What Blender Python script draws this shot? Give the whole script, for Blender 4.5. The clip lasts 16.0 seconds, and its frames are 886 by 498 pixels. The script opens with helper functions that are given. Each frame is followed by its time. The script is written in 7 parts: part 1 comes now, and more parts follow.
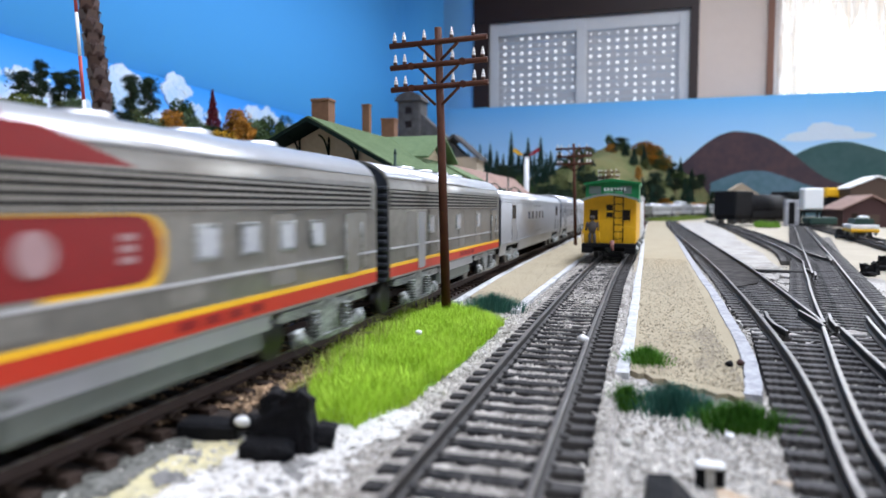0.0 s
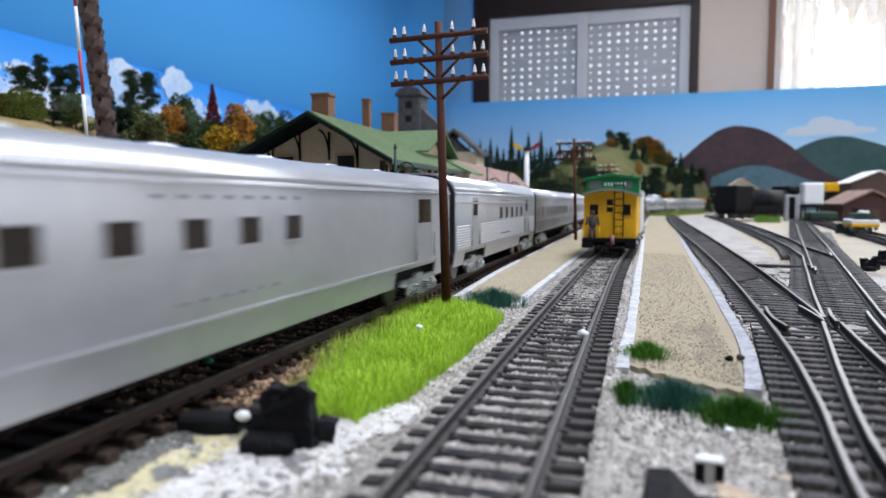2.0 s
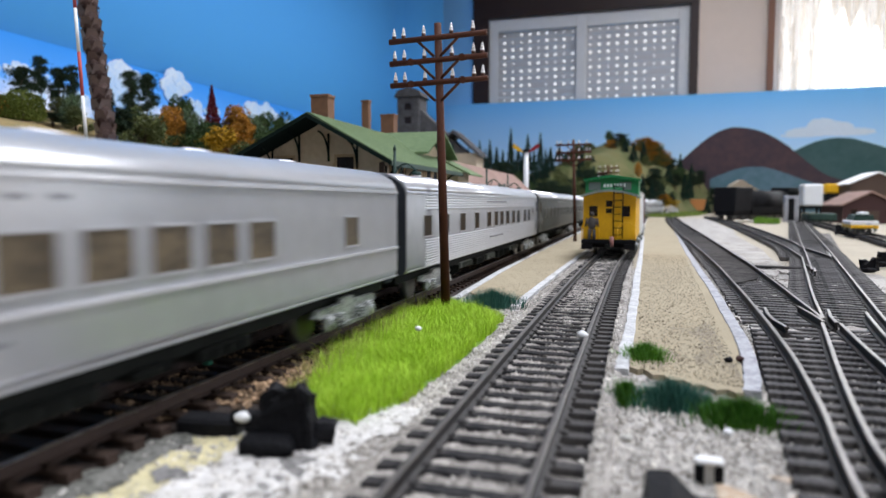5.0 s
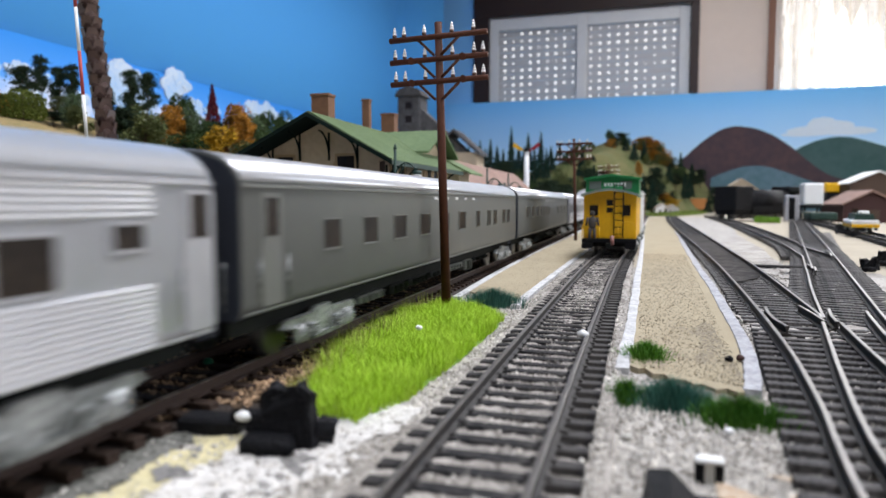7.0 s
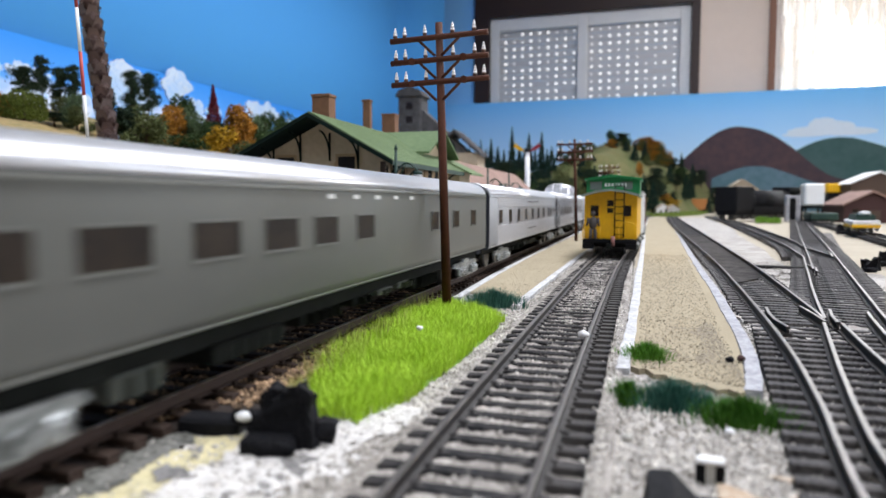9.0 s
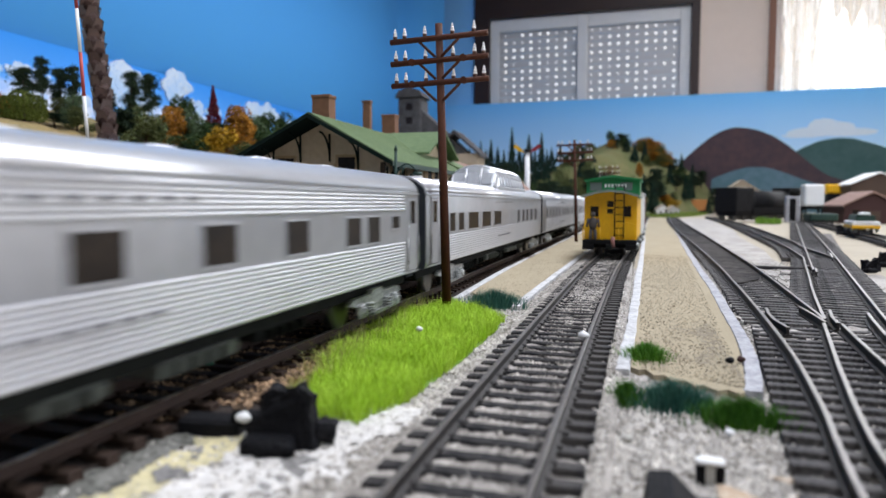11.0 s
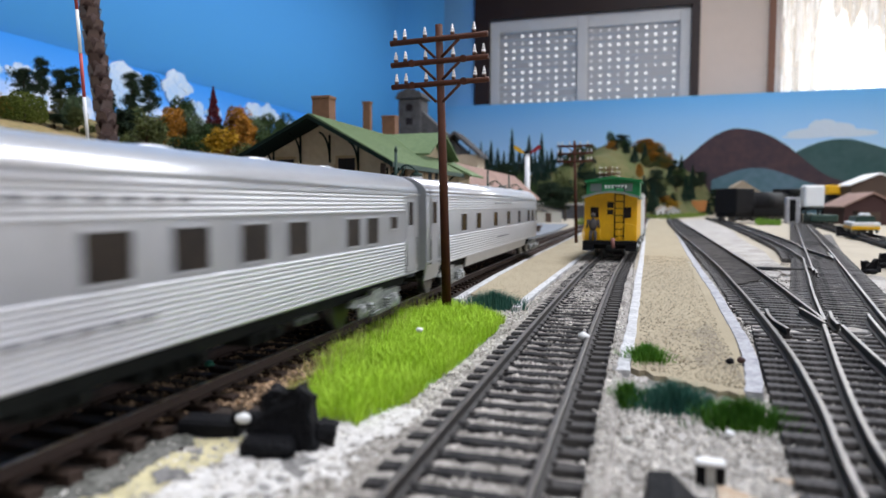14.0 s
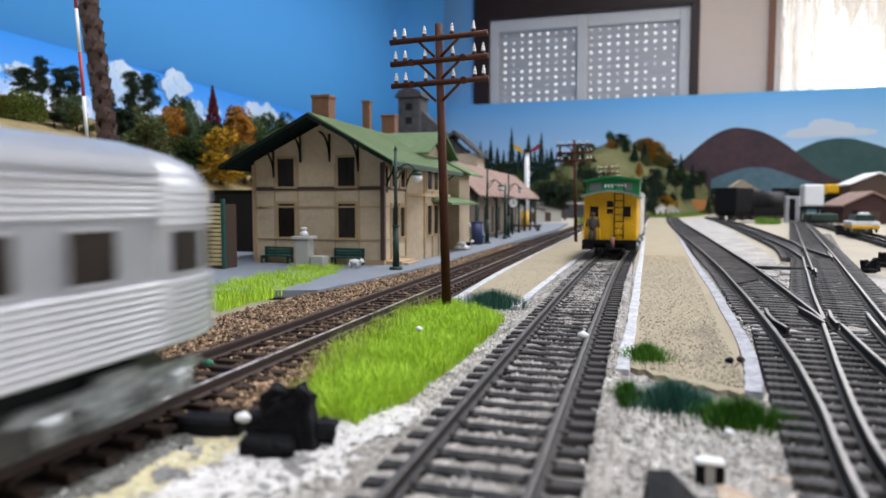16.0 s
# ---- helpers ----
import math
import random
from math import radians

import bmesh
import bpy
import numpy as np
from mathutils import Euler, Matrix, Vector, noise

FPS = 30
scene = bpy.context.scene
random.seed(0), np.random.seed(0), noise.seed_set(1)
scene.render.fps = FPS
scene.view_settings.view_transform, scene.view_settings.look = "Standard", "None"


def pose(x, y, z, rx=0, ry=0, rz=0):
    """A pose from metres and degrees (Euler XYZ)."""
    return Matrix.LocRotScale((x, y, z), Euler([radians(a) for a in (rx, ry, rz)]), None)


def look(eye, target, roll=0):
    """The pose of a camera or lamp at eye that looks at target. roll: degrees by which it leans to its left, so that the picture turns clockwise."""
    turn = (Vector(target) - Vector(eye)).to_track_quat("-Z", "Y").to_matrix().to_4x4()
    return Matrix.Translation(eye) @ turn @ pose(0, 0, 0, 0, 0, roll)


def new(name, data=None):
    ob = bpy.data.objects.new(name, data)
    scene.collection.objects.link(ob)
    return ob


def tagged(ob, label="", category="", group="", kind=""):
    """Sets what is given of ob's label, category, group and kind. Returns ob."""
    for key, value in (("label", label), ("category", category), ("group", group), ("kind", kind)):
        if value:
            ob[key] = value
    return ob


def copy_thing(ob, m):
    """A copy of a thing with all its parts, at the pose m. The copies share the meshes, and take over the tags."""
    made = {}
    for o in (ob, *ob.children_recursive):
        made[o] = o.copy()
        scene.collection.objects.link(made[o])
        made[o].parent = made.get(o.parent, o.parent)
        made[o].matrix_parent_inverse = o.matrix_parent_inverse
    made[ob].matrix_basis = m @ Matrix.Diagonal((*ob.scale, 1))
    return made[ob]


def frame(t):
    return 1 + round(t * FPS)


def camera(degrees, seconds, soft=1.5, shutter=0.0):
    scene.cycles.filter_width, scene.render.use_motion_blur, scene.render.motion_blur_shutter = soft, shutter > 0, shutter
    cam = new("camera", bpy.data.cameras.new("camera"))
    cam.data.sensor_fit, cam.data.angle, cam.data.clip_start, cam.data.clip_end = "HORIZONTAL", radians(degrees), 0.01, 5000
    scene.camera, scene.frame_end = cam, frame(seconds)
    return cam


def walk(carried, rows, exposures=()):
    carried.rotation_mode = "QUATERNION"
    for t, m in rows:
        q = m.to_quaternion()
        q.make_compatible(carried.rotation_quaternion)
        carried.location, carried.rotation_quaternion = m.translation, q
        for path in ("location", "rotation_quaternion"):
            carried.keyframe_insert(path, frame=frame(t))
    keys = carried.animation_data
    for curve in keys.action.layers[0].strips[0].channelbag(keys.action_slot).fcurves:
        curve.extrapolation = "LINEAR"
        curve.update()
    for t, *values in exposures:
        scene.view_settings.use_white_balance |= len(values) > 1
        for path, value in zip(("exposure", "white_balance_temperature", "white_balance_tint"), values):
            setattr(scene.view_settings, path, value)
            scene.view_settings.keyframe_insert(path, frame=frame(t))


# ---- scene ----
# All lengths below are written in millimetres of the model railway (gauge 16.5 mm).
MM = 0.001
EYE = (0.0, 0.0, 0.0392)
YAW, PITCH = 16.54, 3.94


def facing(yaw, pitch):
    """The camera's pose, turned left of the track and tilted down by these degrees."""
    return pose(*EYE, 90 - pitch, 0, yaw)


cam = camera(68.0, 16.0, soft=1.5, shutter=0.5)
cam.data.dof.use_dof = True
cam.data.dof.focus_distance = 0.25
cam.data.dof.aperture_fstop = 20.0
# the little rocking of the camera: seconds, yaw and pitch in degrees from rest
SWAY = ((0.0, -0.032, -0.301), (0.5, -0.018, -0.266), (1.0, -0.036, -0.000), (1.5, -0.027, 0.153), (2.0, -0.018, 0.153), (2.5, -0.018, -0.039), (3.0, -0.050, -0.074), (3.5, -0.059, -0.074), (4.0, -0.082, -0.074), (6.5, -0.036, 0.227), (7.0, -0.027, 0.113), (7.5, -0.000, -0.192), (8.0, 0.032, -0.340), (8.5, 0.027, -0.192), (9.0, 0.032, 0.074), (11.5, 0.027, -0.000), (12.0, 0.032, 0.074), (12.5, 0.027, -0.074), (13.0, 0.027, -0.148), (13.5, 0.018, -0.000), (14.0, 0.032, -0.074), (14.5, 0.032, -0.266), (15.0, 0.032, -0.375), (15.5, 0.027, -0.227), (16.0, 0.000, -0.000))
EXPOSURES = [(0.0, 0.72, 6080, 11), (1.0, 0.72, 6060, 10), (1.5, 0.62, 6060, 10), (2.0, 0.49, 6150, 11), (3.0, 0.46, 6180, 11), (4.0, 0.46, 6280, 11), (6.5, 0.54, 6500, 11), (8.0, 0.61, 6540, 11), (9.0, 0.65, 6500, 11), (11.5, 0.46, 6400, 11), (14.0, 0.46, 6440, 11), (16.0, 0.52, 6520, 11)]
walk(cam, [(t, facing(YAW + a, PITCH + b)) for t, a, b in SWAY], EXPOSURES)

# ---- world and lights ----
world = bpy.data.worlds.new("daylight")
world.use_nodes = True
scene.world = world
sky = world.node_tree.nodes.new("ShaderNodeTexSky")
sky.sky_type, sky.sun_disc = "NISHITA", False
sky.sun_elevation, sky.sun_rotation = radians(35), radians(60)
world.node_tree.links.new(sky.outputs[0], world.node_tree.nodes["Background"].inputs[0])
world.node_tree.nodes["Background"].inputs[1].default_value = 0.1


def area_lamp(name, at, aim, wide, high, watts, colour):
    lamp = bpy.data.lights.new(name, "AREA")
    lamp.shape, lamp.size, lamp.size_y, lamp.energy, lamp.color = "RECTANGLE", wide, high, watts, colour
    ob = new(name, lamp)
    ob.matrix_world = look(at, aim)
    return ob


area_lamp("curtain_window_daylight", (1.55, 3.40, 0.85), (1.0, 0.0, 0.1), 1.5, 1.0, 20, (0.94, 0.97, 1.0))
area_lamp("side_window_daylight", (2.36, 0.2, 0.72), (0.0, 0.3, 0.0), 2.2, 1.2, 12, (0.86, 0.90, 1.0))
area_lamp("ceiling_lamp_light", (0.3, 0.72, 1.42), (0.3, 0.72, 0.0), 0.35, 3.5, 43, (0.885, 0.915, 1.0))

# ---- materials ----
def mat(name, colour, rough=0.6, metal=0.0, second=None, scale=300.0, mix=0.5, bump=0.0, fine=None, spec=0.4, each=0.0, island=0.0):
    """Two colours mixed by coarse and fine noise, with bump; each: brightness variation between pieces."""
    m = bpy.data.materials.new(name)
    m.use_nodes = True
    nt = m.node_tree
    b = nt.nodes["Principled BSDF"]
    b.inputs["Roughness"].default_value, b.inputs["Metallic"].default_value = rough, metal
    b.inputs["Specular IOR Level"].default_value = spec
    second = second or tuple(c * 0.72 for c in colour)
    tc = nt.nodes.new("ShaderNodeTexCoord")
    n1 = nt.nodes.new("ShaderNodeTexNoise")
    n1.inputs["Scale"].default_value, n1.inputs["Detail"].default_value = scale, 6
    n2 = nt.nodes.new("ShaderNodeTexNoise")
    n2.inputs["Scale"].default_value, n2.inputs["Detail"].default_value = fine or scale * 6, 3
    for n in (n1, n2):
        nt.links.new(tc.outputs["Object"], n.inputs["Vector"])
    add = nt.nodes.new("ShaderNodeMath")
    add.operation = "ADD"
    nt.links.new(n1.outputs["Fac"], add.inputs[0])
    nt.links.new(n2.outputs["Fac"], add.inputs[1])
    ramp = nt.nodes.new("ShaderNodeMapRange")
    ramp.inputs["From Min"].default_value, ramp.inputs["From Max"].default_value = 0.8, 1.2
    ramp.inputs["To Max"].default_value = mix
    nt.links.new(add.outputs[0], ramp.inputs["Value"])
    mx = nt.nodes.new("ShaderNodeMix")
    mx.data_type = "RGBA"
    mx.inputs[6].default_value, mx.inputs[7].default_value = (*colour, 1), (*second, 1)
    nt.links.new(ramp.outputs[0], mx.inputs[0])
    out = mx.outputs[2]
    if each or island:
        src = nt.nodes.new("ShaderNodeNewGeometry" if island else "ShaderNodeObjectInfo")
        mr = nt.nodes.new("ShaderNodeMapRange")
        k = island or each
        mr.inputs["To Min"].default_value, mr.inputs["To Max"].default_value = 1 - k, 1 + k
        nt.links.new(src.outputs["Random Per Island" if island else "Random"], mr.inputs["Value"])
        hs = nt.nodes.new("ShaderNodeHueSaturation")
        nt.links.new(out, hs.inputs["Color"])
        nt.links.new(mr.outputs[0], hs.inputs["Value"])
        out = hs.outputs[0]
    nt.links.new(out, b.inputs["Base Color"])
    if bump:
        bp = nt.nodes.new("ShaderNodeBump")
        bp.inputs["Strength"].default_value, bp.inputs["Distance"].default_value = min(1.0, bump), 0.0006
        nt.links.new(add.outputs[0], bp.inputs["Height"])
        nt.links.new(bp.outputs[0], b.inputs["Normal"])
    return m


def glow(name, colour, power):
    m = bpy.data.materials.new(name)
    m.use_nodes = True
    b = m.node_tree.nodes["Principled BSDF"]
    b.inputs["Base Color"].default_value = (*colour, 1)
    b.inputs["Emission Color"].default_value, b.inputs["Emission Strength"].default_value = (*colour, 1), power
    return m


M_gravel = mat("white_gravel", (0.50, 0.47, 0.43), 0.95, second=(0.24, 0.22, 0.20), scale=45, mix=0.9, bump=0.8, fine=900, spec=0.2)
M_powder = mat("white_powder", (0.64, 0.62, 0.59), 0.95, second=(0.44, 0.42, 0.39), scale=45, mix=0.8, bump=0.5, fine=900, spec=0.1)
M_trackstone = mat("track_stones", (0.52, 0.485, 0.44), 0.9, second=(0.17, 0.155, 0.14), scale=60, mix=0.95, island=0.6, spec=0.2)
M_stone = mat("white_stones", (0.58, 0.55, 0.50), 0.9, second=(0.32, 0.295, 0.26), scale=40, mix=0.95, island=0.4, spec=0.2)
M_yard = mat("yard_sand", (0.43, 0.375, 0.285), 0.95, second=(0.29, 0.255, 0.195), scale=25, bump=0.5, fine=900)
# Main-track ballast brown, lowered to near-black for the shade under the train.
M_brownshade = mat("shaded_brown_ballast", (0.035, 0.024, 0.018), 0.95, second=(0.014, 0.010, 0.008), scale=160, bump=0.8, fine=1200)
M_bstone = mat("brown_stones", (0.36, 0.24, 0.145), 0.9, second=(0.045, 0.03, 0.02), scale=500, mix=0.9, island=0.9, spec=0.2)
M_plat = mat("platform_sand", (0.36, 0.305, 0.205), 0.95, second=(0.25, 0.21, 0.14), scale=40, bump=0.3, fine=1500)
M_pgrain = mat("platform_grain", (0.32, 0.27, 0.185), 0.95, second=(0.17, 0.14, 0.095), scale=700, island=0.7)
M_kerb = mat("kerb_paint", (0.58, 0.58, 0.585), 0.8, second=(0.30, 0.30, 0.30), scale=130, mix=0.75, bump=0.3)
M_kerbgrey = mat("worn_kerb", (0.42, 0.42, 0.44), 0.8, second=(0.22, 0.22, 0.24), scale=120, mix=0.8, bump=0.3)
M_asphalt = mat("station_paving", (0.20, 0.22, 0.25), 0.9, second=(0.15, 0.165, 0.19), scale=60, bump=0.3)
M_tieyard = mat("faded_sleeper", (0.026, 0.025, 0.026), 0.8, second=(0.13, 0.122, 0.117), scale=200, mix=0.75, bump=0.4, island=0.35, spec=0.2)
M_tie = mat("black_sleeper", (0.012, 0.012, 0.013), 0.85, second=(0.06, 0.056, 0.053), scale=140, mix=0.8, spec=0.15, bump=0.4, island=0.35)
# Sleeper brown here and rail brown below also lowered for shade under the train.
M_tiebrown = mat("brown_sleeper", (0.026, 0.017, 0.013), 0.85, second=(0.065, 0.043, 0.033), scale=260, bump=0.4, island=0.3, spec=0.15)
M_rail = mat("rail_side", (0.030, 0.026, 0.024), 0.65, 0.2, second=(0.02, 0.018, 0.017), scale=200)
M_railtop = mat("rail_head", (0.19, 0.175, 0.165), 0.42, 0.9, second=(0.08, 0.075, 0.07), scale=150)
M_railbrown = mat("rusty_rail", (0.05, 0.03, 0.024), 0.7, 0.1, second=(0.03, 0.018, 0.014), scale=200)
M_grass = mat("bright_grass", (0.36, 0.56, 0.03), 0.7, second=(0.54, 0.72, 0.10), scale=90, island=0.35, spec=0.2)
M_dgrass = mat("dark_grass", (0.04, 0.13, 0.012), 0.8, second=(0.09, 0.21, 0.025), scale=200, island=0.4, spec=0.2)
M_bgrass = mat("blue_green_grass", (0.03, 0.11, 0.085), 0.8, second=(0.08, 0.19, 0.14), scale=200, island=0.4, spec=0.2)
M_polewood = mat("pole_brown", (0.072, 0.023, 0.011), 0.7, second=(0.038, 0.013, 0.007), scale=250, bump=0.3, spec=0.2)
M_insul = mat("insulator_white", (0.78, 0.76, 0.76), 0.35, second=(0.55, 0.5, 0.48), scale=500, mix=0.4)
M_insbase = mat("insulator_pin", (0.1, 0.045, 0.03), 0.6)
M_silver = mat("silver_paint", (0.46, 0.465, 0.485), 0.36, 0.5, second=(0.38, 0.385, 0.40), scale=30, mix=0.6, spec=0.5)
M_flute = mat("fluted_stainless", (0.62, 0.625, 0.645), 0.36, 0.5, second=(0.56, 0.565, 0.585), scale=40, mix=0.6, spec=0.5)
M_roofsilver = mat("silver_roof", (0.64, 0.645, 0.665), 0.30, 0.6, second=(0.57, 0.575, 0.595), scale=40, mix=0.6, spec=0.5)
M_greycar = mat("grey_car_paint", (0.138, 0.141, 0.127), 0.42, 0.1, second=(0.124, 0.127, 0.115), scale=30, spec=0.4)
M_loco = mat("stainless_side", (0.255, 0.24, 0.215), 0.36, 0.5, second=(0.19, 0.178, 0.157), scale=60, mix=0.8, spec=0.5)
M_louvre = mat("louvre_dark", (0.016, 0.015, 0.014), 0.6, 0.2, spec=0.2)
M_red = mat("loco_red", (0.20, 0.006, 0.007), 0.45, second=(0.16, 0.005, 0.006), scale=40, spec=0.35)
M_redorange = mat("stripe_red", (0.42, 0.028, 0.012), 0.35, second=(0.42, 0.035, 0.012), scale=40)
M_yellow = mat("stripe_yellow", (0.75, 0.42, 0.01), 0.4, second=(0.65, 0.35, 0.01), scale=40)
M_black = mat("black_plastic", (0.005, 0.005, 0.006), 0.7, second=(0.009, 0.009, 0.01), scale=100, spec=0.12)
M_greybar = mat("grey_lettering", (0.20, 0.20, 0.21), 0.6)
M_diaph = mat("diaphragm_rubber", (0.024, 0.028, 0.038), 0.6, second=(0.02, 0.022, 0.028), scale=100)
M_gear = mat("underfloor_gear", (0.10, 0.11, 0.098), 0.5, 0.3, second=(0.06, 0.065, 0.058), scale=120)
M_under = mat("underframe_grey", (0.008, 0.009, 0.008), 0.8, 0.0, second=(0.018, 0.02, 0.018), scale=150, spec=0.1)
M_truck = mat("truck_silver", (0.40, 0.415, 0.405), 0.38, 0.5, second=(0.05, 0.055, 0.05), scale=160, mix=1.0)
M_wheel = mat("wheel_metal", (0.12, 0.12, 0.12), 0.35, 0.8)
M_pane = mat("dark_window_pane", (0.014, 0.010, 0.008), 0.25, second=(0.025, 0.017, 0.013), scale=120, spec=0.3)
M_tanpane = mat("brown_window_pane", (0.026, 0.019, 0.014), 0.3, second=(0.012, 0.009, 0.008), scale=110, mix=1.0, spec=0.25)
M_warmpane = mat("warm_window_pane", (0.13, 0.10, 0.062), 0.3, second=(0.05, 0.04, 0.028), scale=130, mix=1.0, spec=0.3)
M_domeglass = mat("dome_glass", (0.40, 0.41, 0.42), 0.22, 0.3, second=(0.3, 0.31, 0.33), scale=60, spec=0.8)
M_cream = mat("station_cream", (0.56, 0.45, 0.31), 0.8, second=(0.46, 0.36, 0.24), scale=60, mix=0.8, bump=0.1)
M_creamtrim = mat("station_trim", (0.42, 0.30, 0.17), 0.7, second=(0.35, 0.24, 0.13), scale=120)
M_brown_trim = mat("station_brown_trim", (0.07, 0.042, 0.028), 0.7)
M_roofgreen = mat("station_roof_green", (0.13, 0.185, 0.085), 0.9, second=(0.09, 0.14, 0.06), scale=50, mix=0.8, bump=0.3)
M_darkgreen = mat("dark_green_paint", (0.012, 0.035, 0.026), 0.6, second=(0.018, 0.05, 0.035), scale=200)
# Near-black green: the shade under the eaves is put into this colour.
M_eaveshade = mat("shaded_soffit_green", (0.006, 0.013, 0.010), 0.85, second=(0.010, 0.018, 0.014), scale=120, spec=0.1)
M_bench = mat("bench_green", (0.012, 0.075, 0.06), 0.5)
M_pinkroof = mat("shed_roof_pink", (0.28, 0.18, 0.145), 0.9, second=(0.19, 0.12, 0.095), scale=50, mix=0.8, bump=0.3)
M_brick = mat("chimney_brick", (0.20, 0.10, 0.055), 0.9, second=(0.10, 0.055, 0.035), scale=250, bump=0.3)
M_caby = mat("caboose_yellow", (0.78, 0.43, 0.006), 0.45, second=(0.62, 0.32, 0.008), scale=60)
M_cabg = mat("caboose_green", (0.012, 0.20, 0.06), 0.45, second=(0.012, 0.13, 0.04), scale=60)
M_white = mat("white_plastic", (0.75, 0.75, 0.74), 0.5, second=(0.66, 0.66, 0.65), scale=90)
M_stonegrey = mat("light_stone", (0.45, 0.44, 0.40), 0.9, second=(0.36, 0.35, 0.31), scale=200, bump=0.3)
M_figure = mat("figure_grey", (0.07, 0.06, 0.055), 0.8)
M_palm = mat("palm_bark", (0.055, 0.028, 0.022), 0.8, second=(0.025, 0.013, 0.011), scale=300, bump=0.5)
M_palmtip = mat("palm_scale_tip", (0.10, 0.055, 0.043), 0.34, second=(0.03, 0.017, 0.014), scale=300, spec=0.6)
M_mastred = mat("mast_red", (0.42, 0.06, 0.05), 0.6)
M_soil = mat("hill_soil", (0.36, 0.25, 0.11), 1.0, second=(0.20, 0.17, 0.07), scale=12, mix=1.0, bump=0.5, fine=200)
M_meadow = mat("hill_meadow", (0.08, 0.105, 0.033), 1.0, second=(0.16, 0.14, 0.06), scale=11, mix=1.0, bump=0.4, fine=200)
M_bush = mat("bright_bush", (0.16, 0.30, 0.03), 0.9, second=(0.10, 0.2, 0.02), scale=100, island=0.3)
M_trunk = mat("tree_trunk", (0.09, 0.065, 0.045), 0.9)
M_black_cast = mat("cast_black", (0.003, 0.003, 0.004), 0.7, second=(0.012, 0.012, 0.014), scale=250, bump=0.6, spec=0.15)
M_tan = mat("shed_tan", (0.40, 0.33, 0.25), 0.9, second=(0.3, 0.25, 0.18), scale=40)
M_grey = mat("concrete_grey", (0.075, 0.075, 0.08), 0.9, second=(0.04, 0.04, 0.043), scale=18, mix=1.0)
M_maroon = mat("maroon_wall", (0.05, 0.02, 0.018), 0.8)
M_orange = mat("orange_box", (0.42, 0.17, 0.045), 0.7)
M_wallpaint = mat("room_wall_paint", (0.68, 0.57, 0.50), 0.9, second=(0.64, 0.535, 0.47), scale=4)
M_darkwood = mat("dark_window_wood", (0.022, 0.008, 0.006), 0.55, second=(0.015, 0.006, 0.005), scale=20)
M_alu = mat("window_aluminium", (0.62, 0.62, 0.63), 0.5, 0.0, second=(0.56, 0.56, 0.57), scale=10)
M_shutter = mat("shutter_slat", (0.46, 0.46, 0.48), 0.6, second=(0.42, 0.42, 0.44), scale=10)
M_ceiling = mat("ceiling_white", (0.55, 0.55, 0.55), 0.95, second=(0.5, 0.5, 0.5), scale=3)
M_floor = mat("floor_tile", (0.30, 0.25, 0.2), 0.6, second=(0.25, 0.2, 0.16), scale=6)
M_dayhole = glow("daylight_hole", (1.0, 0.99, 0.98), 0.6)
M_daylight = glow("bright_daylight", (1.0, 0.985, 0.96), 0.31)


def leaf_mat(name, c, d):
    return mat(name, c, 0.9, second=d, scale=60, island=0.5, spec=0.15)


LEAF = {"dark": leaf_mat("leaf_dark", (0.018, 0.03, 0.018), (0.03, 0.05, 0.025)),
        "fir": leaf_mat("leaf_fir", (0.012, 0.03, 0.022), (0.022, 0.05, 0.03)),
        "green": leaf_mat("leaf_green", (0.035, 0.062, 0.022), (0.06, 0.095, 0.032)),
        "olive": leaf_mat("leaf_olive", (0.09, 0.11, 0.04), (0.14, 0.15, 0.06)),
        "willow": leaf_mat("leaf_willow", (0.07, 0.09, 0.015), (0.11, 0.135, 0.025)),
        "sage": leaf_mat("leaf_sage", (0.08, 0.12, 0.06), (0.12, 0.17, 0.09)),
        "yellow": leaf_mat("leaf_yellow", (0.42, 0.25, 0.02), (0.30, 0.19, 0.02)),
        "orange": leaf_mat("leaf_orange", (0.36, 0.16, 0.02), (0.26, 0.13, 0.03)),
        "maroon": leaf_mat("leaf_maroon", (0.14, 0.018, 0.025), (0.08, 0.014, 0.02))}


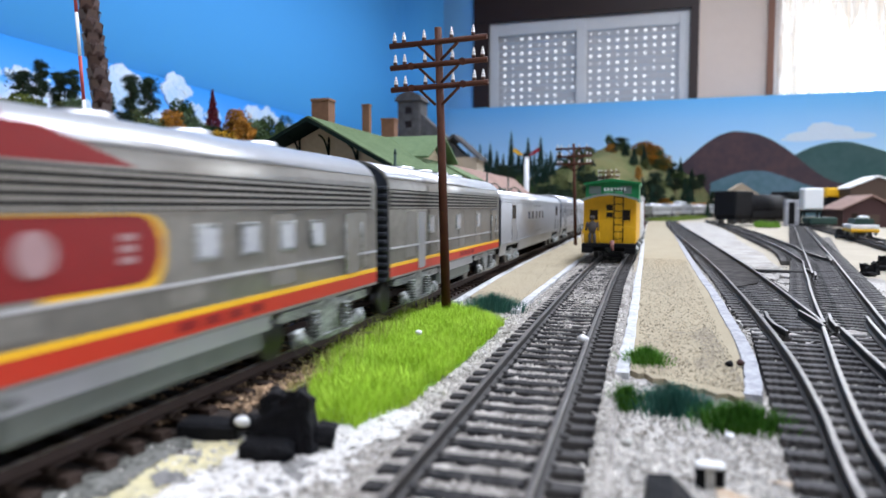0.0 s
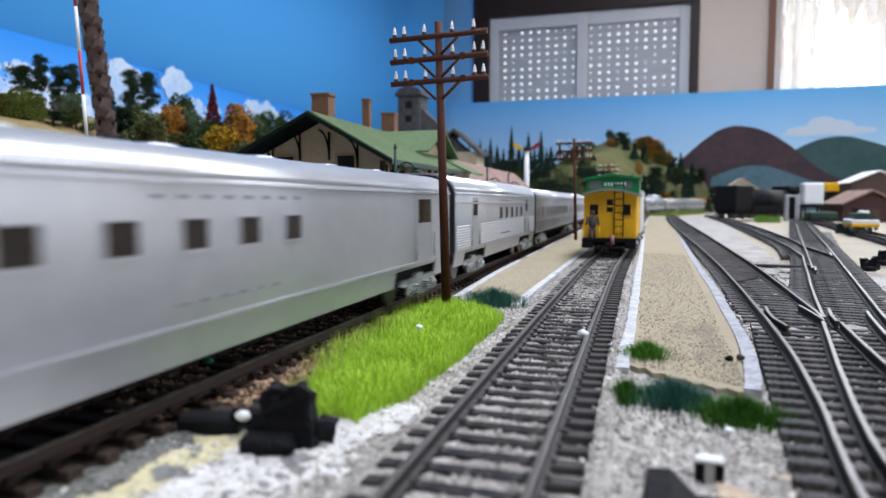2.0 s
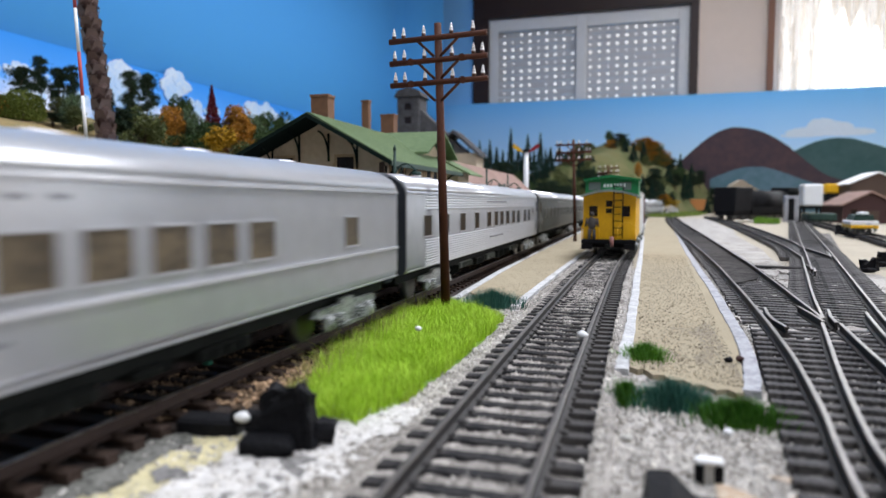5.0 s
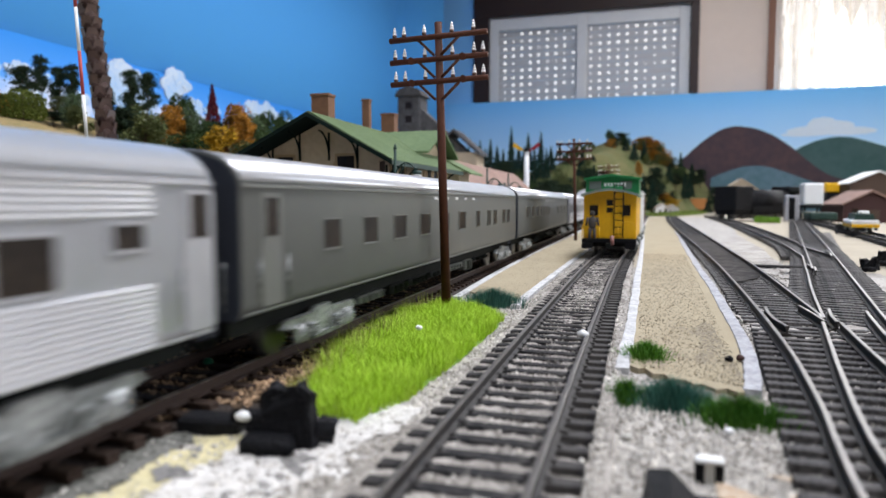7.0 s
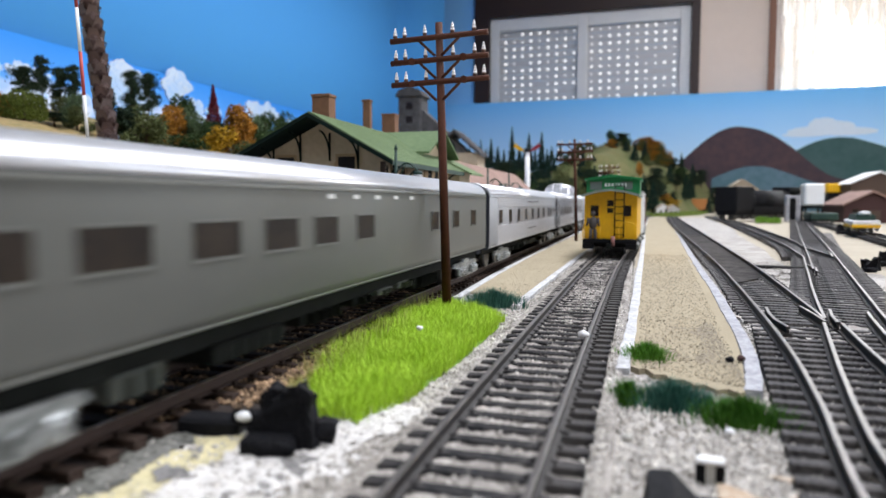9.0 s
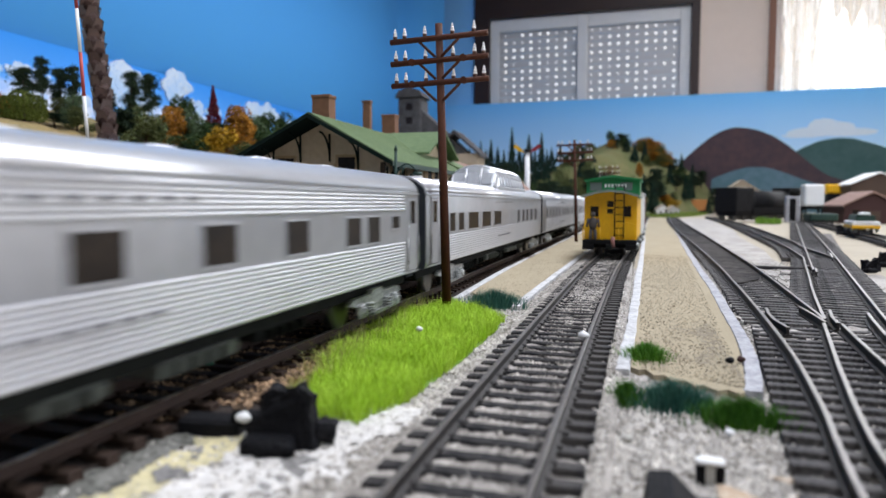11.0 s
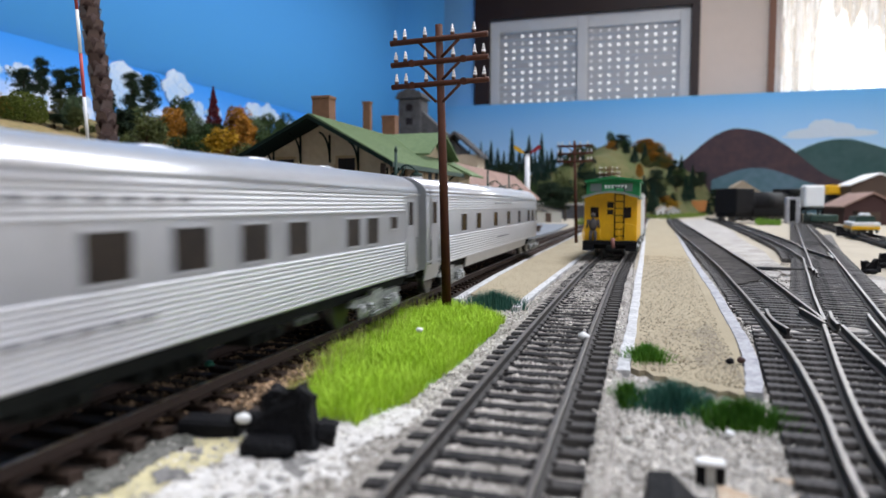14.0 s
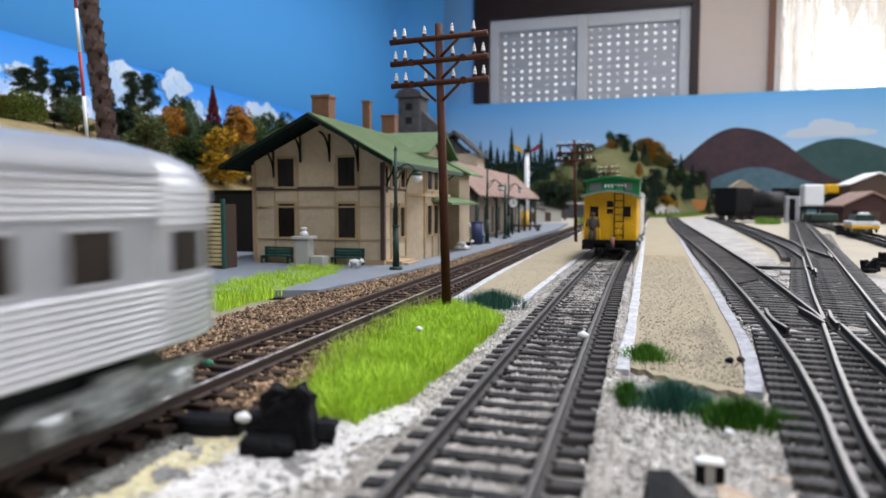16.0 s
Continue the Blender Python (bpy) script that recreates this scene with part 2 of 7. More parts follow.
def backdrop_mat(name, low, high, z0, z1, cloud):
    """Painted sky: paler towards the skyline, with soft painted clouds."""
    m = bpy.data.materials.new(name)
    m.use_nodes = True
    nt = m.node_tree
    b = nt.nodes["Principled BSDF"]
    b.inputs["Roughness"].default_value = 0.75
    b.inputs["Specular IOR Level"].default_value = 0.2
    tc = nt.nodes.new("ShaderNodeTexCoord")
    sp = nt.nodes.new("ShaderNodeSeparateXYZ")
    nt.links.new(tc.outputs["Object"], sp.inputs[0])
    mr = nt.nodes.new("ShaderNodeMapRange")
    mr.inputs["From Min"].default_value, mr.inputs["From Max"].default_value = z0, z1
    nt.links.new(sp.outputs["Z"], mr.inputs["Value"])
    mx = nt.nodes.new("ShaderNodeMix")
    mx.data_type = "RGBA"
    mx.inputs[6].default_value, mx.inputs[7].default_value = (*low, 1), (*high, 1)
    nt.links.new(mr.outputs[0], mx.inputs[0])
    out = mx.outputs[2]
    if cloud:
        n = nt.nodes.new("ShaderNodeTexNoise")
        n.inputs["Scale"].default_value, n.inputs["Detail"].default_value = 5.0, 8
        mp = nt.nodes.new("ShaderNodeMapping")
        mp.inputs["Scale"].default_value = (1, 1, 2.0)
        mp.inputs["Location"].default_value = (0.3, 0.1, cloud)
        nt.links.new(tc.outputs["Object"], mp.inputs[0])
        nt.links.new(mp.outputs[0], n.inputs["Vector"])
        band = nt.nodes.new("ShaderNodeMapRange")
        band.inputs["From Min"].default_value, band.inputs["From Max"].default_value = 0.385, 0.22
        nt.links.new(sp.outputs["Z"], band.inputs["Value"])
        mul = nt.nodes.new("ShaderNodeMath")
        mul.operation = "MULTIPLY"
        nt.links.new(n.outputs["Fac"], mul.inputs[0])
        nt.links.new(band.outputs[0], mul.inputs[1])
        cr = nt.nodes.new("ShaderNodeMapRange")
        cr.inputs["From Min"].default_value, cr.inputs["From Max"].default_value = 0.33, 0.42
        cr.inputs["To Max"].default_value = 0.8
        nt.links.new(mul.outputs[0], cr.inputs["Value"])
        m2 = nt.nodes.new("ShaderNodeMix")
        m2.data_type = "RGBA"
        m2.inputs[7].default_value = (0.72, 0.75, 0.8, 1)
        nt.links.new(out, m2.inputs[6])
        nt.links.new(cr.outputs[0], m2.inputs[0])
        out = m2.outputs[2]
    nt.links.new(out, b.inputs["Base Color"])
    return m


M_skyleft = backdrop_mat("painted_sky_panel", (0.24, 0.50, 0.88), (0.04, 0.28, 0.80), 0.10, 0.37, 0.35)
M_skywall = backdrop_mat("painted_sky_wall", (0.075, 0.35, 0.78), (0.075, 0.33, 0.76), 0.1, 1.2, 0)
M_skypale = backdrop_mat("painted_sky_pale", (0.20, 0.47, 0.84), (0.18, 0.45, 0.83), 0.1, 1.2, 0)
M_skyrear = backdrop_mat("painted_sky_rear", (0.48, 0.69, 0.90), (0.15, 0.45, 0.84), 0.25, 0.56, 0)

# ---- building helpers (millimetres) ----
def box(bm, x0, x1, y0, y1, z0, z1, bev=0.0):
    r = bmesh.ops.create_cube(bm, size=1.0)
    vs = r["verts"]
    for v in vs:
        v.co = Vector(((x0 + x1) / 2 + v.co.x * (x1 - x0), (y0 + y1) / 2 + v.co.y * (y1 - y0), (z0 + z1) / 2 + v.co.z * (z1 - z0)))
    if bev:
        bmesh.ops.bevel(bm, geom=list({e for v in vs for e in v.link_edges}), offset=bev, segments=1, affect="EDGES")
    return vs


def beam(bm, p0, p1, r0, r1=None, n=8, caps=True):
    """A round bar from p0 to p1."""
    r1 = r0 if r1 is None else r1
    p0, p1 = Vector(p0), Vector(p1)
    d = p1 - p0
    q = d.to_track_quat("Z", "Y").to_matrix()
    rings = []
    for p, r in ((p0, r0), (p1, r1)):
        rings.append([bm.verts.new(p + q @ Vector((r * math.cos(2 * math.pi * i / n), r * math.sin(2 * math.pi * i / n), 0))) for i in range(n)])
    for i in range(n):
        f = bm.faces.new((rings[0][i], rings[0][(i + 1) % n], rings[1][(i + 1) % n], rings[1][i]))
        f.smooth = True
    if caps:
        bm.faces.new(rings[0][::-1])
        bm.faces.new(rings[1])


def prism(bm, pts, y0, y1, axis="y", smooth=False):
    """A flat outline pts (a, b) pushed along an axis: (x, z) along y, (y, z) along x, (x, y) along z."""
    def put(a, b, c):
        return {"y": (a, c, b), "x": (c, a, b), "z": (a, b, c)}[axis]
    lo = [bm.verts.new(put(a, b, y0)) for a, b in pts]
    hi = [bm.verts.new(put(a, b, y1)) for a, b in pts]
    n = len(pts)
    for i in range(n):
        f = bm.faces.new((lo[i], lo[(i + 1) % n], hi[(i + 1) % n], hi[i]))
        f.smooth = smooth
    bm.faces.new(lo[::-1])
    bm.faces.new(hi)


def ball(bm, at, r, sx=1, sy=1, sz=1, sub=2):
    vs = bmesh.ops.create_icosphere(bm, subdivisions=sub, radius=r)["verts"]
    for v in vs:
        v.co = Vector((at[0] + v.co.x * sx, at[1] + v.co.y * sy, at[2] + v.co.z * sz))
        for f in v.link_faces:
            f.smooth = True
    return vs


def sheet(bm, x0, x1, y0, y1, nx, ny, height):
    grid = [[bm.verts.new((x, y, height(x, y))) for x in np.linspace(x0, x1, nx + 1)] for y in np.linspace(y0, y1, ny + 1)]
    for j in range(ny):
        for i in range(nx):
            f = bm.faces.new((grid[j][i], grid[j][i + 1], grid[j + 1][i + 1], grid[j + 1][i]))
            f.smooth = True


def mesh_of(name, bm, material):
    bmesh.ops.recalc_face_normals(bm, faces=bm.faces)
    bmesh.ops.scale(bm, vec=(MM, MM, MM), verts=bm.verts)
    me = bpy.data.meshes.new(name)
    bm.to_mesh(me)
    bm.free()
    me.materials.append(material)
    return me


def part(name, bm, material, parent=None, label="", at=None, rz=0):
    ob = new(name, mesh_of(name, bm, material))
    if parent:
        ob.parent = parent
    if at:
        ob.matrix_basis = pose(at[0] * MM, at[1] * MM, at[2] * MM, 0, 0, rz)
    if label:
        ob["label"] = label
    return ob


def twin(name, me, parent, at, rz=0, rx=0):
    """Another object on the same mesh."""
    ob = new(name, me)
    ob.parent = parent
    ob.matrix_basis = pose(at[0] * MM, at[1] * MM, at[2] * MM, rx, 0, rz)
    return ob


def thing(name, x, y, z, label, category, group="", rz=0, kind=""):
    e = new(name)
    e.empty_display_size = 0.01
    e.matrix_basis = pose(x * MM, y * MM, z * MM, 0, 0, rz)
    return tagged(e, label, category, group, kind)


def place(x, y, z=0, rz=0):
    return pose(x * MM, y * MM, z * MM, 0, 0, rz)


def pydata(name, verts, faces, material):
    me = bpy.data.meshes.new(name)
    me.from_pydata([tuple(c * MM for c in v) for v in verts], [], faces)
    me.materials.append(material)
    return new(name, me)


def inside(x, y, poly):
    hit = False
    for i in range(len(poly)):
        (x0, y0), (x1, y1) = poly[i - 1], poly[i]
        if (y0 > y) != (y1 > y) and x < (x1 - x0) * (y - y0) / (y1 - y0) + x0:
            hit = not hit
    return hit


# ---- the layout board, the room ----
def ground_height(x, y):
    near = max(0.0, 1 - max(0, y - 350) / 200)
    return 0.45 * near * noise.noise((x * 0.25, y * 0.25, 0)) + 0.8 * noise.noise((x * 0.02, y * 0.02, 3.0)) - 0.6


bm = bmesh.new()
sheet(bm, -130, 130, -40, 420, 130, 230, ground_height)
tagged(part("ground", bm, M_gravel), "white gravel ground of the model railway", "ground", kind="structure")
bm = bmesh.new()
box(bm, -1300, 2200, -4000, 3420, -60, -4)
tagged(part("layout_board", bm, M_yard), "sand-covered layout board", "board", kind="structure")
# the yard sheet beyond the near gravel, one millimetre lower
bm = bmesh.new()
sheet(bm, -1290, 2190, -3990, 3410, 60, 130, lambda x, y: -2.2 + 0.5 * noise.noise((x * 0.01, y * 0.01, 7.0)))
tagged(part("yard_ground", bm, M_yard), "pale sandy yard ground", "ground", kind="structure")


def wall(name, x0, x1, y0, y1, z0, z1, material, label):
    bm = bmesh.new()
    box(bm, x0, x1, y0, y1, z0, z1)
    return tagged(part(name, bm, material), label, "wall", kind="structure")


tagged(wall("floor", -2200, 2600, -4700, 4200, -1060, -1000, M_floor, "tiled room floor"), category="floor")
tagged(wall("ceiling", -2200, 2600, -4700, 4200, 1500, 1560, M_ceiling, "white room ceiling"), category="ceiling")
wall("wall_west", -1500, -1400, -4700, 3420, -1000, 1500, M_skywall, "blue-painted wall behind the backdrop")
wall("wall_south", -1400, 2500, -4700, -4600, -1000, 1500, M_wallpaint, "cream room wall")
wall("wall_east_low", 2400, 2500, -4600, 3600, -1000, 100, M_wallpaint, "cream room wall under the window")
wall("wall_east_high", 2400, 2500, -4600, 3600, 1350, 1500, M_wallpaint, "cream room wall above the window")
wall("wall_east_near", 2400, 2500, -4600, -950, 100, 1350, M_wallpaint, "cream room wall beside the window")
wall("wall_east_far", 2400, 2500, 1350, 3600, 100, 1350, M_wallpaint, "cream room wall beside the window")
# rear wall round the two windows
WL, WR, WB, WT = -800, 240, 420, 1010
CL, CR, CB, CT = 608, 2300, 300, 1400
wall("wall_north_low", -1400, 2400, 3500, 3600, -1000, 300, M_wallpaint, "cream room wall under the windows")
wall("wall_north_west", -1400, WL, 3500, 3600, 300, 1500, M_skypale, "blue-painted end of the room wall")
wall("wall_north_mid", WR, CL, 3500, 3600, 300, 1500, M_wallpaint, "cream room wall between the windows")
wall("wall_north_east", CR, 2400, 3500, 3600, 300, 1500, M_wallpaint, "cream room wall beside the window")
wall("wall_north_sill", WL, WR, 3500, 3600, 300, WB, M_wallpaint, "cream wall under the shuttered window")
wall("wall_north_head", WL, WR, 3500, 3600, 1400, 1500, M_wallpaint, "cream wall above the shuttered window")
wall("wall_north_lintel", CL, CR, 3500, 3600, 1400, 1500, M_wallpaint, "cream wall above the curtained window")


def build_window():
    """Dark wooden surround, two white sliding sashes, perforated roller shutter."""
    w = thing("window_1", 0, 0, 0, "white sliding window in dark wood with a perforated shutter", "window", kind="structure")
    bm = bmesh.new()
    box(bm, WL - 62, WR + 30, 3485, 3499, WT + 5, 1480)
    part("shutter_box", bm, M_darkwood, w, "dark brown shutter box")
    for a, b in ((WL - 62, WL + 20), (WR - 10, WR + 30)):
        bm = bmesh.new()
        box(bm, a, b, 3484, 3520, WB, WT + 4)
        part("jamb", bm, M_darkwood, w, "dark wooden jamb")
    mid = -294
    for a, b, y in ((WL + 22, mid + 22, 3502), (mid - 22, WR - 12, 3512)):
        bm = bmesh.new()
        box(bm, a, a + 48, y, y + 9, WB, WT - 2, 2)
        box(bm, b - 48, b, y, y + 9, WB, WT - 2, 2)
        box(bm, a + 48, b - 48, y, y + 9, WT - 62, WT - 2, 2)
        box(bm, a + 48, b - 48, y, y + 9, WB, WB + 50, 2)
        s = part("sash", bm, M_alu, w)
    bm = bmesh.new()
    z = WB
    while z < WT:
        box(bm, WL, WR, 3535, 3541, z, z + 36, 2)
        z += 38
    part("roller_shutter", bm, M_shutter, w, "grey perforated roller shutter")
    bm = bmesh.new()
    rnd = random.Random(4)
    z = WB + 19
    while z < WT - 70:
        for x in range(WL + 100, WR - 60, 45):
            if abs(x - mid) > 40 and rnd.random() > 0.08:
                k = 0.75 if rnd.random() > 0.3 else 0.45
                box(bm, x - 9 * k, x + 9 * k, 3532, 3536, z - 8 * k, z + 8 * k, 2)
        z += 38
    part("shutter_perforation", bm, M_dayhole, w, "daylight in the shutter slots")
    c = thing("window_2", 0, 0, 0, "bright window behind sheer white curtains", "window", kind="structure")
    for a, b, lo, hi in ((CL, CL + 30, CB, CT), (CR - 30, CR, CB, CT), (CL + 30, CR - 30, CT - 40, CT), (1180, 1230, CB, CT - 40)):
        bm = bmesh.new()
        box(bm, a, b, 3520, 3560, lo, hi)
        part("frame", bm, M_alu, c)
    bm = bmesh.new()
    box(bm, CL - 32, CL - 2, 3478, 3499, CB, 1480)
    part("jamb", bm, mat("brown_jamb", (0.20, 0.09, 0.055), 0.5), c, "brown wooden jamb")
    bm = bmesh.new()
    box(bm, CL, CR, 3580, 3584, CB, CT)
    part("daylight_pane", bm, M_daylight, c, "blown-out daylight")
    # curtain: a pleated sheer cloth
    cm = bpy.data.materials.new("sheer_curtain")
    cm.use_nodes = True
    nt = cm.node_tree
    tr, df, ms = nt.nodes.new("ShaderNodeBsdfTransparent"), nt.nodes.new("ShaderNodeBsdfTranslucent"), nt.nodes.new("ShaderNodeMixShader")
    df.inputs[0].default_value = (0.80, 0.72, 0.62, 1)
    ms.inputs[0].default_value = 0.6
    ct, cp, cn, cr = nt.nodes.new("ShaderNodeTexCoord"), nt.nodes.new("ShaderNodeMapping"), nt.nodes.new("ShaderNodeTexNoise"), nt.nodes.new("ShaderNodeMapRange")
    cp.inputs["Scale"].default_value = (14, 1, 0.7)
    cr.inputs["From Min"].default_value, cr.inputs["From Max"].default_value, cr.inputs["To Min"].default_value, cr.inputs["To Max"].default_value = 0.4, 0.62, 0.2, 0.8
    nt.links.new(ct.outputs["Object"], cp.inputs[0])
    nt.links.new(cp.outputs[0], cn.inputs["Vector"])
    nt.links.new(cn.outputs["Fac"], cr.inputs["Value"])
    nt.links.new(cr.outputs[0], ms.inputs[0])
    nt.links.new(tr.outputs[0], ms.inputs[1])
    nt.links.new(df.outputs[0], ms.inputs[2])
    nt.links.new(ms.outputs[0], nt.nodes["Material Output"].inputs[0])
    bm = bmesh.new()
    xs = np.linspace(CL + 5, 2290, 260)
    row = [[bm.verts.new((x, 3492 + 9 * math.sin(x * 0.09) + 5 * math.sin(x * 0.037), z)) for x in xs] for z in (CB - 150, 1470)]
    for i in range(len(xs) - 1):
        bm.faces.new((row[0][i], row[0][i + 1], row[1][i + 1], row[1][i])).smooth = True
    tagged(part("curtain", bm, cm), "sheer white pleated curtain", "curtain")


build_window()

# ---- painted backdrops ----


def strip(bm, pts, z0, z1, thick):
    lo = [[bm.verts.new((x - dx, y + dx, z)) for x, y in pts] for z in (z0, z1) for dx in (0, thick)]
    a, b, c, d = lo
    for i in range(len(pts) - 1):
        for p, q in ((a, c), (c, d), (d, b), (b, a)):
            bm.faces.new((p[i], p[i + 1], q[i + 1], q[i])).smooth = True
    for i in (0, -1):
        bm.faces.new((a[i], b[i], d[i], c[i]))


bm = bmesh.new()
strip(bm, [(-1180, -3900), (-1180, 2900)], -40, 372, 4)
west_panel = tagged(part("backdrop_west", bm, M_skyleft), "painted sky backdrop with white clouds", "backdrop", kind="structure")
M_cloud = mat("west_cloud_paint", (0.58, 0.68, 0.82), 0.9, second=(0.36, 0.56, 0.84), scale=18, mix=1.0)
crnd = random.Random(8)
for cy, cz, wide, high, n in ((1305, 330, 58, 62, 16), (1340, 285, 70, 40, 12), (1490, 345, 52, 48, 12), (1570, 300, 110, 30, 12), (1905, 330, 100, 52, 14), (2030, 300, 90, 34, 10), (980, 300, 120, 22, 8), (1120, 262, 120, 26, 8), (2350, 235, 120, 30, 10)):
    bm = bmesh.new()
    for k in range(n * 2):
        a = crnd.uniform(-1, 1)
        oy, oz, r = a * wide, crnd.uniform(-0.5, 0.6) * high * (1 - a * a * 0.7), high * crnd.uniform(0.18, 0.5) * (1 - 0.5 * a * a)
        prism(bm, [(cy + oy + 1.3 * r * math.cos(t), cz + oz + r * math.sin(t) * (1 + 0.4 * noise.noise((t * 2.5, k * 1.7, cy)))) for t in np.linspace(0, 6.0, 20)], -1179.5, -1178.5 + 0.12 * k, "x")
    part("painted_cloud", bm, M_cloud, west_panel, "white painted cumulus cloud")
bm = bmesh.new()
strip(bm, [(-1200, -3900), (-1200, 3200), (-1190, 3232), (-1165, 3256), (-990, 3354)], -40, 1350, 4)
tagged(part("backdrop_corner", bm, M_skywall), "blue-painted curved corner panel", "backdrop", kind="structure")
bm = bmesh.new()
box(bm, -1010, 2190, 3400, 3405, -40, 560)
rear = tagged(part("backdrop_north", bm, M_skyrear), "painted sky backdrop with hills", "backdrop", kind="structure")


def painted_hill(name, y, pts, colour, second, label):
    bm = bmesh.new()
    prism(bm, pts, y, y + 1.5)
    part(name, bm, mat(name + "_paint", colour, 0.9, second=second, scale=6, mix=1.0), rear, label)


def ridge(x0, x1, base, peaks):
    xs = np.linspace(x0, x1, 60)
    top = [(x, base + sum(h * math.exp(-((x - c) / w) ** 2) for c, w, h in peaks) + 3 * noise.noise((x * 0.02, base, 1))) for x in xs]
    return [(x1, 0), (x0, 0)] + top


painted_hill("painted_hill_brown", 3396, ridge(0, 1200, 130, [(398, 230, 248), (640, 170, 110)]), (0.075, 0.045, 0.05), (0.05, 0.035, 0.045), "dark brown painted mountain")
painted_hill("painted_hill_green", 3398, ridge(500, 2150, 150, [(850, 280, 178), (1500, 400, 120)]), (0.035, 0.085, 0.085), (0.05, 0.10, 0.10), "blue-green painted mountain")
painted_hill("painted_hill_blue", 3393, ridge(330, 2000, 100, [(520, 230, 112)]), (0.10, 0.17, 0.22), (0.07, 0.14, 0.17), "hazy blue painted ridge")
bm = bmesh.new()
for x, z, a, b in ((760, 366, 110, 22), (800, 392, 62, 36), (850, 384, 80, 28), (900, 362, 120, 18), (720, 352, 90, 10)):
    prism(bm, [(x + a * math.cos(t) * (1 + 0.12 * noise.noise((t * 3, x, 0))), z + b * math.sin(t) * (1 + 0.2 * noise.noise((t * 3, x, 5)))) for t in np.linspace(0, 6.1, 28)], 3398.2 - 0.6 * a * 0.01, 3399.2)
part("painted_cloud", bm, mat("cloud_paint", (0.62, 0.72, 0.84), 0.9), rear, "pale painted cloud")

# ---- tracks ----
def along(path, step):
    """Points and headings every step millimetres along a list of (x, y)."""
    out, rest = [], 0.0
    for (x0, y0), (x1, y1) in zip(path, path[1:]):
        d = math.hypot(x1 - x0, y1 - y0)
        s = rest
        while s < d:
            out.append((x0 + (x1 - x0) * s / d, y0 + (y1 - y0) * s / d, math.atan2(x1 - x0, y1 - y0)))
            s += step
        rest = s - d
    return out


def smooth(path, n=6):
    """A rounder run through the given points (Catmull-Rom)."""
    p = [path[0]] + list(path) + [path[-1]]
    out = []
    for i in range(1, len(p) - 2):
        for k in range(n):
            t = k / n
            out.append(tuple(0.5 * (2 * p[i][c] + (p[i + 1][c] - p[i - 1][c]) * t + (2 * p[i - 1][c] - 5 * p[i][c] + 4 * p[i + 1][c] - p[i + 2][c]) * t * t
                                    + (3 * p[i][c] - p[i - 1][c] - 3 * p[i + 1][c] + p[i + 2][c]) * t ** 3) for c in (0, 1)))
    return out + [path[-1]]


def offset(path, d):
    out = []
    for i, (x, y) in enumerate(path):
        (x0, y0), (x1, y1) = path[max(0, i - 1)], path[min(len(path) - 1, i + 1)]
        l = math.hypot(x1 - x0, y1 - y0)
        out.append((x + d * (y1 - y0) / l, y - d * (x1 - x0) / l))
    return out


def sweep(bm, path, prof):
    """Pushes a profile (side, height) along a path."""
    rings = []
    for i, (x, y) in enumerate(path):
        (x0, y0), (x1, y1) = path[max(0, i - 1)], path[min(len(path) - 1, i + 1)]
        l = math.hypot(x1 - x0, y1 - y0)
        nx, ny = (y1 - y0) / l, -(x1 - x0) / l
        rings.append([bm.verts.new((x + a * nx, y + a * ny, z)) for a, z in prof])
    n = len(prof)
    for a, b in zip(rings, rings[1:]):
        for i in range(n):
            bm.faces.new((a[i], a[(i + 1) % n], b[(i + 1) % n], b[i]))
    bm.faces.new(rings[0])
    bm.faces.new(rings[-1][::-1])


WEB = [(-1.1, 1.6), (1.1, 1.6), (1.1, 1.9), (0.3, 2.2), (0.3, 3.2), (0.55, 3.4), (0.55, 4.0), (-0.55, 4.0), (-0.55, 3.4), (-0.3, 3.2), (-0.3, 2.2), (-1.1, 1.9)]
HEAD = [(-0.5, 4.0), (0.5, 4.0), (0.5, 4.1), (0.36, 4.2), (-0.36, 4.2), (-0.5, 4.1)]


def rail(parent, path, side, top):
    bm = bmesh.new()
    sweep(bm, path, WEB)
    r = part("rail", bm, side, parent)
    bm = bmesh.new()
    sweep(bm, path, HEAD)
    part("rail_head", bm, top, r, "worn shiny rail head")
    return r


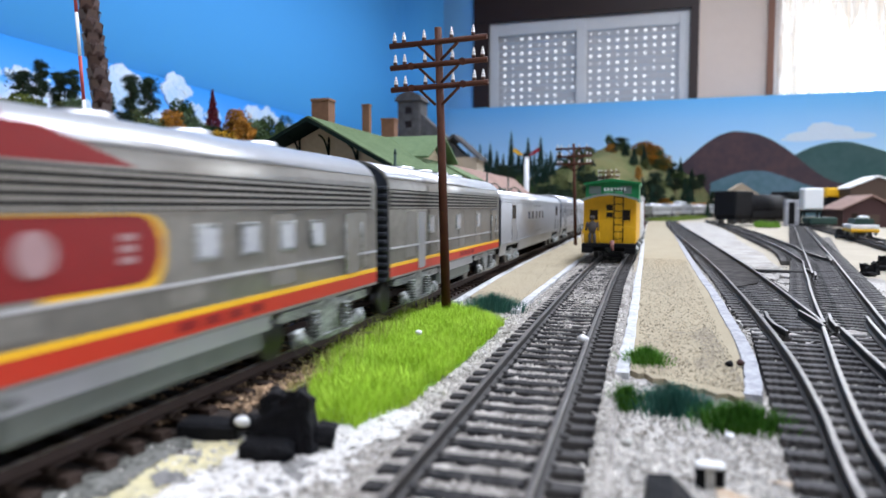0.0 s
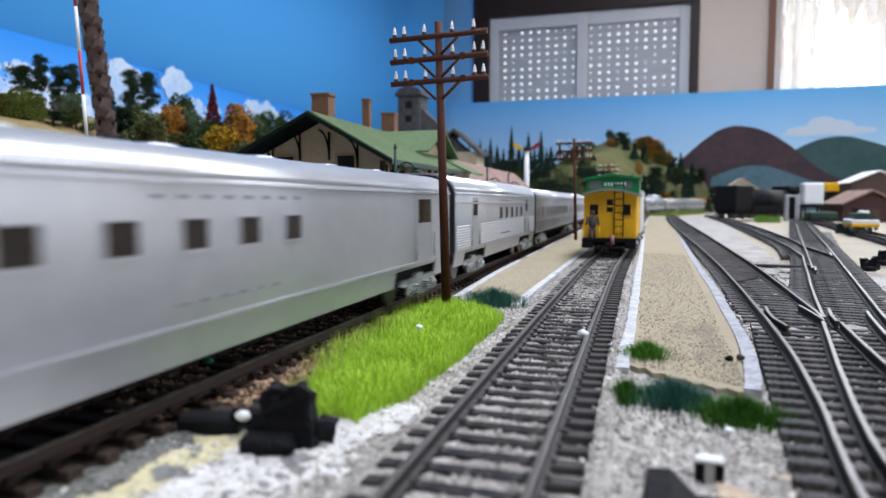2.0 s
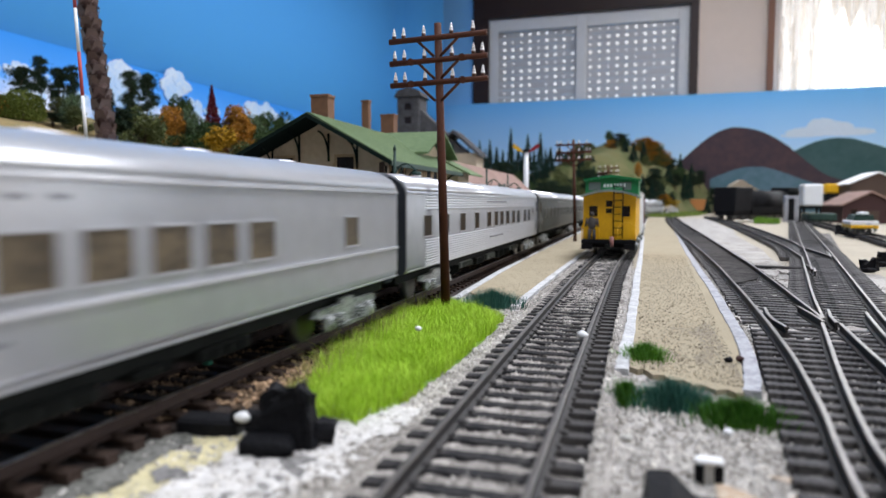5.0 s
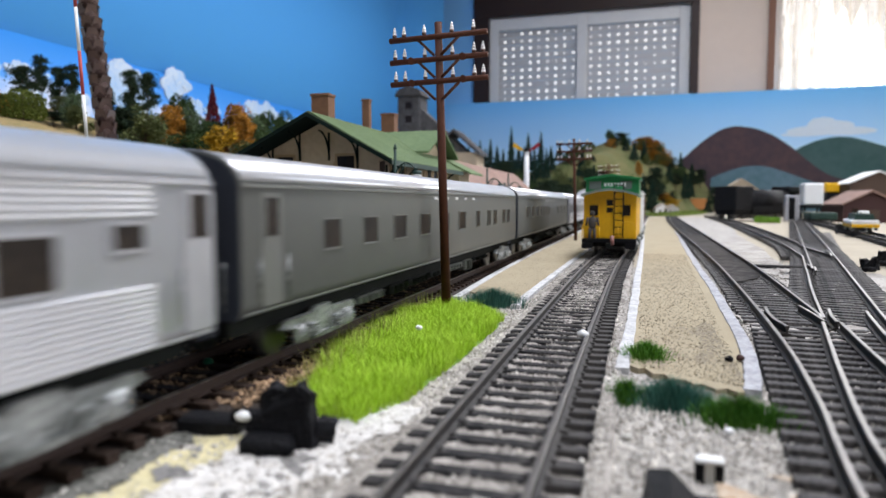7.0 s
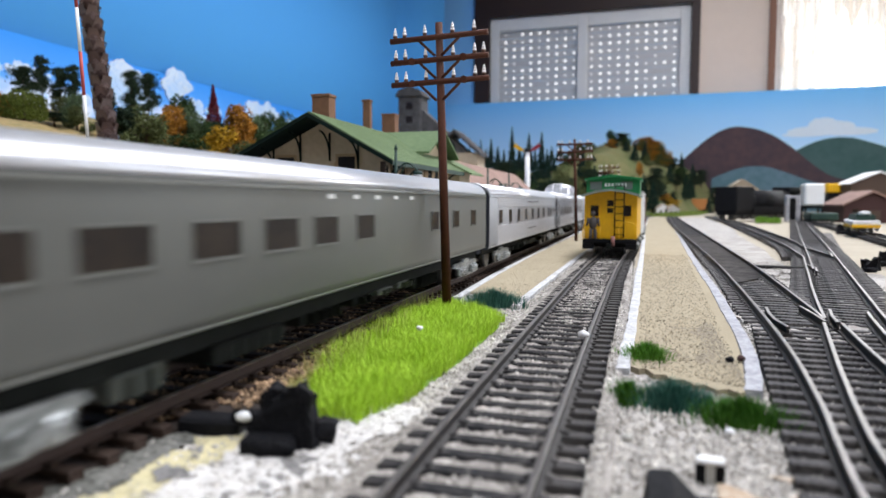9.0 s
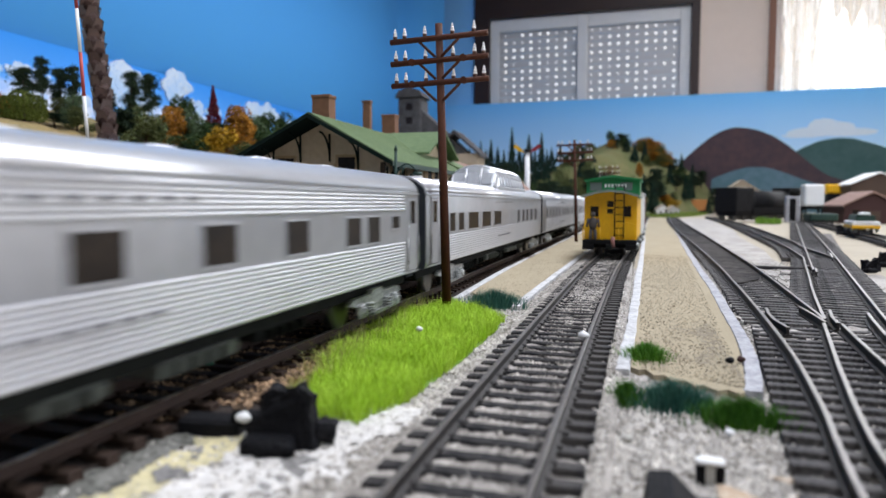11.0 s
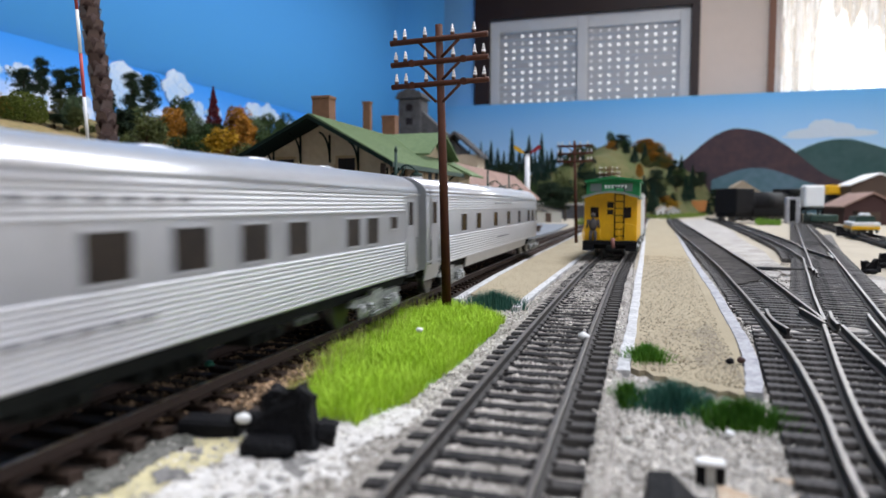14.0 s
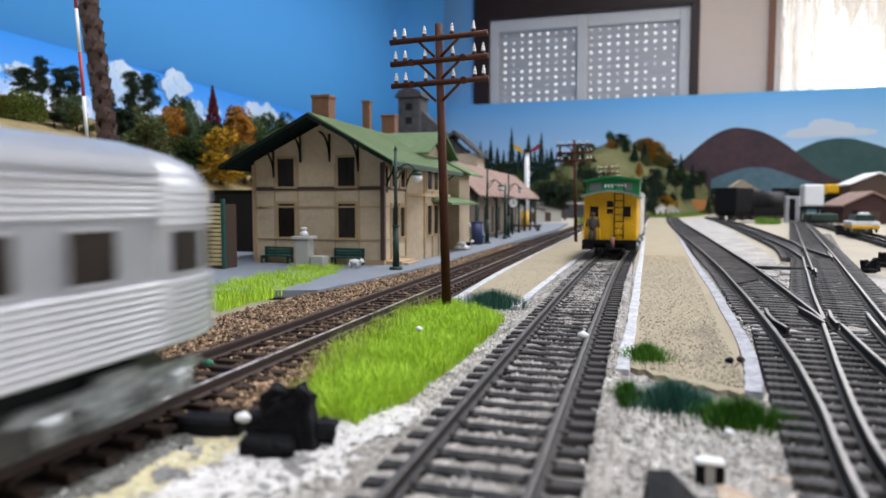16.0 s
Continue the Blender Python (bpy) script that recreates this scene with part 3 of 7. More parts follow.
def sleepers(parent, path, material, step=6.4, half=14.5, near=None, z1=1.6):
    """Sleepers along a centre line; those within the stretch near are parts of their own, the rest one joined mesh."""
    rnd = random.Random(len(path))
    bm = bmesh.new()
    box(bm, -half, half, -1.35, 1.35, -1.5, z1, 0.15)
    for s in (-8.6, 8.6):
        box(bm, s - 1.9, s + 1.9, -0.7, 0.7, z1, z1 + 0.5)
    me = mesh_of("sleeper", bm, material)
    verts, faces = [], []
    for x, y, a in along(path, step):
        if near and near[0] < y < near[1]:
            o = twin("sleeper", me, parent, (x + rnd.uniform(-.3, .3), y + rnd.uniform(-.2, .2), rnd.uniform(-.12, .1)), -math.degrees(a) + rnd.uniform(-.8, .8))
        else:
            c, s = math.cos(a), math.sin(a)
            k = len(verts)
            for dz in (-1.5, z1):
                for dx, dy in ((-half, -1.35), (half, -1.35), (half, 1.35), (-half, 1.35)):
                    verts.append((x + dx * c + dy * s, y - dx * s + dy * c, dz))
            faces += [(k, k + 1, k + 5, k + 4), (k + 1, k + 2, k + 6, k + 5), (k + 2, k + 3, k + 7, k + 6), (k + 3, k, k + 4, k + 7), (k + 4, k + 5, k + 6, k + 7)]
    if verts:
        o = pydata("far_sleepers", verts, faces, material)
        o.parent = parent
        tagged(o, kind="stuff")


G2 = 8.55
# main track under the passing train: straight, then a gentle right-hand bend far off
MAINX, BEND, RADIUS = -90.0, 1009.0, 5122.0


def main_at(s):
    """Place and heading on the main track, s millimetres along it."""
    if s < BEND:
        return MAINX, s, 0.0
    a = (s - BEND) / RADIUS
    return MAINX + RADIUS * (1 - math.cos(a)), BEND + RADIUS * math.sin(a), a


main_path = [main_at(s)[:2] for s in [-3800] + list(range(-50, 1000, 150)) + list(range(1009, 3400, 60))]
main = thing("main_track", 0, 0, 0, "brown weathered model railway track", "railway track", kind="structure")
for d in (-G2, G2):
    rail(main, offset(main_path, d), M_railbrown, M_railbrown if d < 0 else mat("worn_rail_head", (0.62, 0.58, 0.54), 0.28, 0.9, second=(0.16, 0.12, 0.10), scale=60, mix=0.9))
sleepers(main, main_path, M_tiebrown, near=(60, 700))

# middle track with the caboose
mid_path = smooth([(-20.8, -60), (-20.8, 100), (-20.7, 230), (-19.8, 360), (-17.0, 480), (-13, 640), (-8.5, 900), (-2.5, 1250), (8, 1700), (22, 2100)])
midt = thing("middle_track", 0, 0, 0, "black-sleepered siding on white ballast", "railway track", kind="structure")
for d in (-G2, G2):
    rail(midt, offset(mid_path, d), M_rail, M_railtop)
sleepers(midt, mid_path, M_tie, near=(50, 520))

# yard track with the turnout
t1_left = [(25.6, 70), (26.6, 88), (28.9, 108), (31.3, 126), (34.6, 160), (36.4, 187), (38.2, 223), (41.8, 316), (46.0, 490), (53.6, 1105), (80, 1900)]
t1_right = [(54.7, 223), (56.0, 240), (57.2, 266), (59.4, 311), (63.3, 408), (66.0, 525), (72.2, 808), (84, 1400), (98, 1900)]
t1 = thing("yard_track", 0, 0, 0, "yard track with a turnout and dark sleepers", "railway track", kind="structure")
rail(t1, smooth(t1_left), M_rail, M_railtop)
rail(t1, smooth(t1_right), M_rail, M_railtop)
sleepers(t1, smooth([(47.6, 228), (48.8, 270), (50.6, 316), (54.2, 450), (62.6, 900), (73, 1500), (89, 1900)]), M_tieyard, near=(225, 560))
# diverging route: curved closure rail, then the straight branch beyond the second frog
t2 = thing("diverging_track", 0, 0, 0, "diverging yard track with shiny rails", "railway track", kind="structure")
rail(t2, smooth([(31.6, 70), (33.2, 101), (35.3, 118), (37.9, 134), (41.2, 153), (43.2, 164), (46.6, 182), (53.0, 216)]), M_rail, M_railtop)
rail(t2, smooth([(55.2, 224), (63.0, 268), (71.9, 315), (80.5, 358), (91.7, 416), (104.5, 480)]), M_rail, M_railtop)
rail(t2, smooth([(47, 100), (51.5, 150), (53.6, 175), (56.6, 205), (57.8, 216)]), M_rail, M_railtop)
rail(t2, smooth([(50.5, 100), (61.5, 165), (72.9, 228), (82.3, 275), (96.2, 344), (116, 442), (136.7, 545), (178, 755), (259, 1166), (330, 1520)]), M_rail, M_railtop)
rail(t2, [(90, 391), (118.5, 536), (160.1, 750), (241, 1160), (312, 1520)], M_rail, M_railtop)
sleepers(t2, smooth([(65, 230), (81, 310), (100, 404), (127.5, 540), (169, 752), (250, 1163), (321, 1520)]), M_tieyard, near=(225, 640), half=18)
# long sleepers under the turnout
for i in range(24):
    y = 72 + i * 6.4
    half = 21 + 6.0 * i / 23
    bm = bmesh.new()
    box(bm, -half, half, -1.35, 1.35, -1.5, 1.6, 0.15)
    part("sleeper", bm, M_tieyard, t1, at=(18.6 + (y - 72) * 0.105 + half, y, random.uniform(-.2, -.02)), rz=random.uniform(-1, 1) - 2)
# frog wings and check rails
for p in ([(41.9, 242), (40.6, 230), (40.2, 218), (41.4, 205)], [(53.4, 248), (53.9, 232), (54.0, 218)], [(61.2, 243), (58.4, 229), (57.0, 217)], [(71.4, 240), (69.4, 230), (65.0, 205), (63.2, 194)], [(92.6, 418), (93.2, 400), (88.6, 378)], [(134, 545), (128.6, 512), (122.6, 485)]):
    rail(t1, p, M_rail, M_railtop)
# third track, curving back beside the yard track
t3 = thing("third_track", 0, 0, 0, "far yard track curving away on pale ballast", "railway track", kind="structure")
rail(t3, smooth([(104.5, 480), (107.8, 510), (121.5, 651), (145.0, 1009), (170, 1500), (184, 1985)]), M_rail, M_railtop)
rail(t3, smooth([(125.5, 500), (128.9, 596), (139.5, 690), (161, 1000), (187, 1500), (201, 1985)]), M_rail, M_railtop)
sleepers(t3, smooth([(112, 510), (124.5, 596), (133, 680), (153, 1005), (178.5, 1500), (192.5, 1985)]), M_tieyard, near=(400, 700))
# fourth track with the flat wagon
t4_path = smooth([(170, 300), (195, 460), (225, 640), (262, 900), (310, 1250), (360, 1700)])
t4 = thing("goods_track", 0, 0, 0, "goods track with dark rails in the sand", "railway track", kind="structure")
for d in (-G2, G2):
    rail(t4, offset(t4_path, d), M_rail, M_railtop)
sleepers(t4, t4_path, M_tie, near=(300, 600))

# dark infill between the yard rails
bm = bmesh.new()
prism(bm, [(42.8, 330), (44, 345), (45.8, 470), (49.6, 800), (71.2, 800), (65, 470), (61.4, 372), (57, 352), (52, 344), (47, 334)], -1, 2.2, "z")
tagged(part("track_infill", bm, mat("dark_cinder", (0.075, 0.068, 0.064), 0.95, second=(0.025, 0.023, 0.022), scale=40, mix=1.0, bump=0.9, spec=0.1)), "dark cinder infill between the yard rails", "ballast", kind="structure")
bm = bmesh.new()
prism(bm, [(72, 260), (110, 420), (205, 960), (240, 960), (150, 560), (98, 330), (90, 260)], -1, 0.3, "z")
tagged(part("yard_cinder", bm, mat("yard_cinders", (0.26, 0.24, 0.22), 0.95, second=(0.06, 0.056, 0.053), scale=45, mix=1.0, bump=0.9, spec=0.1)), "grey cinders under the yard tracks", "ballast", kind="structure")
bm = bmesh.new()
prism(bm, [(67, 330), (71, 345), (74, 372), (77, 405), (84, 424), (88, 452), (92, 520), (101, 600), (107, 720), (116, 860), (130, 1000), (138, 1130), (146, 1300), (155, 1500), (165, 1800), (100, 1800), (92, 1500), (86, 1200), (82, 1000), (78, 800), (74, 680), (71, 560), (68, 430)], -1, 0.3, "z")
tagged(part("white_ballast_strip", bm, M_gravel), "white ballast strip between the yard tracks", "ballast", kind="structure")
# brown ballast bed of the main track, the train's shade put into its colour
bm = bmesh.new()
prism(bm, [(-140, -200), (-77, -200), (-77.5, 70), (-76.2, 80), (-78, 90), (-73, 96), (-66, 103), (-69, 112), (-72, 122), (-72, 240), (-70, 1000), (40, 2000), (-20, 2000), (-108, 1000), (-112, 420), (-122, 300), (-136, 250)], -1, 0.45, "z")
tagged(part("main_ballast", bm, M_brownshade), "brown stone ballast bed darkened for train shade", "ballast", kind="structure")


# ---- platforms ----
PLAT = 0.6

def platform(name, outline, edge_paths, top, label):
    p = thing(name, 0, 0, 0, label, "platform", kind="structure")
    bm = bmesh.new()
    prism(bm, outline, -1, top, "z")
    part("platform_surface", bm, M_plat, p)
    for path in edge_paths:
        bm = bmesh.new()
        w = 1.75 if len(path) > 6 else 1.6
        run = smooth(path, 10)
        sweep(bm, run, [(-w, -1), (w, -1), (w, top + 0.3), (w - 0.25, top + 0.4), (0.25 - w, top + 0.4), (-w, top + 0.3)])
        # chipped, uneven edges
        for v in bm.verts:
            v.co.x += 0.45 * noise.noise((v.co.x * 0.4, v.co.y * 0.16, 11)) + 0.25 * noise.noise((v.co.x, v.co.y * 0.6, 5))
        part("kerb", bm, M_kerb if len(path) < 7 else M_kerbgrey, p, "white painted kerb" if len(path) < 7 else "worn grey-white kerb")
    return p


platform("platform_west", [(-69.3, 275.1), (-45.1, 247.8), (-44.1, 346.5), (-39.9, 546.0), (-31.5, 798.0), (-21.0, 1060.5), (-71.4, 1060.5), (-74.5, 546.0), (-73.5, 367.5)],
         [[(-70.4, 256.2), (-74.0, 367.5), (-76.1, 546.0), (-75.6, 798.0), (-72.5, 1060.5)], [(-43.6, 241.5), (-43.1, 315.0), (-41.5, 420.0), (-38.9, 546.0), (-32.6, 798.0), (-21.0, 1060.5)]], PLAT, "sandy station platform with white kerbs")
platform("platform_east", [(-1.1, 160.0), (0.8, 157.5), (2.2, 158.6), (4.0, 153.5), (6.4, 154.2), (8.0, 149.6), (10.2, 150.8), (12.4, 146.8), (14.0, 147.9), (16.3, 144.2), (18.6, 145.6), (20.4, 142.9), (21.6, 144.0), (24.4, 166.5), (26.2, 186), (28, 214), (29, 256), (32.2, 324), (34.2, 417), (42.3, 685), (46.0, 798.0), (56.0, 1155.0), (67, 1500.0), (80, 1945), (27, 1945), (10.7, 1195.0), (4.2, 630.0), (-0.2, 333.0), (-1.5, 221)],
         [[(-2.9, 155.5), (-1.3, 221), (0.3, 333), (4.4, 630.0), (11.1, 1195.0), (27, 1945.0)], [(23.4, 144.6), (26.3, 166.5), (28.0, 186), (29.6, 214), (30.9, 256), (33.2, 324), (35.0, 417), (42.3, 685), (46.2, 800), (56.0, 1155.0), (67.0, 1500.0), (80, 1945)]], PLAT, "sandy station platform between the tracks")
bm = bmesh.new()
prism(bm, [(-1150, 150), (-330, 150), (-200, 230), (-132, 255), (-124, 330), (-119, 410), (-118, 620), (-116, 1000), (-130, 1290), (-900, 1290)], -1, 2.0, "z")
tagged(part("station_paving", bm, M_asphalt), "blue-grey station paving", "pavement", kind="structure")

# ---- the passing train ----
SPEED, TRAIN = 197.0, []
M_paleglass = mat("pale_side_glass", (0.42, 0.43, 0.45), 0.15, second=(0.3, 0.31, 0.33), scale=100, spec=0.7)
M_emblem = mat("emblem_pink", (0.33, 0.20, 0.20), 0.45)
W = 17.3


def shell(w=W, low=10.0, eave=38.0, top=45.4):
    """Cross-section of a streamlined carriage, from the near skirt over the roof."""
    pts = [(w - 0.8, low), (w, low + 2.5), (w, eave)]
    for a in np.linspace(0.12, math.pi / 2, 8):
        pts.append((w * math.cos(a) ** 0.72, eave + (top - eave) * math.sin(a) ** 0.95))
    return pts + [(-x, z) for x, z in pts[-2::-1]]


def tube(bm, prof, y0, y1, closed=True):
    prism(bm, prof, y0, y1, "y", True)


def bogie(parent, y, length=27.0, wheels=2, tall=9.0):
    """A truck: two cast side frames with dropped equalisers, springs and axle boxes, and its wheelsets."""
    t = new("truck")
    t.parent = parent
    t.matrix_basis = place(0, y)
    half, span = length / 2, length * 0.33
    for s in (-1, 1):
        x = s * 15.6
        bm = bmesh.new()
        prism(bm, [(-half, tall - 1.6), (-half + 2, tall), (-5, tall), (-3.5, tall + 1.2), (3.5, tall + 1.2), (5, tall), (half - 2, tall), (half, tall - 1.6), (half - 3, tall - 2.2), (5.5, tall - 2.2), (4.4, 3.2), (2.5, 2.6), (-2.5, 2.6), (-4.4, 3.2), (-5.5, tall - 2.2), (3 - half, tall - 2.2)], *sorted((x - s * 0.6, x + s * 1.0)), "x")
        f = part("side_frame", bm, M_truck, t, "silver truck side frame")
        bm = bmesh.new()
        prism(bm, [(-span - 2, 5.4), (-span + 2, 5.4), (-span + 4.6, 3.0), (span - 4.6, 3.0), (span - 2, 5.4), (span + 2, 5.4), (span + 2, 6.4), (span - 2.6, 6.4), (span - 5.2, 4.0), (5.2 - span, 4.0), (2.6 - span, 6.4), (-span - 2, 6.4)], *sorted((x + s * 1.0, x + s * 1.7)), "x")
        part("equaliser", bm, M_truck, f)
        for k in (-1, 1):
            bm = bmesh.new()
            for z in np.arange(3.6, tall - 2.0, 0.9):
                beam(bm, (x + s * 1.4, k * span * 0.52, z), (x + s * 1.4, k * span * 0.52, z + 0.55), 1.5, 1.5, 10)
            part("spring", bm, M_truck, f)
        for i in range(wheels):
            yy = (i - (wheels - 1) / 2) * (2 * span / max(1, wheels - 1))
            bm = bmesh.new()
            box(bm, *sorted((x + s * 0.4, x + s * 2.3)), yy - 2.2, yy + 2.2, 3.2, 7.4, 0.6)
            beam(bm, (x + s * 2.2, yy, 5.3), (x + s * 3.0, yy, 5.3), 1.5, 1.2, 12)
            part("axle_box", bm, M_truck, f)
    for i in range(wheels):
        yy = (i - (wheels - 1) / 2) * (2 * span / max(1, wheels - 1))
        bm = bmesh.new()
        for s in (-1, 1):
            beam(bm, (s * 7.6, yy, 5.2), (s * 10.4, yy, 5.2), 5.2, 5.2, 20)
        beam(bm, (-8, yy, 5.2), (8, yy, 5.2), 1.0)
        part("wheelset", bm, M_wheel, t)
    return t


def vehicle(name, first, last, label, category):
    """A vehicle between two couplings, given by their places along the main track at the start."""
    length = last - first
    v = thing(name, 0, 0, 0, label, category, "passing passenger train")
    TRAIN.append((v, (first + last) / 2, length * 0.36))
    return v, length


def side_panels(v, name, material, x, y0, y1, z0, z1, label="", thick=0.35):
    for s in (-1, 1):
        bm = bmesh.new()
        a, b = sorted((s * x, s * (x + thick)))
        box(bm, a, b, y0, y1, z0, z1)
        part(name, bm, material, v, label)


def flutes(v, y0, y1, z0, z1, n, material=None, deep=0.36):
    """Corrugated stainless panels on both sides."""
    for s in (-1, 1):
        bm = bmesh.new()
        d = (z1 - z0) / n
        pts = [(s * W, z0)]
        for i in range(n):
            z = z0 + i * d
            pts += [(s * (W - 0.05), z + d * 0.10), (s * (W + deep * 0.7), z + d * 0.2), (s * (W + deep), z + d * 0.5), (s * (W + deep * 0.8), z + d * 0.85), (s * (W - 0.05), z + d * 0.98)]
        pts += [(s * W, z1)]
        pts += [(s * (W - 0.4), z1), (s * (W - 0.4), z0)]
        prism(bm, pts, y0, y1)
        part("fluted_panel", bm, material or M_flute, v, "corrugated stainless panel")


def ends(v, half, w=W - 4.5, top=40):
    for s in (-1, 1):
        for k in range(3):
            bm = bmesh.new()
            a, b = sorted((s * (half - 3.0 + k * 1.2), s * (half - 2.2 + k * 1.2)))
            box(bm, -w, w, a, b, 9, top, 0.4)
            part("diaphragm_fold", bm, M_diaph, v, "dark folded diaphragm")
        bm = bmesh.new()
        box(bm, -1.6, 1.6, *sorted((s * (half - 9), s * (half + 0.1))), 5, 8, 0.3)
        part("coupler", bm, M_black, v)


def coach(name, first, last, label, panes, paint=M_silver, fluted=None, doors=(), size=(8.0, 7.2), glass=M_pane, letters=False, vents=True, upper=False, obs=False, sill=23.9, low=11.6, top=45.4, skirt=False, belt=0.0, runs=None):
    v, length = vehicle(name, first, last, label, "passenger carriage")
    half = length / 2
    hw, h = half - 3.4, half - 4.6
    prof = shell(W, low, 38.0, top)
    bm = bmesh.new()
    if obs:
        # rounded tail
        y1 = h - 22
        tube(bm, prof, -h, y1)
        n = 8
        rings = []
        for i in range(n + 1):
            a = i / n * 1.25
            k = 1 - 0.62 * (i / n) ** 2.4
            rings.append([bm.verts.new((x * k, y1 + 24 * math.sin(a) / math.sin(1.25), 8 + (z - 8) * (1 - 0.14 * (i / n) ** 2))) for x, z in prof])
        for a, b in zip(rings, rings[1:]):
            for i in range(len(prof) - 1):
                bm.faces.new((a[i], a[i + 1], b[i + 1], b[i])).smooth = True
        bm.faces.new(rings[-1])
        for z0, z1, n2 in ((low + 0.4, sill - 1.4, 9), (31.4, 37.8, 5)):
            for j in range(n2):
                za, zb = z0 + (z1 - z0) * (j + 0.16) / n2, z0 + (z1 - z0) * (j + 0.96) / n2
                rib = bmesh.new()
                path = [(W, y1)] + [(W * (1 - 0.62 * (i / 8) ** 2.4), y1 + 24 * math.sin(i / 8 * 1.25) / math.sin(1.25)) for i in range(1, 9)]
                path = [(-x, y) for x, y in path] + [(x, y) for x, y in path[::-1]]
                sweep(rib, path, [(-0.5, za), (0.3, za), (0.45, (za + zb) / 2), (0.3, zb), (-0.5, zb)])
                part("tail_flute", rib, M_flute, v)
        for q in (-1, 1):
            for i0, i1 in ((1, 3), (4, 6)):
                glass_bm = bmesh.new()
                pa, pb = [(q * W * (1 - 0.62 * (i / 8) ** 2.4) + q * 0.1, y1 + 24 * math.sin(i / 8 * 1.25) / math.sin(1.25)) for i in (i0, i1)]
                sweep(glass_bm, [pa, pb], [(-0.15, sill), (0.25, sill), (0.25, 30.4), (-0.15, 30.4)])
                part("tail_window", glass_bm, M_pane, v)
    else:
        tube(bm, prof, -h, h)
    part("body", bm, paint, v)
    bm = bmesh.new()
    rp = [(x * 1.006, z + 0.25) for x, z in prof if z > 38.7]
    prism(bm, rp, -h + 0.4, (h - 20 if obs else h - 0.4), "y", True)
    part("roof", bm, M_roofsilver, v, "bright silver rounded roof")
    side_panels(v, "gutter", paint, W - 0.05, -h, h - (20 if obs else 0), 38.0, 38.6, thick=0.5)
    side_panels(v, "skirt_rail", paint, W - 0.05, -h, h - (20 if obs else 0), low + 0.5 if not skirt else 14.0, low + 0.9 if not skirt else 14.6, thick=0.3)
    if belt:
        side_panels(v, "belt_moulding", M_roofsilver, W - 0.05, -h, h, belt, belt + 0.7, thick=0.45)
    wide, high = size
    yend = h - (20 if obs else 0)
    if fluted:
        foot = 14.8 if skirt and not obs else low + 0.4
        for f0, f1 in runs or ((0.07, 0.985 if obs else 0.945),):
            flutes(v, -hw + f0 * 2 * hw, min(-hw + f1 * 2 * hw, yend), foot, sill - 1.2, fluted, deep=0.5 if obs else 0.36)
            if upper:
                flutes(v, -hw + f0 * 2 * hw, min(-hw + f1 * 2 * hw, yend), 32.6, 37.8, 5, deep=0.28)
    bm = bmesh.new()
    box(bm, -12.5, 12.5, -h + 2, yend - 2, 7.8, low + 1)
    part("underframe", bm, M_under, v, "dark grey underframe")
    under = random.Random(int(first))
    yy = -half + 66
    while not skirt and yy < half - 76:
        long, deepest = under.uniform(9, 26), under.uniform(3.6, 6.4)
        bm = bmesh.new()
        box(bm, -11, under.uniform(12.5, 15.0), yy, yy + long, deepest, 8.2, 0.5)
        for q in np.arange(yy + 3, yy + long - 2, 4.5):
            box(bm, 9, 15.2, q, q + 0.5, deepest + 0.4, 8.0)
        part("equipment_box", bm, M_gear if under.random() < 0.3 else M_under, v)
        yy += long + under.uniform(3, 14)
    if skirt:
        for a, b in ((-h + 1, -half + 22), (-half + 64, half - 64), (half - 22, h - 1))[:2 if obs else 3]:
            for q in (-1, 1):
                bm = bmesh.new()
                prism(bm, [(q * (W - 0.2), low + 1.5), (q * (W - 0.9), low + 1.5), (q * (W - 1.9), 7.4), (q * (W - 1.3), 7.4)], a, b)
                part("skirt", bm, paint, v, "silver side skirt")
    for f in panes:
        y, w2, z0, z1 = ((f, wide) if not isinstance(f, tuple) else f)[:2] + ((sill, sill + high) if not isinstance(f, tuple) or len(f) < 4 else f[2:])
        yy, low_z, top_z = -hw + y * 2 * hw, z0, z1
        for s in (-1, 1):
            bm = bmesh.new()
            a, b = sorted((s * (W - 0.02), s * (W + 0.10)))
            box(bm, a, b, yy - w2 / 2, yy + w2 / 2, low_z, top_z)
            p = part("window", bm, glass, v)
            bm = bmesh.new()
            for q0, q1, z0, z1 in ((-w2 / 2 - .4, w2 / 2 + .4, low_z - .5, low_z), (-w2 / 2 - .4, w2 / 2 + .4, top_z, top_z + .4), (-w2 / 2 - .4, -w2 / 2, low_z, top_z), (w2 / 2, w2 / 2 + .4, low_z, top_z)):
                a, b = sorted((s * (W - 0.02), s * (W + 0.3)))
                box(bm, a, b, yy + q0, yy + q1, z0, z1)
            part("window_frame", bm, paint, p)
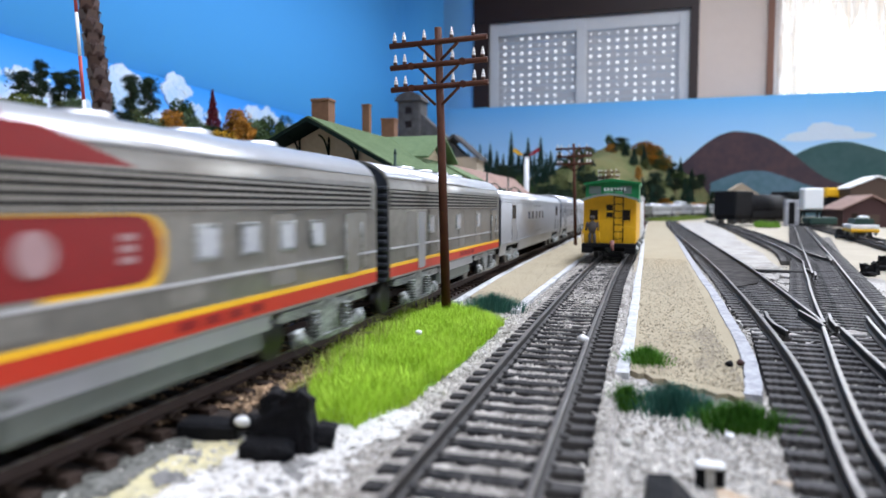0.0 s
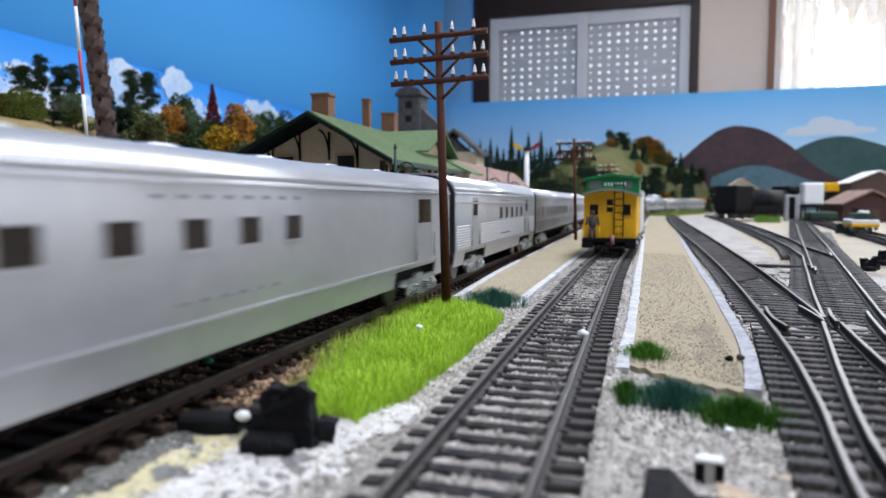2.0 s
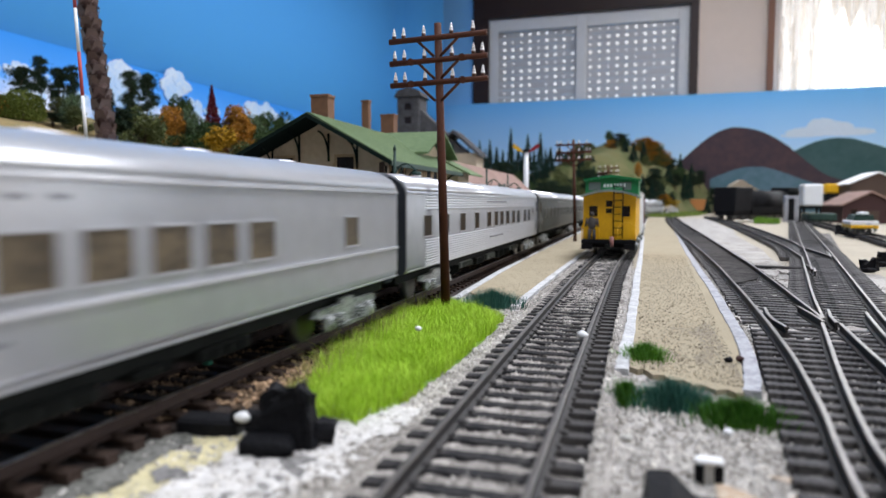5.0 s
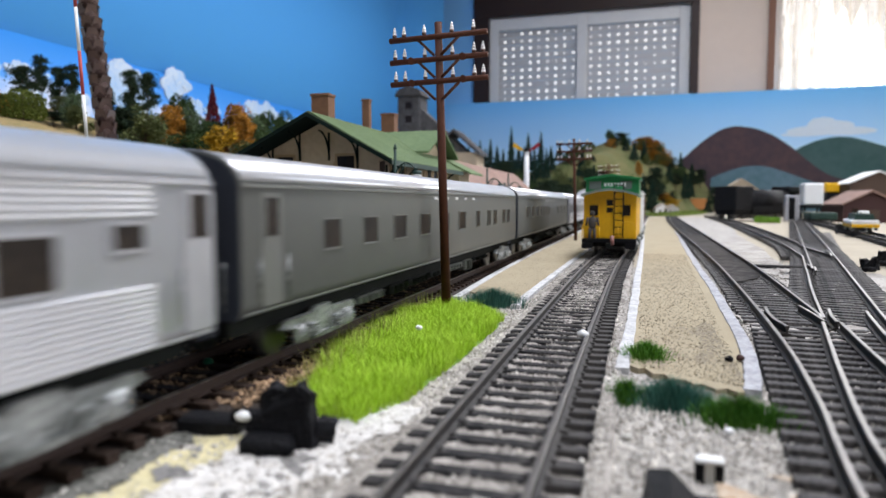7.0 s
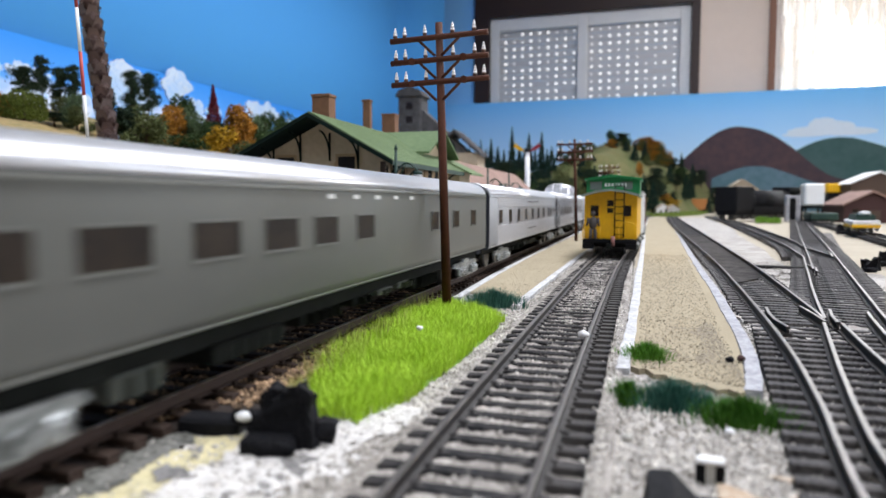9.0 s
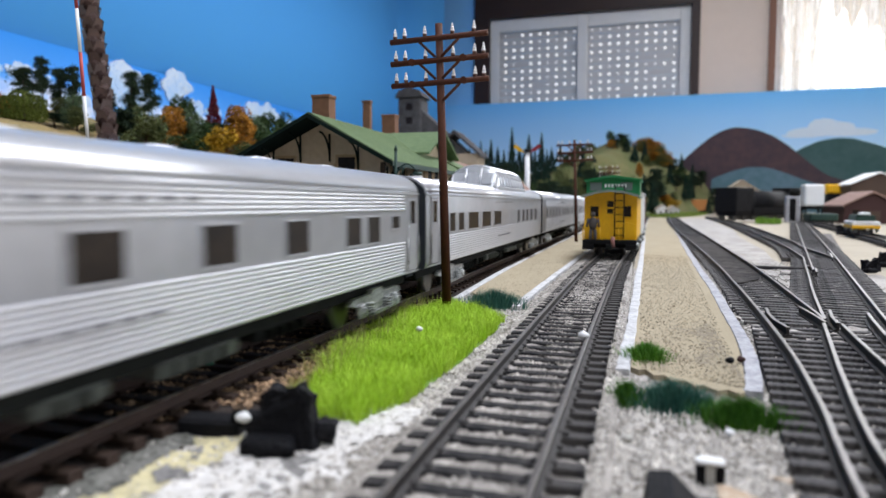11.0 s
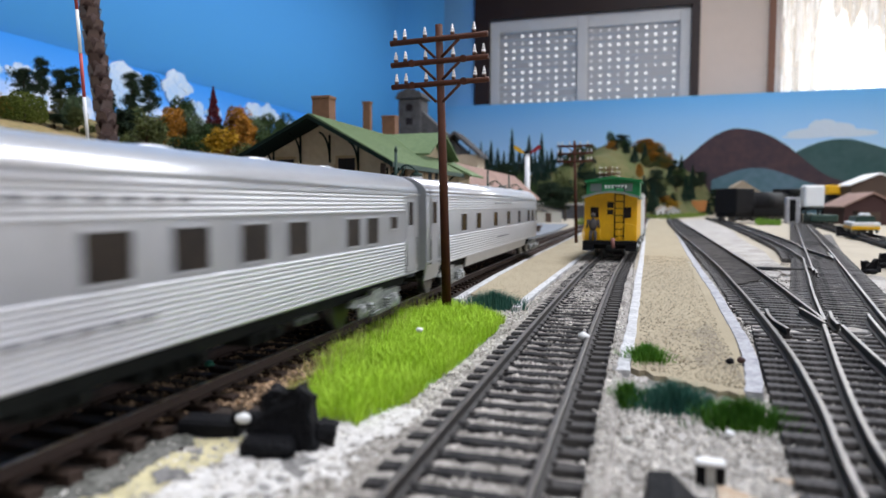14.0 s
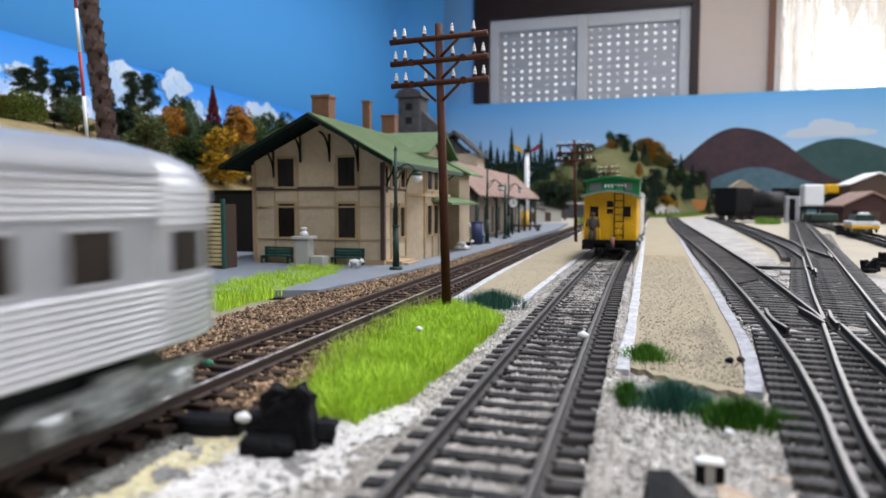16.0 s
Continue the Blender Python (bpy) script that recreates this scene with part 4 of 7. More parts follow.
    for f in doors:
        f, dw, d0, d1 = f if isinstance(f, tuple) else (f, 4.6, 28.2, 36.0)
        yy = -hw + f * 2 * hw
        for s in (-1, 1):
            bm = bmesh.new()
            a, b = sorted((s * (W - 0.02), s * (W + 0.16)))
            box(bm, a, b, yy - dw / 2 - 1.6, yy + dw / 2 + 1.6, low + 1.4, 37)
            for q in (-1, 1):
                box(bm, *sorted((s * (W + 0.1), s * (W + 0.34))), yy + q * (dw / 2 + 0.5) - 0.3, yy + q * (dw / 2 + 0.5) + 0.3, d0 - 0.6, d1 + 0.6)
            d = part("door", bm, paint, v)
            bm = bmesh.new()
            a, b = sorted((s * (W + 0.1), s * (W + 0.26)))
            box(bm, a, b, yy - dw / 2, yy + dw / 2, d0, d1)
            part("door_window", bm, M_pane, d)
            bm = bmesh.new()
            for k in (-1, 1):
                beam(bm, (s * (W + 0.6), yy + k * (dw / 2 + 3.2), 15), (s * (W + 0.6), yy + k * (dw / 2 + 3.2), 24), 0.2, n=6)
            part("handrail", bm, M_truck, d)
    if letters:
        bm = bmesh.new()
        for i in range(5):
            yy = -h + (0.43 + 0.05 * i) * 2 * h
            box(bm, W + 0.02, W + 0.1, yy - 1.9, yy + 1.9, 36.1, 37.2)
        part("lettering", bm, M_white, v, "pale bars of lettering")
    else:
        bm = bmesh.new()
        for i in range(8):
            yy = -h + (0.42 + 0.022 * i) * 2 * h
            box(bm, W + 0.02, W + (0.66 if upper else 0.08), yy - 1.3, yy + 1.3, 35.5, 36.3)
        for i in range(6):
            yy = -h + (0.44 + 0.02 * i) * 2 * h
            box(bm, W + 0.02, W + (0.75 if fluted else 0.08), yy - 1.8, yy + 1.8, 17.6, 18.2)
        part("lettering", bm, M_greybar, v, "grey bars of lettering")
    if vents:
        for i, f in enumerate(np.linspace(0.12, 0.86, 7)):
            bm = bmesh.new()
            yy = -h + f * 2 * h
            box(bm, -3.4, 3.4, yy - 3.6, yy + 3.6, top - 1.6, top + 0.9, 0.7)
            part("roof_vent", bm, M_roofsilver, v)
    for s in (-1, 1):
        bogie(v, s * (half - (34 if obs and s > 0 else 40)), 38.0)
    if obs:
        bm = bmesh.new()
        box(bm, -W + 4.5, W - 4.5, -half + 0.6, -h, 9, 40, 0.4)
        part("diaphragm", bm, M_diaph, v, "dark folded diaphragm")
    else:
        ends(v, half)
        for s in (-1, 1):
            bm = bmesh.new()
            prism(bm, [(x * 0.985, z - 0.5) for x, z in prof], *sorted((s * (h - 0.2), s * (h + 0.35))))
            part("end_wall", bm, M_diaph, v, "dark blue-grey end wall")
    return v, h


JOINTS = [91 + SPEED * t for t in (0.45, 1.34, 2.85, 4.00, 5.55, 7.07, 8.61, 10.18, 11.65, 13.155, 14.65)]


def diesel(name, first, last, label, nose):
    v, length = vehicle(name, first, last, label, "diesel locomotive")
    half = length / 2
    h = half - 2.5
    prof = shell(W, 12.4, 40.6, 49.6)
    bm = bmesh.new()
    tube(bm, prof, -h + (26 if nose else 0), h)
    part("body", bm, M_loco, v)
    bm = bmesh.new()
    rp = [(x * 1.006, z + 0.25) for x, z in prof if z > 42]
    prism(bm, rp, -h + (30 if nose else 0.4), h - 0.4, "y", True)
    part("roof", bm, M_roofsilver, v, "silver rounded roof")
    y0 = -h + (30 if nose else 0.5)
    # ribbed intake band under the roof
    side_panels(v, "grille_backing", M_louvre, W, y0, h - 4, 34.4, 40.6, thick=0.12)
    for z in np.linspace(34.6, 39.6, 5):
        side_panels(v, "grille_bar", M_loco, W + 0.1, y0, h - 4, z, z + 0.55, thick=0.45)
    side_panels(v, "red_stripe", M_redorange, W, y0, h - 0.3, 13.4, 16.4, thick=0.12)
    side_panels(v, "yellow_stripe", M_yellow, W, y0, h - 0.3, 16.4, 17.5, thick=0.14)
    side_panels(v, "skirt_rail", M_loco, W, y0, h - 0.3, 12.7, 13.4, thick=0.2)
    # pale side windows, door and side plates
    for f in ((0.553, 0.629, 0.71, 0.789) if nose else (0.255, 0.484, 0.706)):
        yy = -h + f * 2 * h
        for s in (-1, 1):
            bm = bmesh.new()
            box(bm, *sorted((s * W, s * (W + 0.4))), yy - 3.4, yy + 3.4, 25.6, 32.0, 0.15)
            p = part("side_window", bm, M_truck, v, "silver framed side window")
            bm = bmesh.new()
            box(bm, *sorted((s * (W + 0.35), s * (W + 0.5))), yy - 2.6, yy + 2.6, 26.3, 31.3)
            part("window_glass", bm, M_paleglass, p)
    for f in (0.12, 0.33, 0.52, 0.7, 0.93):
        yy = -h + f * 2 * h
        if nose and f < 0.3:
            continue
        side_panels(v, "side_plate", M_loco, W, yy - 5, yy + 5, 18.5, 33.6, thick=0.14)
    for f in (0.9,):
        yy = -h + f * 2 * h
        side_panels(v, "door", M_loco, W, yy - 4, yy + 4, 17.6, 33.2, thick=0.32)
        for s in (-1, 1):
            bm = bmesh.new()
            for k in (-1, 1):
                beam(bm, (s * (W + 0.8), yy + k * 5.2, 18.5), (s * (W + 0.8), yy + k * 5.2, 31), 0.25, n=6)
            part("handrail", bm, M_truck, v)
    bm = bmesh.new()
    for i in range(4):
        yy = -h + (0.52 + 0.04 * i) * 2 * h
        box(bm, W + 0.1, W + 0.2, yy - 2.4, yy + 2.4, 14.2, 15.8)
    part("lettering", bm, M_red, v, "red bars of lettering")
    side_panels(v, "side_skirt", M_silver, W - 1.3, -half + 59, half - 59, 9.4, 12.5, "silver side skirt", 0.5)
    side_panels(v, "moulding", M_roofsilver, W, y0, h - 0.3, 22.0, 22.6, thick=0.3)
    if not nose:
        for s in (-1, 1):
            bm = bmesh.new()
            box(bm, *sorted((s * W, s * (W + 0.3))), -h + 0.326 * 2 * h - 3, -h + 0.326 * 2 * h + 3, 28.6, 31.2, 0.12)
            part("vent_plate", bm, M_truck, v, "small silver vent plate")
        yy = -h + 0.187 * 2 * h
        side_panels(v, "silver_door", M_silver, W, yy - 3.6, yy + 3.6, 14.0, 33.4, thick=0.36)
    # louvred end and roof fans
    for s in (-1, 1):
        if not (nose and s < 0):
            bm = bmesh.new()
            prism(bm, [(x * 0.985, z - 0.6) for x, z in prof], *sorted((s * (h - 0.2), s * (h + 0.35))))
            part("end_plate", bm, M_diaph, v, "dark ribbed end wall")
    bm = bmesh.new()
    box(bm, -9, 9, h, h + 4.5, 9, 40, 0.6)
    part("gangway", bm, M_black, v)
    for s in (-1, 1):
        if nose and s < 0:
            continue
        for k in range(13):
            bm = bmesh.new()
            a, b = sorted((s * (h - 0.1), s * (h + 1.2)))
            box(bm, -W + 1.5, W - 0.8, a, b, 12 + k * 2.35, 13.3 + k * 2.35, 0.3)
            part("end_rib", bm, M_diaph, v)
    for f in (0.35, 0.5, 0.65, 0.8):
        yy = -h + f * 2 * h
        bm = bmesh.new()
        beam(bm, (0, yy, 49), (0, yy, 50.9), 5.2, 4.8, 20)
        part("roof_fan", bm, M_roofsilver, v)
    bm = bmesh.new()
    box(bm, -15.6, 15.6, -half + 60, half - 60, 4.4, 12.6, 1.2)
    part("fuel_tank", bm, mat("tank_grey", (0.15, 0.165, 0.145), 0.5, 0.3, second=(0.08, 0.09, 0.078), scale=60), v, "grey-green fuel tank skirt")
    for k in (-1, 1):
        bogie(v, k * (half - (38 if nose and k < 0 else 32)), 50.0, 2, 12.0)
    if nose:
        rings = []
        bm = bmesh.new()
        n = 8
        for i in range(n + 1):
            u = i / n
            k = 1 - 0.45 * u ** 2.5
            rings.append([bm.verts.new((x * k, -h + 26 - 26 * u, 12.4 + (z - 12.4) * (1 - 0.30 * max(0, u - 0.15)))) for x, z in prof])
        for a, b in zip(rings, rings[1:]):
            for i in range(len(prof) - 1):
                bm.faces.new((a[i], a[i + 1], b[i + 1], b[i])).smooth = True
        bm.faces.new(rings[-1])
        part("nose", bm, M_red, v, "red rounded nose")
        bm = bmesh.new()
        prism(bm, [(x * 1.012, z + 0.5) for x, z in prof if z > 42], -h + 25, -h + 60, "y", True)
        part("cab_roof", bm, M_red, v, "red cab roof")
        for s in (-1, 1):
            # red war-shaped flank with its yellow border
            bm = bmesh.new()
            o = [(-h + 24, 23.4), (-h + 78, 23.4)] + [(-h + 80 + 5 * math.sin(a), 28.6 - 5.2 * math.cos(a)) for a in np.linspace(0.3, 2.84, 8)] + [(-h + 78, 33.8), (-h + 24, 33.8)]
            prism(bm, o, *sorted((s * W, s * (W + 0.2))), "x")
            part("red_flank", bm, M_red, v, "red painted flank")
            bm = bmesh.new()
            o2 = [(y + (1.6 if y > -h + 70 else 0), z + (0 if 25 < z < 32 else (-1.2 if z < 25 else 0.3))) for y, z in o]
            prism(bm, o2, *sorted((s * W, s * (W + 0.1))), "x")
            part("yellow_border", bm, M_yellow, v, "yellow border line")
            bm = bmesh.new()
            o3 = [(-h + 20, 41.0), (-h + 80, 41.0), (-h + 64, 45.6), (-h + 20, 45.6)]
            prism(bm, [(y, z) for y, z in o3], *sorted((s * (W - 2.2), s * (W + 0.12))), "x")
            part("red_roof_flash", bm, M_red, v, "red cab roof flash")
            bm = bmesh.new()
            beam(bm, (s * W, -h + 62, 29), (s * (W + 0.5), -h + 62, 29), 3.2, 3.0, 18)
            part("emblem", bm, M_emblem, v, "pale round emblem")
            bm = bmesh.new()
            for k in range(3):
                box(bm, *sorted((s * (W + 0.15), s * (W + 0.3))), -h + 76.2, -h + 79.4, 26.6 + k * 1.7, 27.7 + k * 1.7)
            part("flank_lettering", bm, M_emblem, v, "pale bars of lettering")
    return v


diesel("diesel_cab_unit", JOINTS[0] - 180, JOINTS[0], "red and silver streamlined diesel cab unit", True)
diesel("diesel_booster_unit", JOINTS[0] + 5.5, JOINTS[1], "silver streamlined diesel booster with red and yellow stripe", False)
J = JOINTS
coach("baggage_carriage", J[1], J[2], "smooth silver baggage carriage with few windows", (0.335, 0.394, 0.452, 0.509, 0.567), doors=((0.137, 12.0, 28.0, 36.2), (0.885, 14.0, 27.8, 36.0)), size=(6.6, 5.2), sill=26.9, skirt=True, low=12.4)
coach("mail_carriage", J[2], J[3], "silver mail carriage with fluted lower sides", (0.436, 0.51, 0.584, 0.658, 0.735), doors=((0.163, 8.2, 28.8, 35.4), (0.822, 8.6, 28.8, 36.0)), size=(7.0, 6.2), fluted=9, sill=26.0, skirt=True, top=47.0, low=12.4, runs=((0.012, 0.12), (0.215, 0.775), (0.87, 0.985)), belt=34.2)
coach("chair_carriage", J[3], J[4], "smooth silver chair carriage with tan windows", ((0.032, 5.4), (0.123, 10.8), (0.212, 8.4), (0.268, 10.5), (0.32, 10.5), 0.37, 0.418, 0.464, 0.51, 0.555, 0.6, 0.645, 0.69, 0.735, (0.88, 8)), glass=M_warmpane, size=(9.4, 7.4), sill=23.9, belt=20.8)
coach("sleeping_carriage", J[4], J[5], "fluted silver sleeping carriage", (0.08, 0.16, 0.25, 0.34, 0.43, 0.49, 0.542, 0.6, 0.665, 0.724, 0.811, 0.868, (0.928, 6.2, 28.0, 31.6)), doors=((0.984, 4.6, 29.0, 36.4),), size=(9.3, 7.2), sill=23.4, fluted=11, upper=True, glass=M_tanpane)
coach("grey_sleeping_carriage", J[5], J[6], "smooth dark grey sleeping carriage with silver roof", ((0.135, 9), (0.218, 10), (0.3, 10.8), (0.386, 10.8), (0.471, 10.8), (0.56, 10.4), (0.659, 6), (0.738, 6), (0.79, 5.6), (0.87, 6), (0.914, 6.4)), paint=M_greycar, doors=(0.041,), letters=True, size=(7.2, 6.9), vents=False, glass=M_tanpane, sill=23.9, low=12.4)
coach("grey_dining_carriage", J[6], J[7], "smooth dark grey dining carriage with wide windows", ((0.13, 14), (0.199, 14.5), (0.278, 14), (0.352, 13.5), (0.421, 12), (0.5, 11.5), (0.715, 8), (0.812, 8), (0.91, 8)), paint=M_greycar, doors=(), letters=True, size=(12, 6.4), vents=False, sill=25.2, low=12.4, glass=M_tanpane)
coach("club_carriage", J[7], J[8], "fluted silver club carriage", ((0.1, 10), (0.2, 10), (0.3, 10), (0.4, 10), (0.5, 10), (0.6, 10), (0.7, 10), (0.806, 9), (0.855, 8.6), (0.917, 6.4, 27.4, 31.0)), doors=((0.973, 4.6, 28.4, 36.0),), fluted=11, upper=True, glass=M_tanpane)


def dome_carriage():
    v, h = coach("dome_carriage", J[8], J[9], "fluted silver carriage with a glazed roof dome", ((0.122, 8), (0.17, 9), (0.246, 19), (0.337, 19), (0.431, 18), (0.653, 7), (0.715, 7), (0.768, 8), (0.828, 10), (0.9, 9)), doors=(0.038,), fluted=11, glass=M_tanpane)
    ya, yb = -h + 0.49 * 2 * h, -h + 0.765 * 2 * h
    bm = bmesh.new()
    rings = []
    for y, k in ((ya - 5, 0.0), (ya + 1, 0.9), (ya + 4, 1.0), (yb - 6, 1.0), (yb, 0.85), (yb + 6, 0.45), (yb + 11, 0.0)):
        rings.append([bm.verts.new((14.6 * math.cos(a), y, 43.0 + (2.0 + 11.8 * k) * math.sin(a) ** 0.6)) for a in np.linspace(0.02, math.pi - 0.02, 15)])
    for a, b in zip(rings, rings[1:]):
        for i in range(14):
            bm.faces.new((a[i], a[i + 1], b[i + 1], b[i])).smooth = True
    part("dome", bm, M_domeglass, v, "shiny clear dome")
    for x in (-12.5, -4.5, 4.5, 12.5):
        bm = bmesh.new()
        z = 44.6 + 11.8 * 0.9 * (1 - (x / 14.6) ** 2) ** 0.3
        beam(bm, (x, ya - 5.4, 44.0), (x * 0.98, ya + 0.6, z), 0.6, n=6)
        part("dome_mullion", bm, M_roofsilver, v)
    for x in (-8.5, 0.0, 8.5):
        bm = bmesh.new()
        prism(bm, [(ya - 4.9, 46.0), (ya - 0.9, 52.4), (ya - 1.1, 52.5), (ya - 5.1, 46.1)], x - 3.0, x + 3.0, "x")
        part("dome_front_pane", bm, M_paleglass, v, "sloping front pane of the dome")
    for i, y in enumerate(np.linspace(ya + 5, yb - 6, 9)):
        bm = bmesh.new()
        prev = None
        for a in np.linspace(0.05, math.pi - 0.05, 11):
            p = (14.8 * math.cos(a), y, 43.0 + 14.0 * math.sin(a) ** 0.6)
            if prev:
                beam(bm, prev, p, 0.5, n=5, caps=False)
            prev = p
        part("dome_rib", bm, M_roofsilver, v)
    for s in (-1, 1):
        bm = bmesh.new()
        box(bm, *sorted((s * 12.2, s * 14.9)), ya - 6, yb + 6, 41.5, 45.0, 0.5)
        part("dome_sill", bm, M_roofsilver, v)


dome_carriage()
coach("fluted_sleeping_carriage", J[9], J[10], "fluted silver sleeping carriage with tan windows", ((0.095, 9), (0.171, 8.6), (0.247, 9), (0.325, 9.2), (0.405, 9), (0.515, 9.2), (0.579, 9.2), (0.646, 9.4), (0.706, 9), (0.808, 8), (0.854, 8), (0.913, 5.6, 27.6, 31.2)), doors=((0.967, 4.2, 28.2, 35.8),), fluted=11, upper=True, glass=M_tanpane)
coach("observation_carriage", J[10], J[10] + SPEED * 1.46, "fluted silver observation carriage with a rounded tail", ((0.191, 9), (0.289, 9), (0.425, 9.4), (0.553, 9.3), (0.679, 8.6), (0.812, 9.4), (0.872, 8.8)), doors=(0.037,), fluted=10, upper=True, obs=True, skirt=True)

# ---- station house ----
def gable_roof(parent, x0, x1, y0, y1, ze, zr, material, along_y=True, thick=1.6, label=""):
    """Two slabs meeting at a ridge."""
    bm = bmesh.new()
    if along_y:
        xm = (x0 + x1) / 2
        prism(bm, [(x0, ze - thick), (xm, zr - thick), (x1, ze - thick), (x1, ze), (xm, zr), (x0, ze)], y0, y1)
    else:
        ym = (y0 + y1) / 2
        prism(bm, [(y0, ze - thick), (ym, zr - thick), (y1, ze - thick), (y1, ze), (ym, zr), (y0, ze)], x0, x1, "x")
    return part("roof", bm, material, parent, label)


def opening(parent, face, a0, a1, z0, z1, at, name="window"):
    """Dark pane with a cream surround; face 'y' looks to the south, 'x' to the track."""
    def put(bm, p0, p1, q0, q1, d0, d1):
        if face == "y":
            box(bm, p0, p1, at - d1, at - d0, q0, q1)
        else:
            box(bm, at + d0, at + d1, p0, p1, q0, q1)
    bm = bmesh.new()
    put(bm, a0, a1, z0, z1, 0.0, 0.6)
    w = part(name, bm, M_pane, parent)
    bm = bmesh.new()
    put(bm, a0 - 1.5, a0, z0, z1 + 1.6, 0, 1.1)
    put(bm, a1, a1 + 1.5, z0, z1 + 1.6, 0, 0.9)
    put(bm, a0, a1, z1, z1 + 1.6, 0, 0.9)
    part("window_frame", bm, M_creamtrim, w)
    bm = bmesh.new()
    put(bm, a0 - 2.2, a1 + 2.2, z0 - 1.3, z0, 0, 1.4)
    part("sill", bm, M_creamtrim, w)
    bm = bmesh.new()
    put(bm, a0, a1, (z0 + z1) / 2 - 0.25, (z0 + z1) / 2 + 0.25, 0.5, 0.85)
    put(bm, (a0 + a1) / 2 - 0.2, (a0 + a1) / 2 + 0.2, z0, z1, 0.5, 0.8)
    part("glazing_bar", bm, M_black, w)
    return w


def bracket(parent, face, a, z, at, out=7.5, drop=11):
    """Curved eaves bracket."""
    bm = bmesh.new()
    prev = None
    for k in np.linspace(0, math.pi / 2, 7):
        d, zz = out * (1 - math.cos(k)), z - drop * (1 - math.sin(k))
        p = (a, at - 0.6 - d, zz) if face == "y" else (at + 0.6 + d, a, zz)
        if prev:
            beam(bm, prev, p, 0.65, n=5)
        prev = p
    q = (a, at - 0.6, z - drop - 2) if face == "y" else (at + 0.6, a, z - drop - 2)
    r = (a, at - 0.6, z) if face == "y" else (at + 0.6, a, z)
    beam(bm, q, r, 0.7, n=5)
    # bracket in the green darkened for eaves shade
    part("bracket", bm, M_eaveshade, parent, "dark green eaves bracket")


def station():
    s = thing("station_house", 0, 0, 2, "two-storey cream station house with green roof", "station building")
    x0, x1, y0, y1 = -236.0, -148.0, 371.0, 505.0
    xm = (x0 + x1) / 2
    bm = bmesh.new()
    prism(bm, [(x0, 0), (x1, 0), (x1, 64.5), (-189, 86), (x0, 64)], y0, y1)
    part("wall", bm, M_cream, s, "cream clapboard walls")
    # clapboards on the two seen faces
    for k in range(24):
        z = 3 + k * 2.35
        if 44 < z < 49:
            continue
        bm = bmesh.new()
        box(bm, x0 + 0.5, x1 - 0.5, y0 - 0.28, y0 + 0.1, z, z + 2.2)
        part("clapboard", bm, M_cream, s)
        bm = bmesh.new()
        box(bm, x1 - 0.1, x1 + 0.28, y0 + 0.5, y1 - 0.5, z, z + 2.2)
        part("clapboard", bm, M_cream, s)
    for nm, z0, z1, m in (("belt", 45.6, 47.8, M_brown_trim), ("belt", 34.8, 35.8, M_creamtrim), ("belt", 14.6, 15.6, M_creamtrim), ("plinth", 0, 3.0, M_creamtrim)):
        bm = bmesh.new()
        box(bm, x0 - 0.9, x1 + 0.9, y0 - 0.9, y1 + 0.9, z0, z1)
        part(nm, bm, m, s)
    for x, m in ((x0, M_creamtrim), (x1, M_brown_trim)):
        bm = bmesh.new()
        box(bm, x - 1.3, x + 1.3, y0 - 1.3, y0 + 1.3, 3, 62)
        part("corner_board", bm, m, s)
    for a0, a1 in ((-219, -207.5), (-177.3, -166)):
        opening(s, "y", a0, a1, 46.6 + 1.4, 65.5, y0)
        opening(s, "y", a0, a1, 16.3, 37.2, y0)
    for x in (-221.5, -205, -179.5, -163.5):
        bm = bmesh.new()
        box(bm, x - 0.5, x + 0.5, y0 - 0.6, y0, 3, 62)
        part("batten", bm, M_creamtrim, s)
    # track side
    opening(s, "x", 384, 395, 4, 36, x1, "door")
    opening(s, "x", 399, 407, 16, 36, x1)
    for a in (384, 400):
        opening(s, "x", a, a + 8, 48, 64, x1)
    # bay
    bm = bmesh.new()
    prism(bm, [(x1, 410), (-139, 424), (-139, 478), (x1, 492)], 0, 62, "z")
    bay = part("bay", bm, M_cream, s, "projecting telegraph bay")
    for a in (428, 443, 458):
        opening(bay, "x", a, a + 10, 16, 36, -139)
        opening(bay, "x", a, a + 10, 47, 60, -139)
    bm = bmesh.new()
    q = [(x1, 408), (-137, 422), (-137, 480), (x1, 494)]
    prism(bm, q, 42, 44, "z")
    part("bay_belt", bm, M_creamtrim, bay)
    for bx, by in ((x1 + 0.4, 410), (-139, 424), (-139, 478), (-139, 441), (-139, 456)):
        bm = bmesh.new()
        box(bm, bx - 0.9, bx + 0.7, by - 0.8, by + 0.8, 0, 60)
        part("bay_post", bm, M_creamtrim, bay)
    bm = bmesh.new()
    prism(bm, [(-146.2, 413.0), (-141.2, 420.8), (-141.5, 421.1), (-146.5, 413.3)], 15, 37, "z")
    part("bay_side_window", bm, M_pane, bay)
    bm = bmesh.new()
    prism(bm, [(-148.5, 41), (-124, 36.4), (-124, 37.8), (-148.5, 44)], 440, 520)
    part("canopy", bm, M_roofgreen, s, "small green canopy roof")
    # roofs
    bm = bmesh.new()
    prism(bm, [(-249, 59.4), (-188, 89.2), (-135, 60.0), (-135, 61.8), (-188, 91.2), (-249, 61.4)], 353, 512)
    part("roof", bm, M_roofgreen, s, "faded green shingle roof")
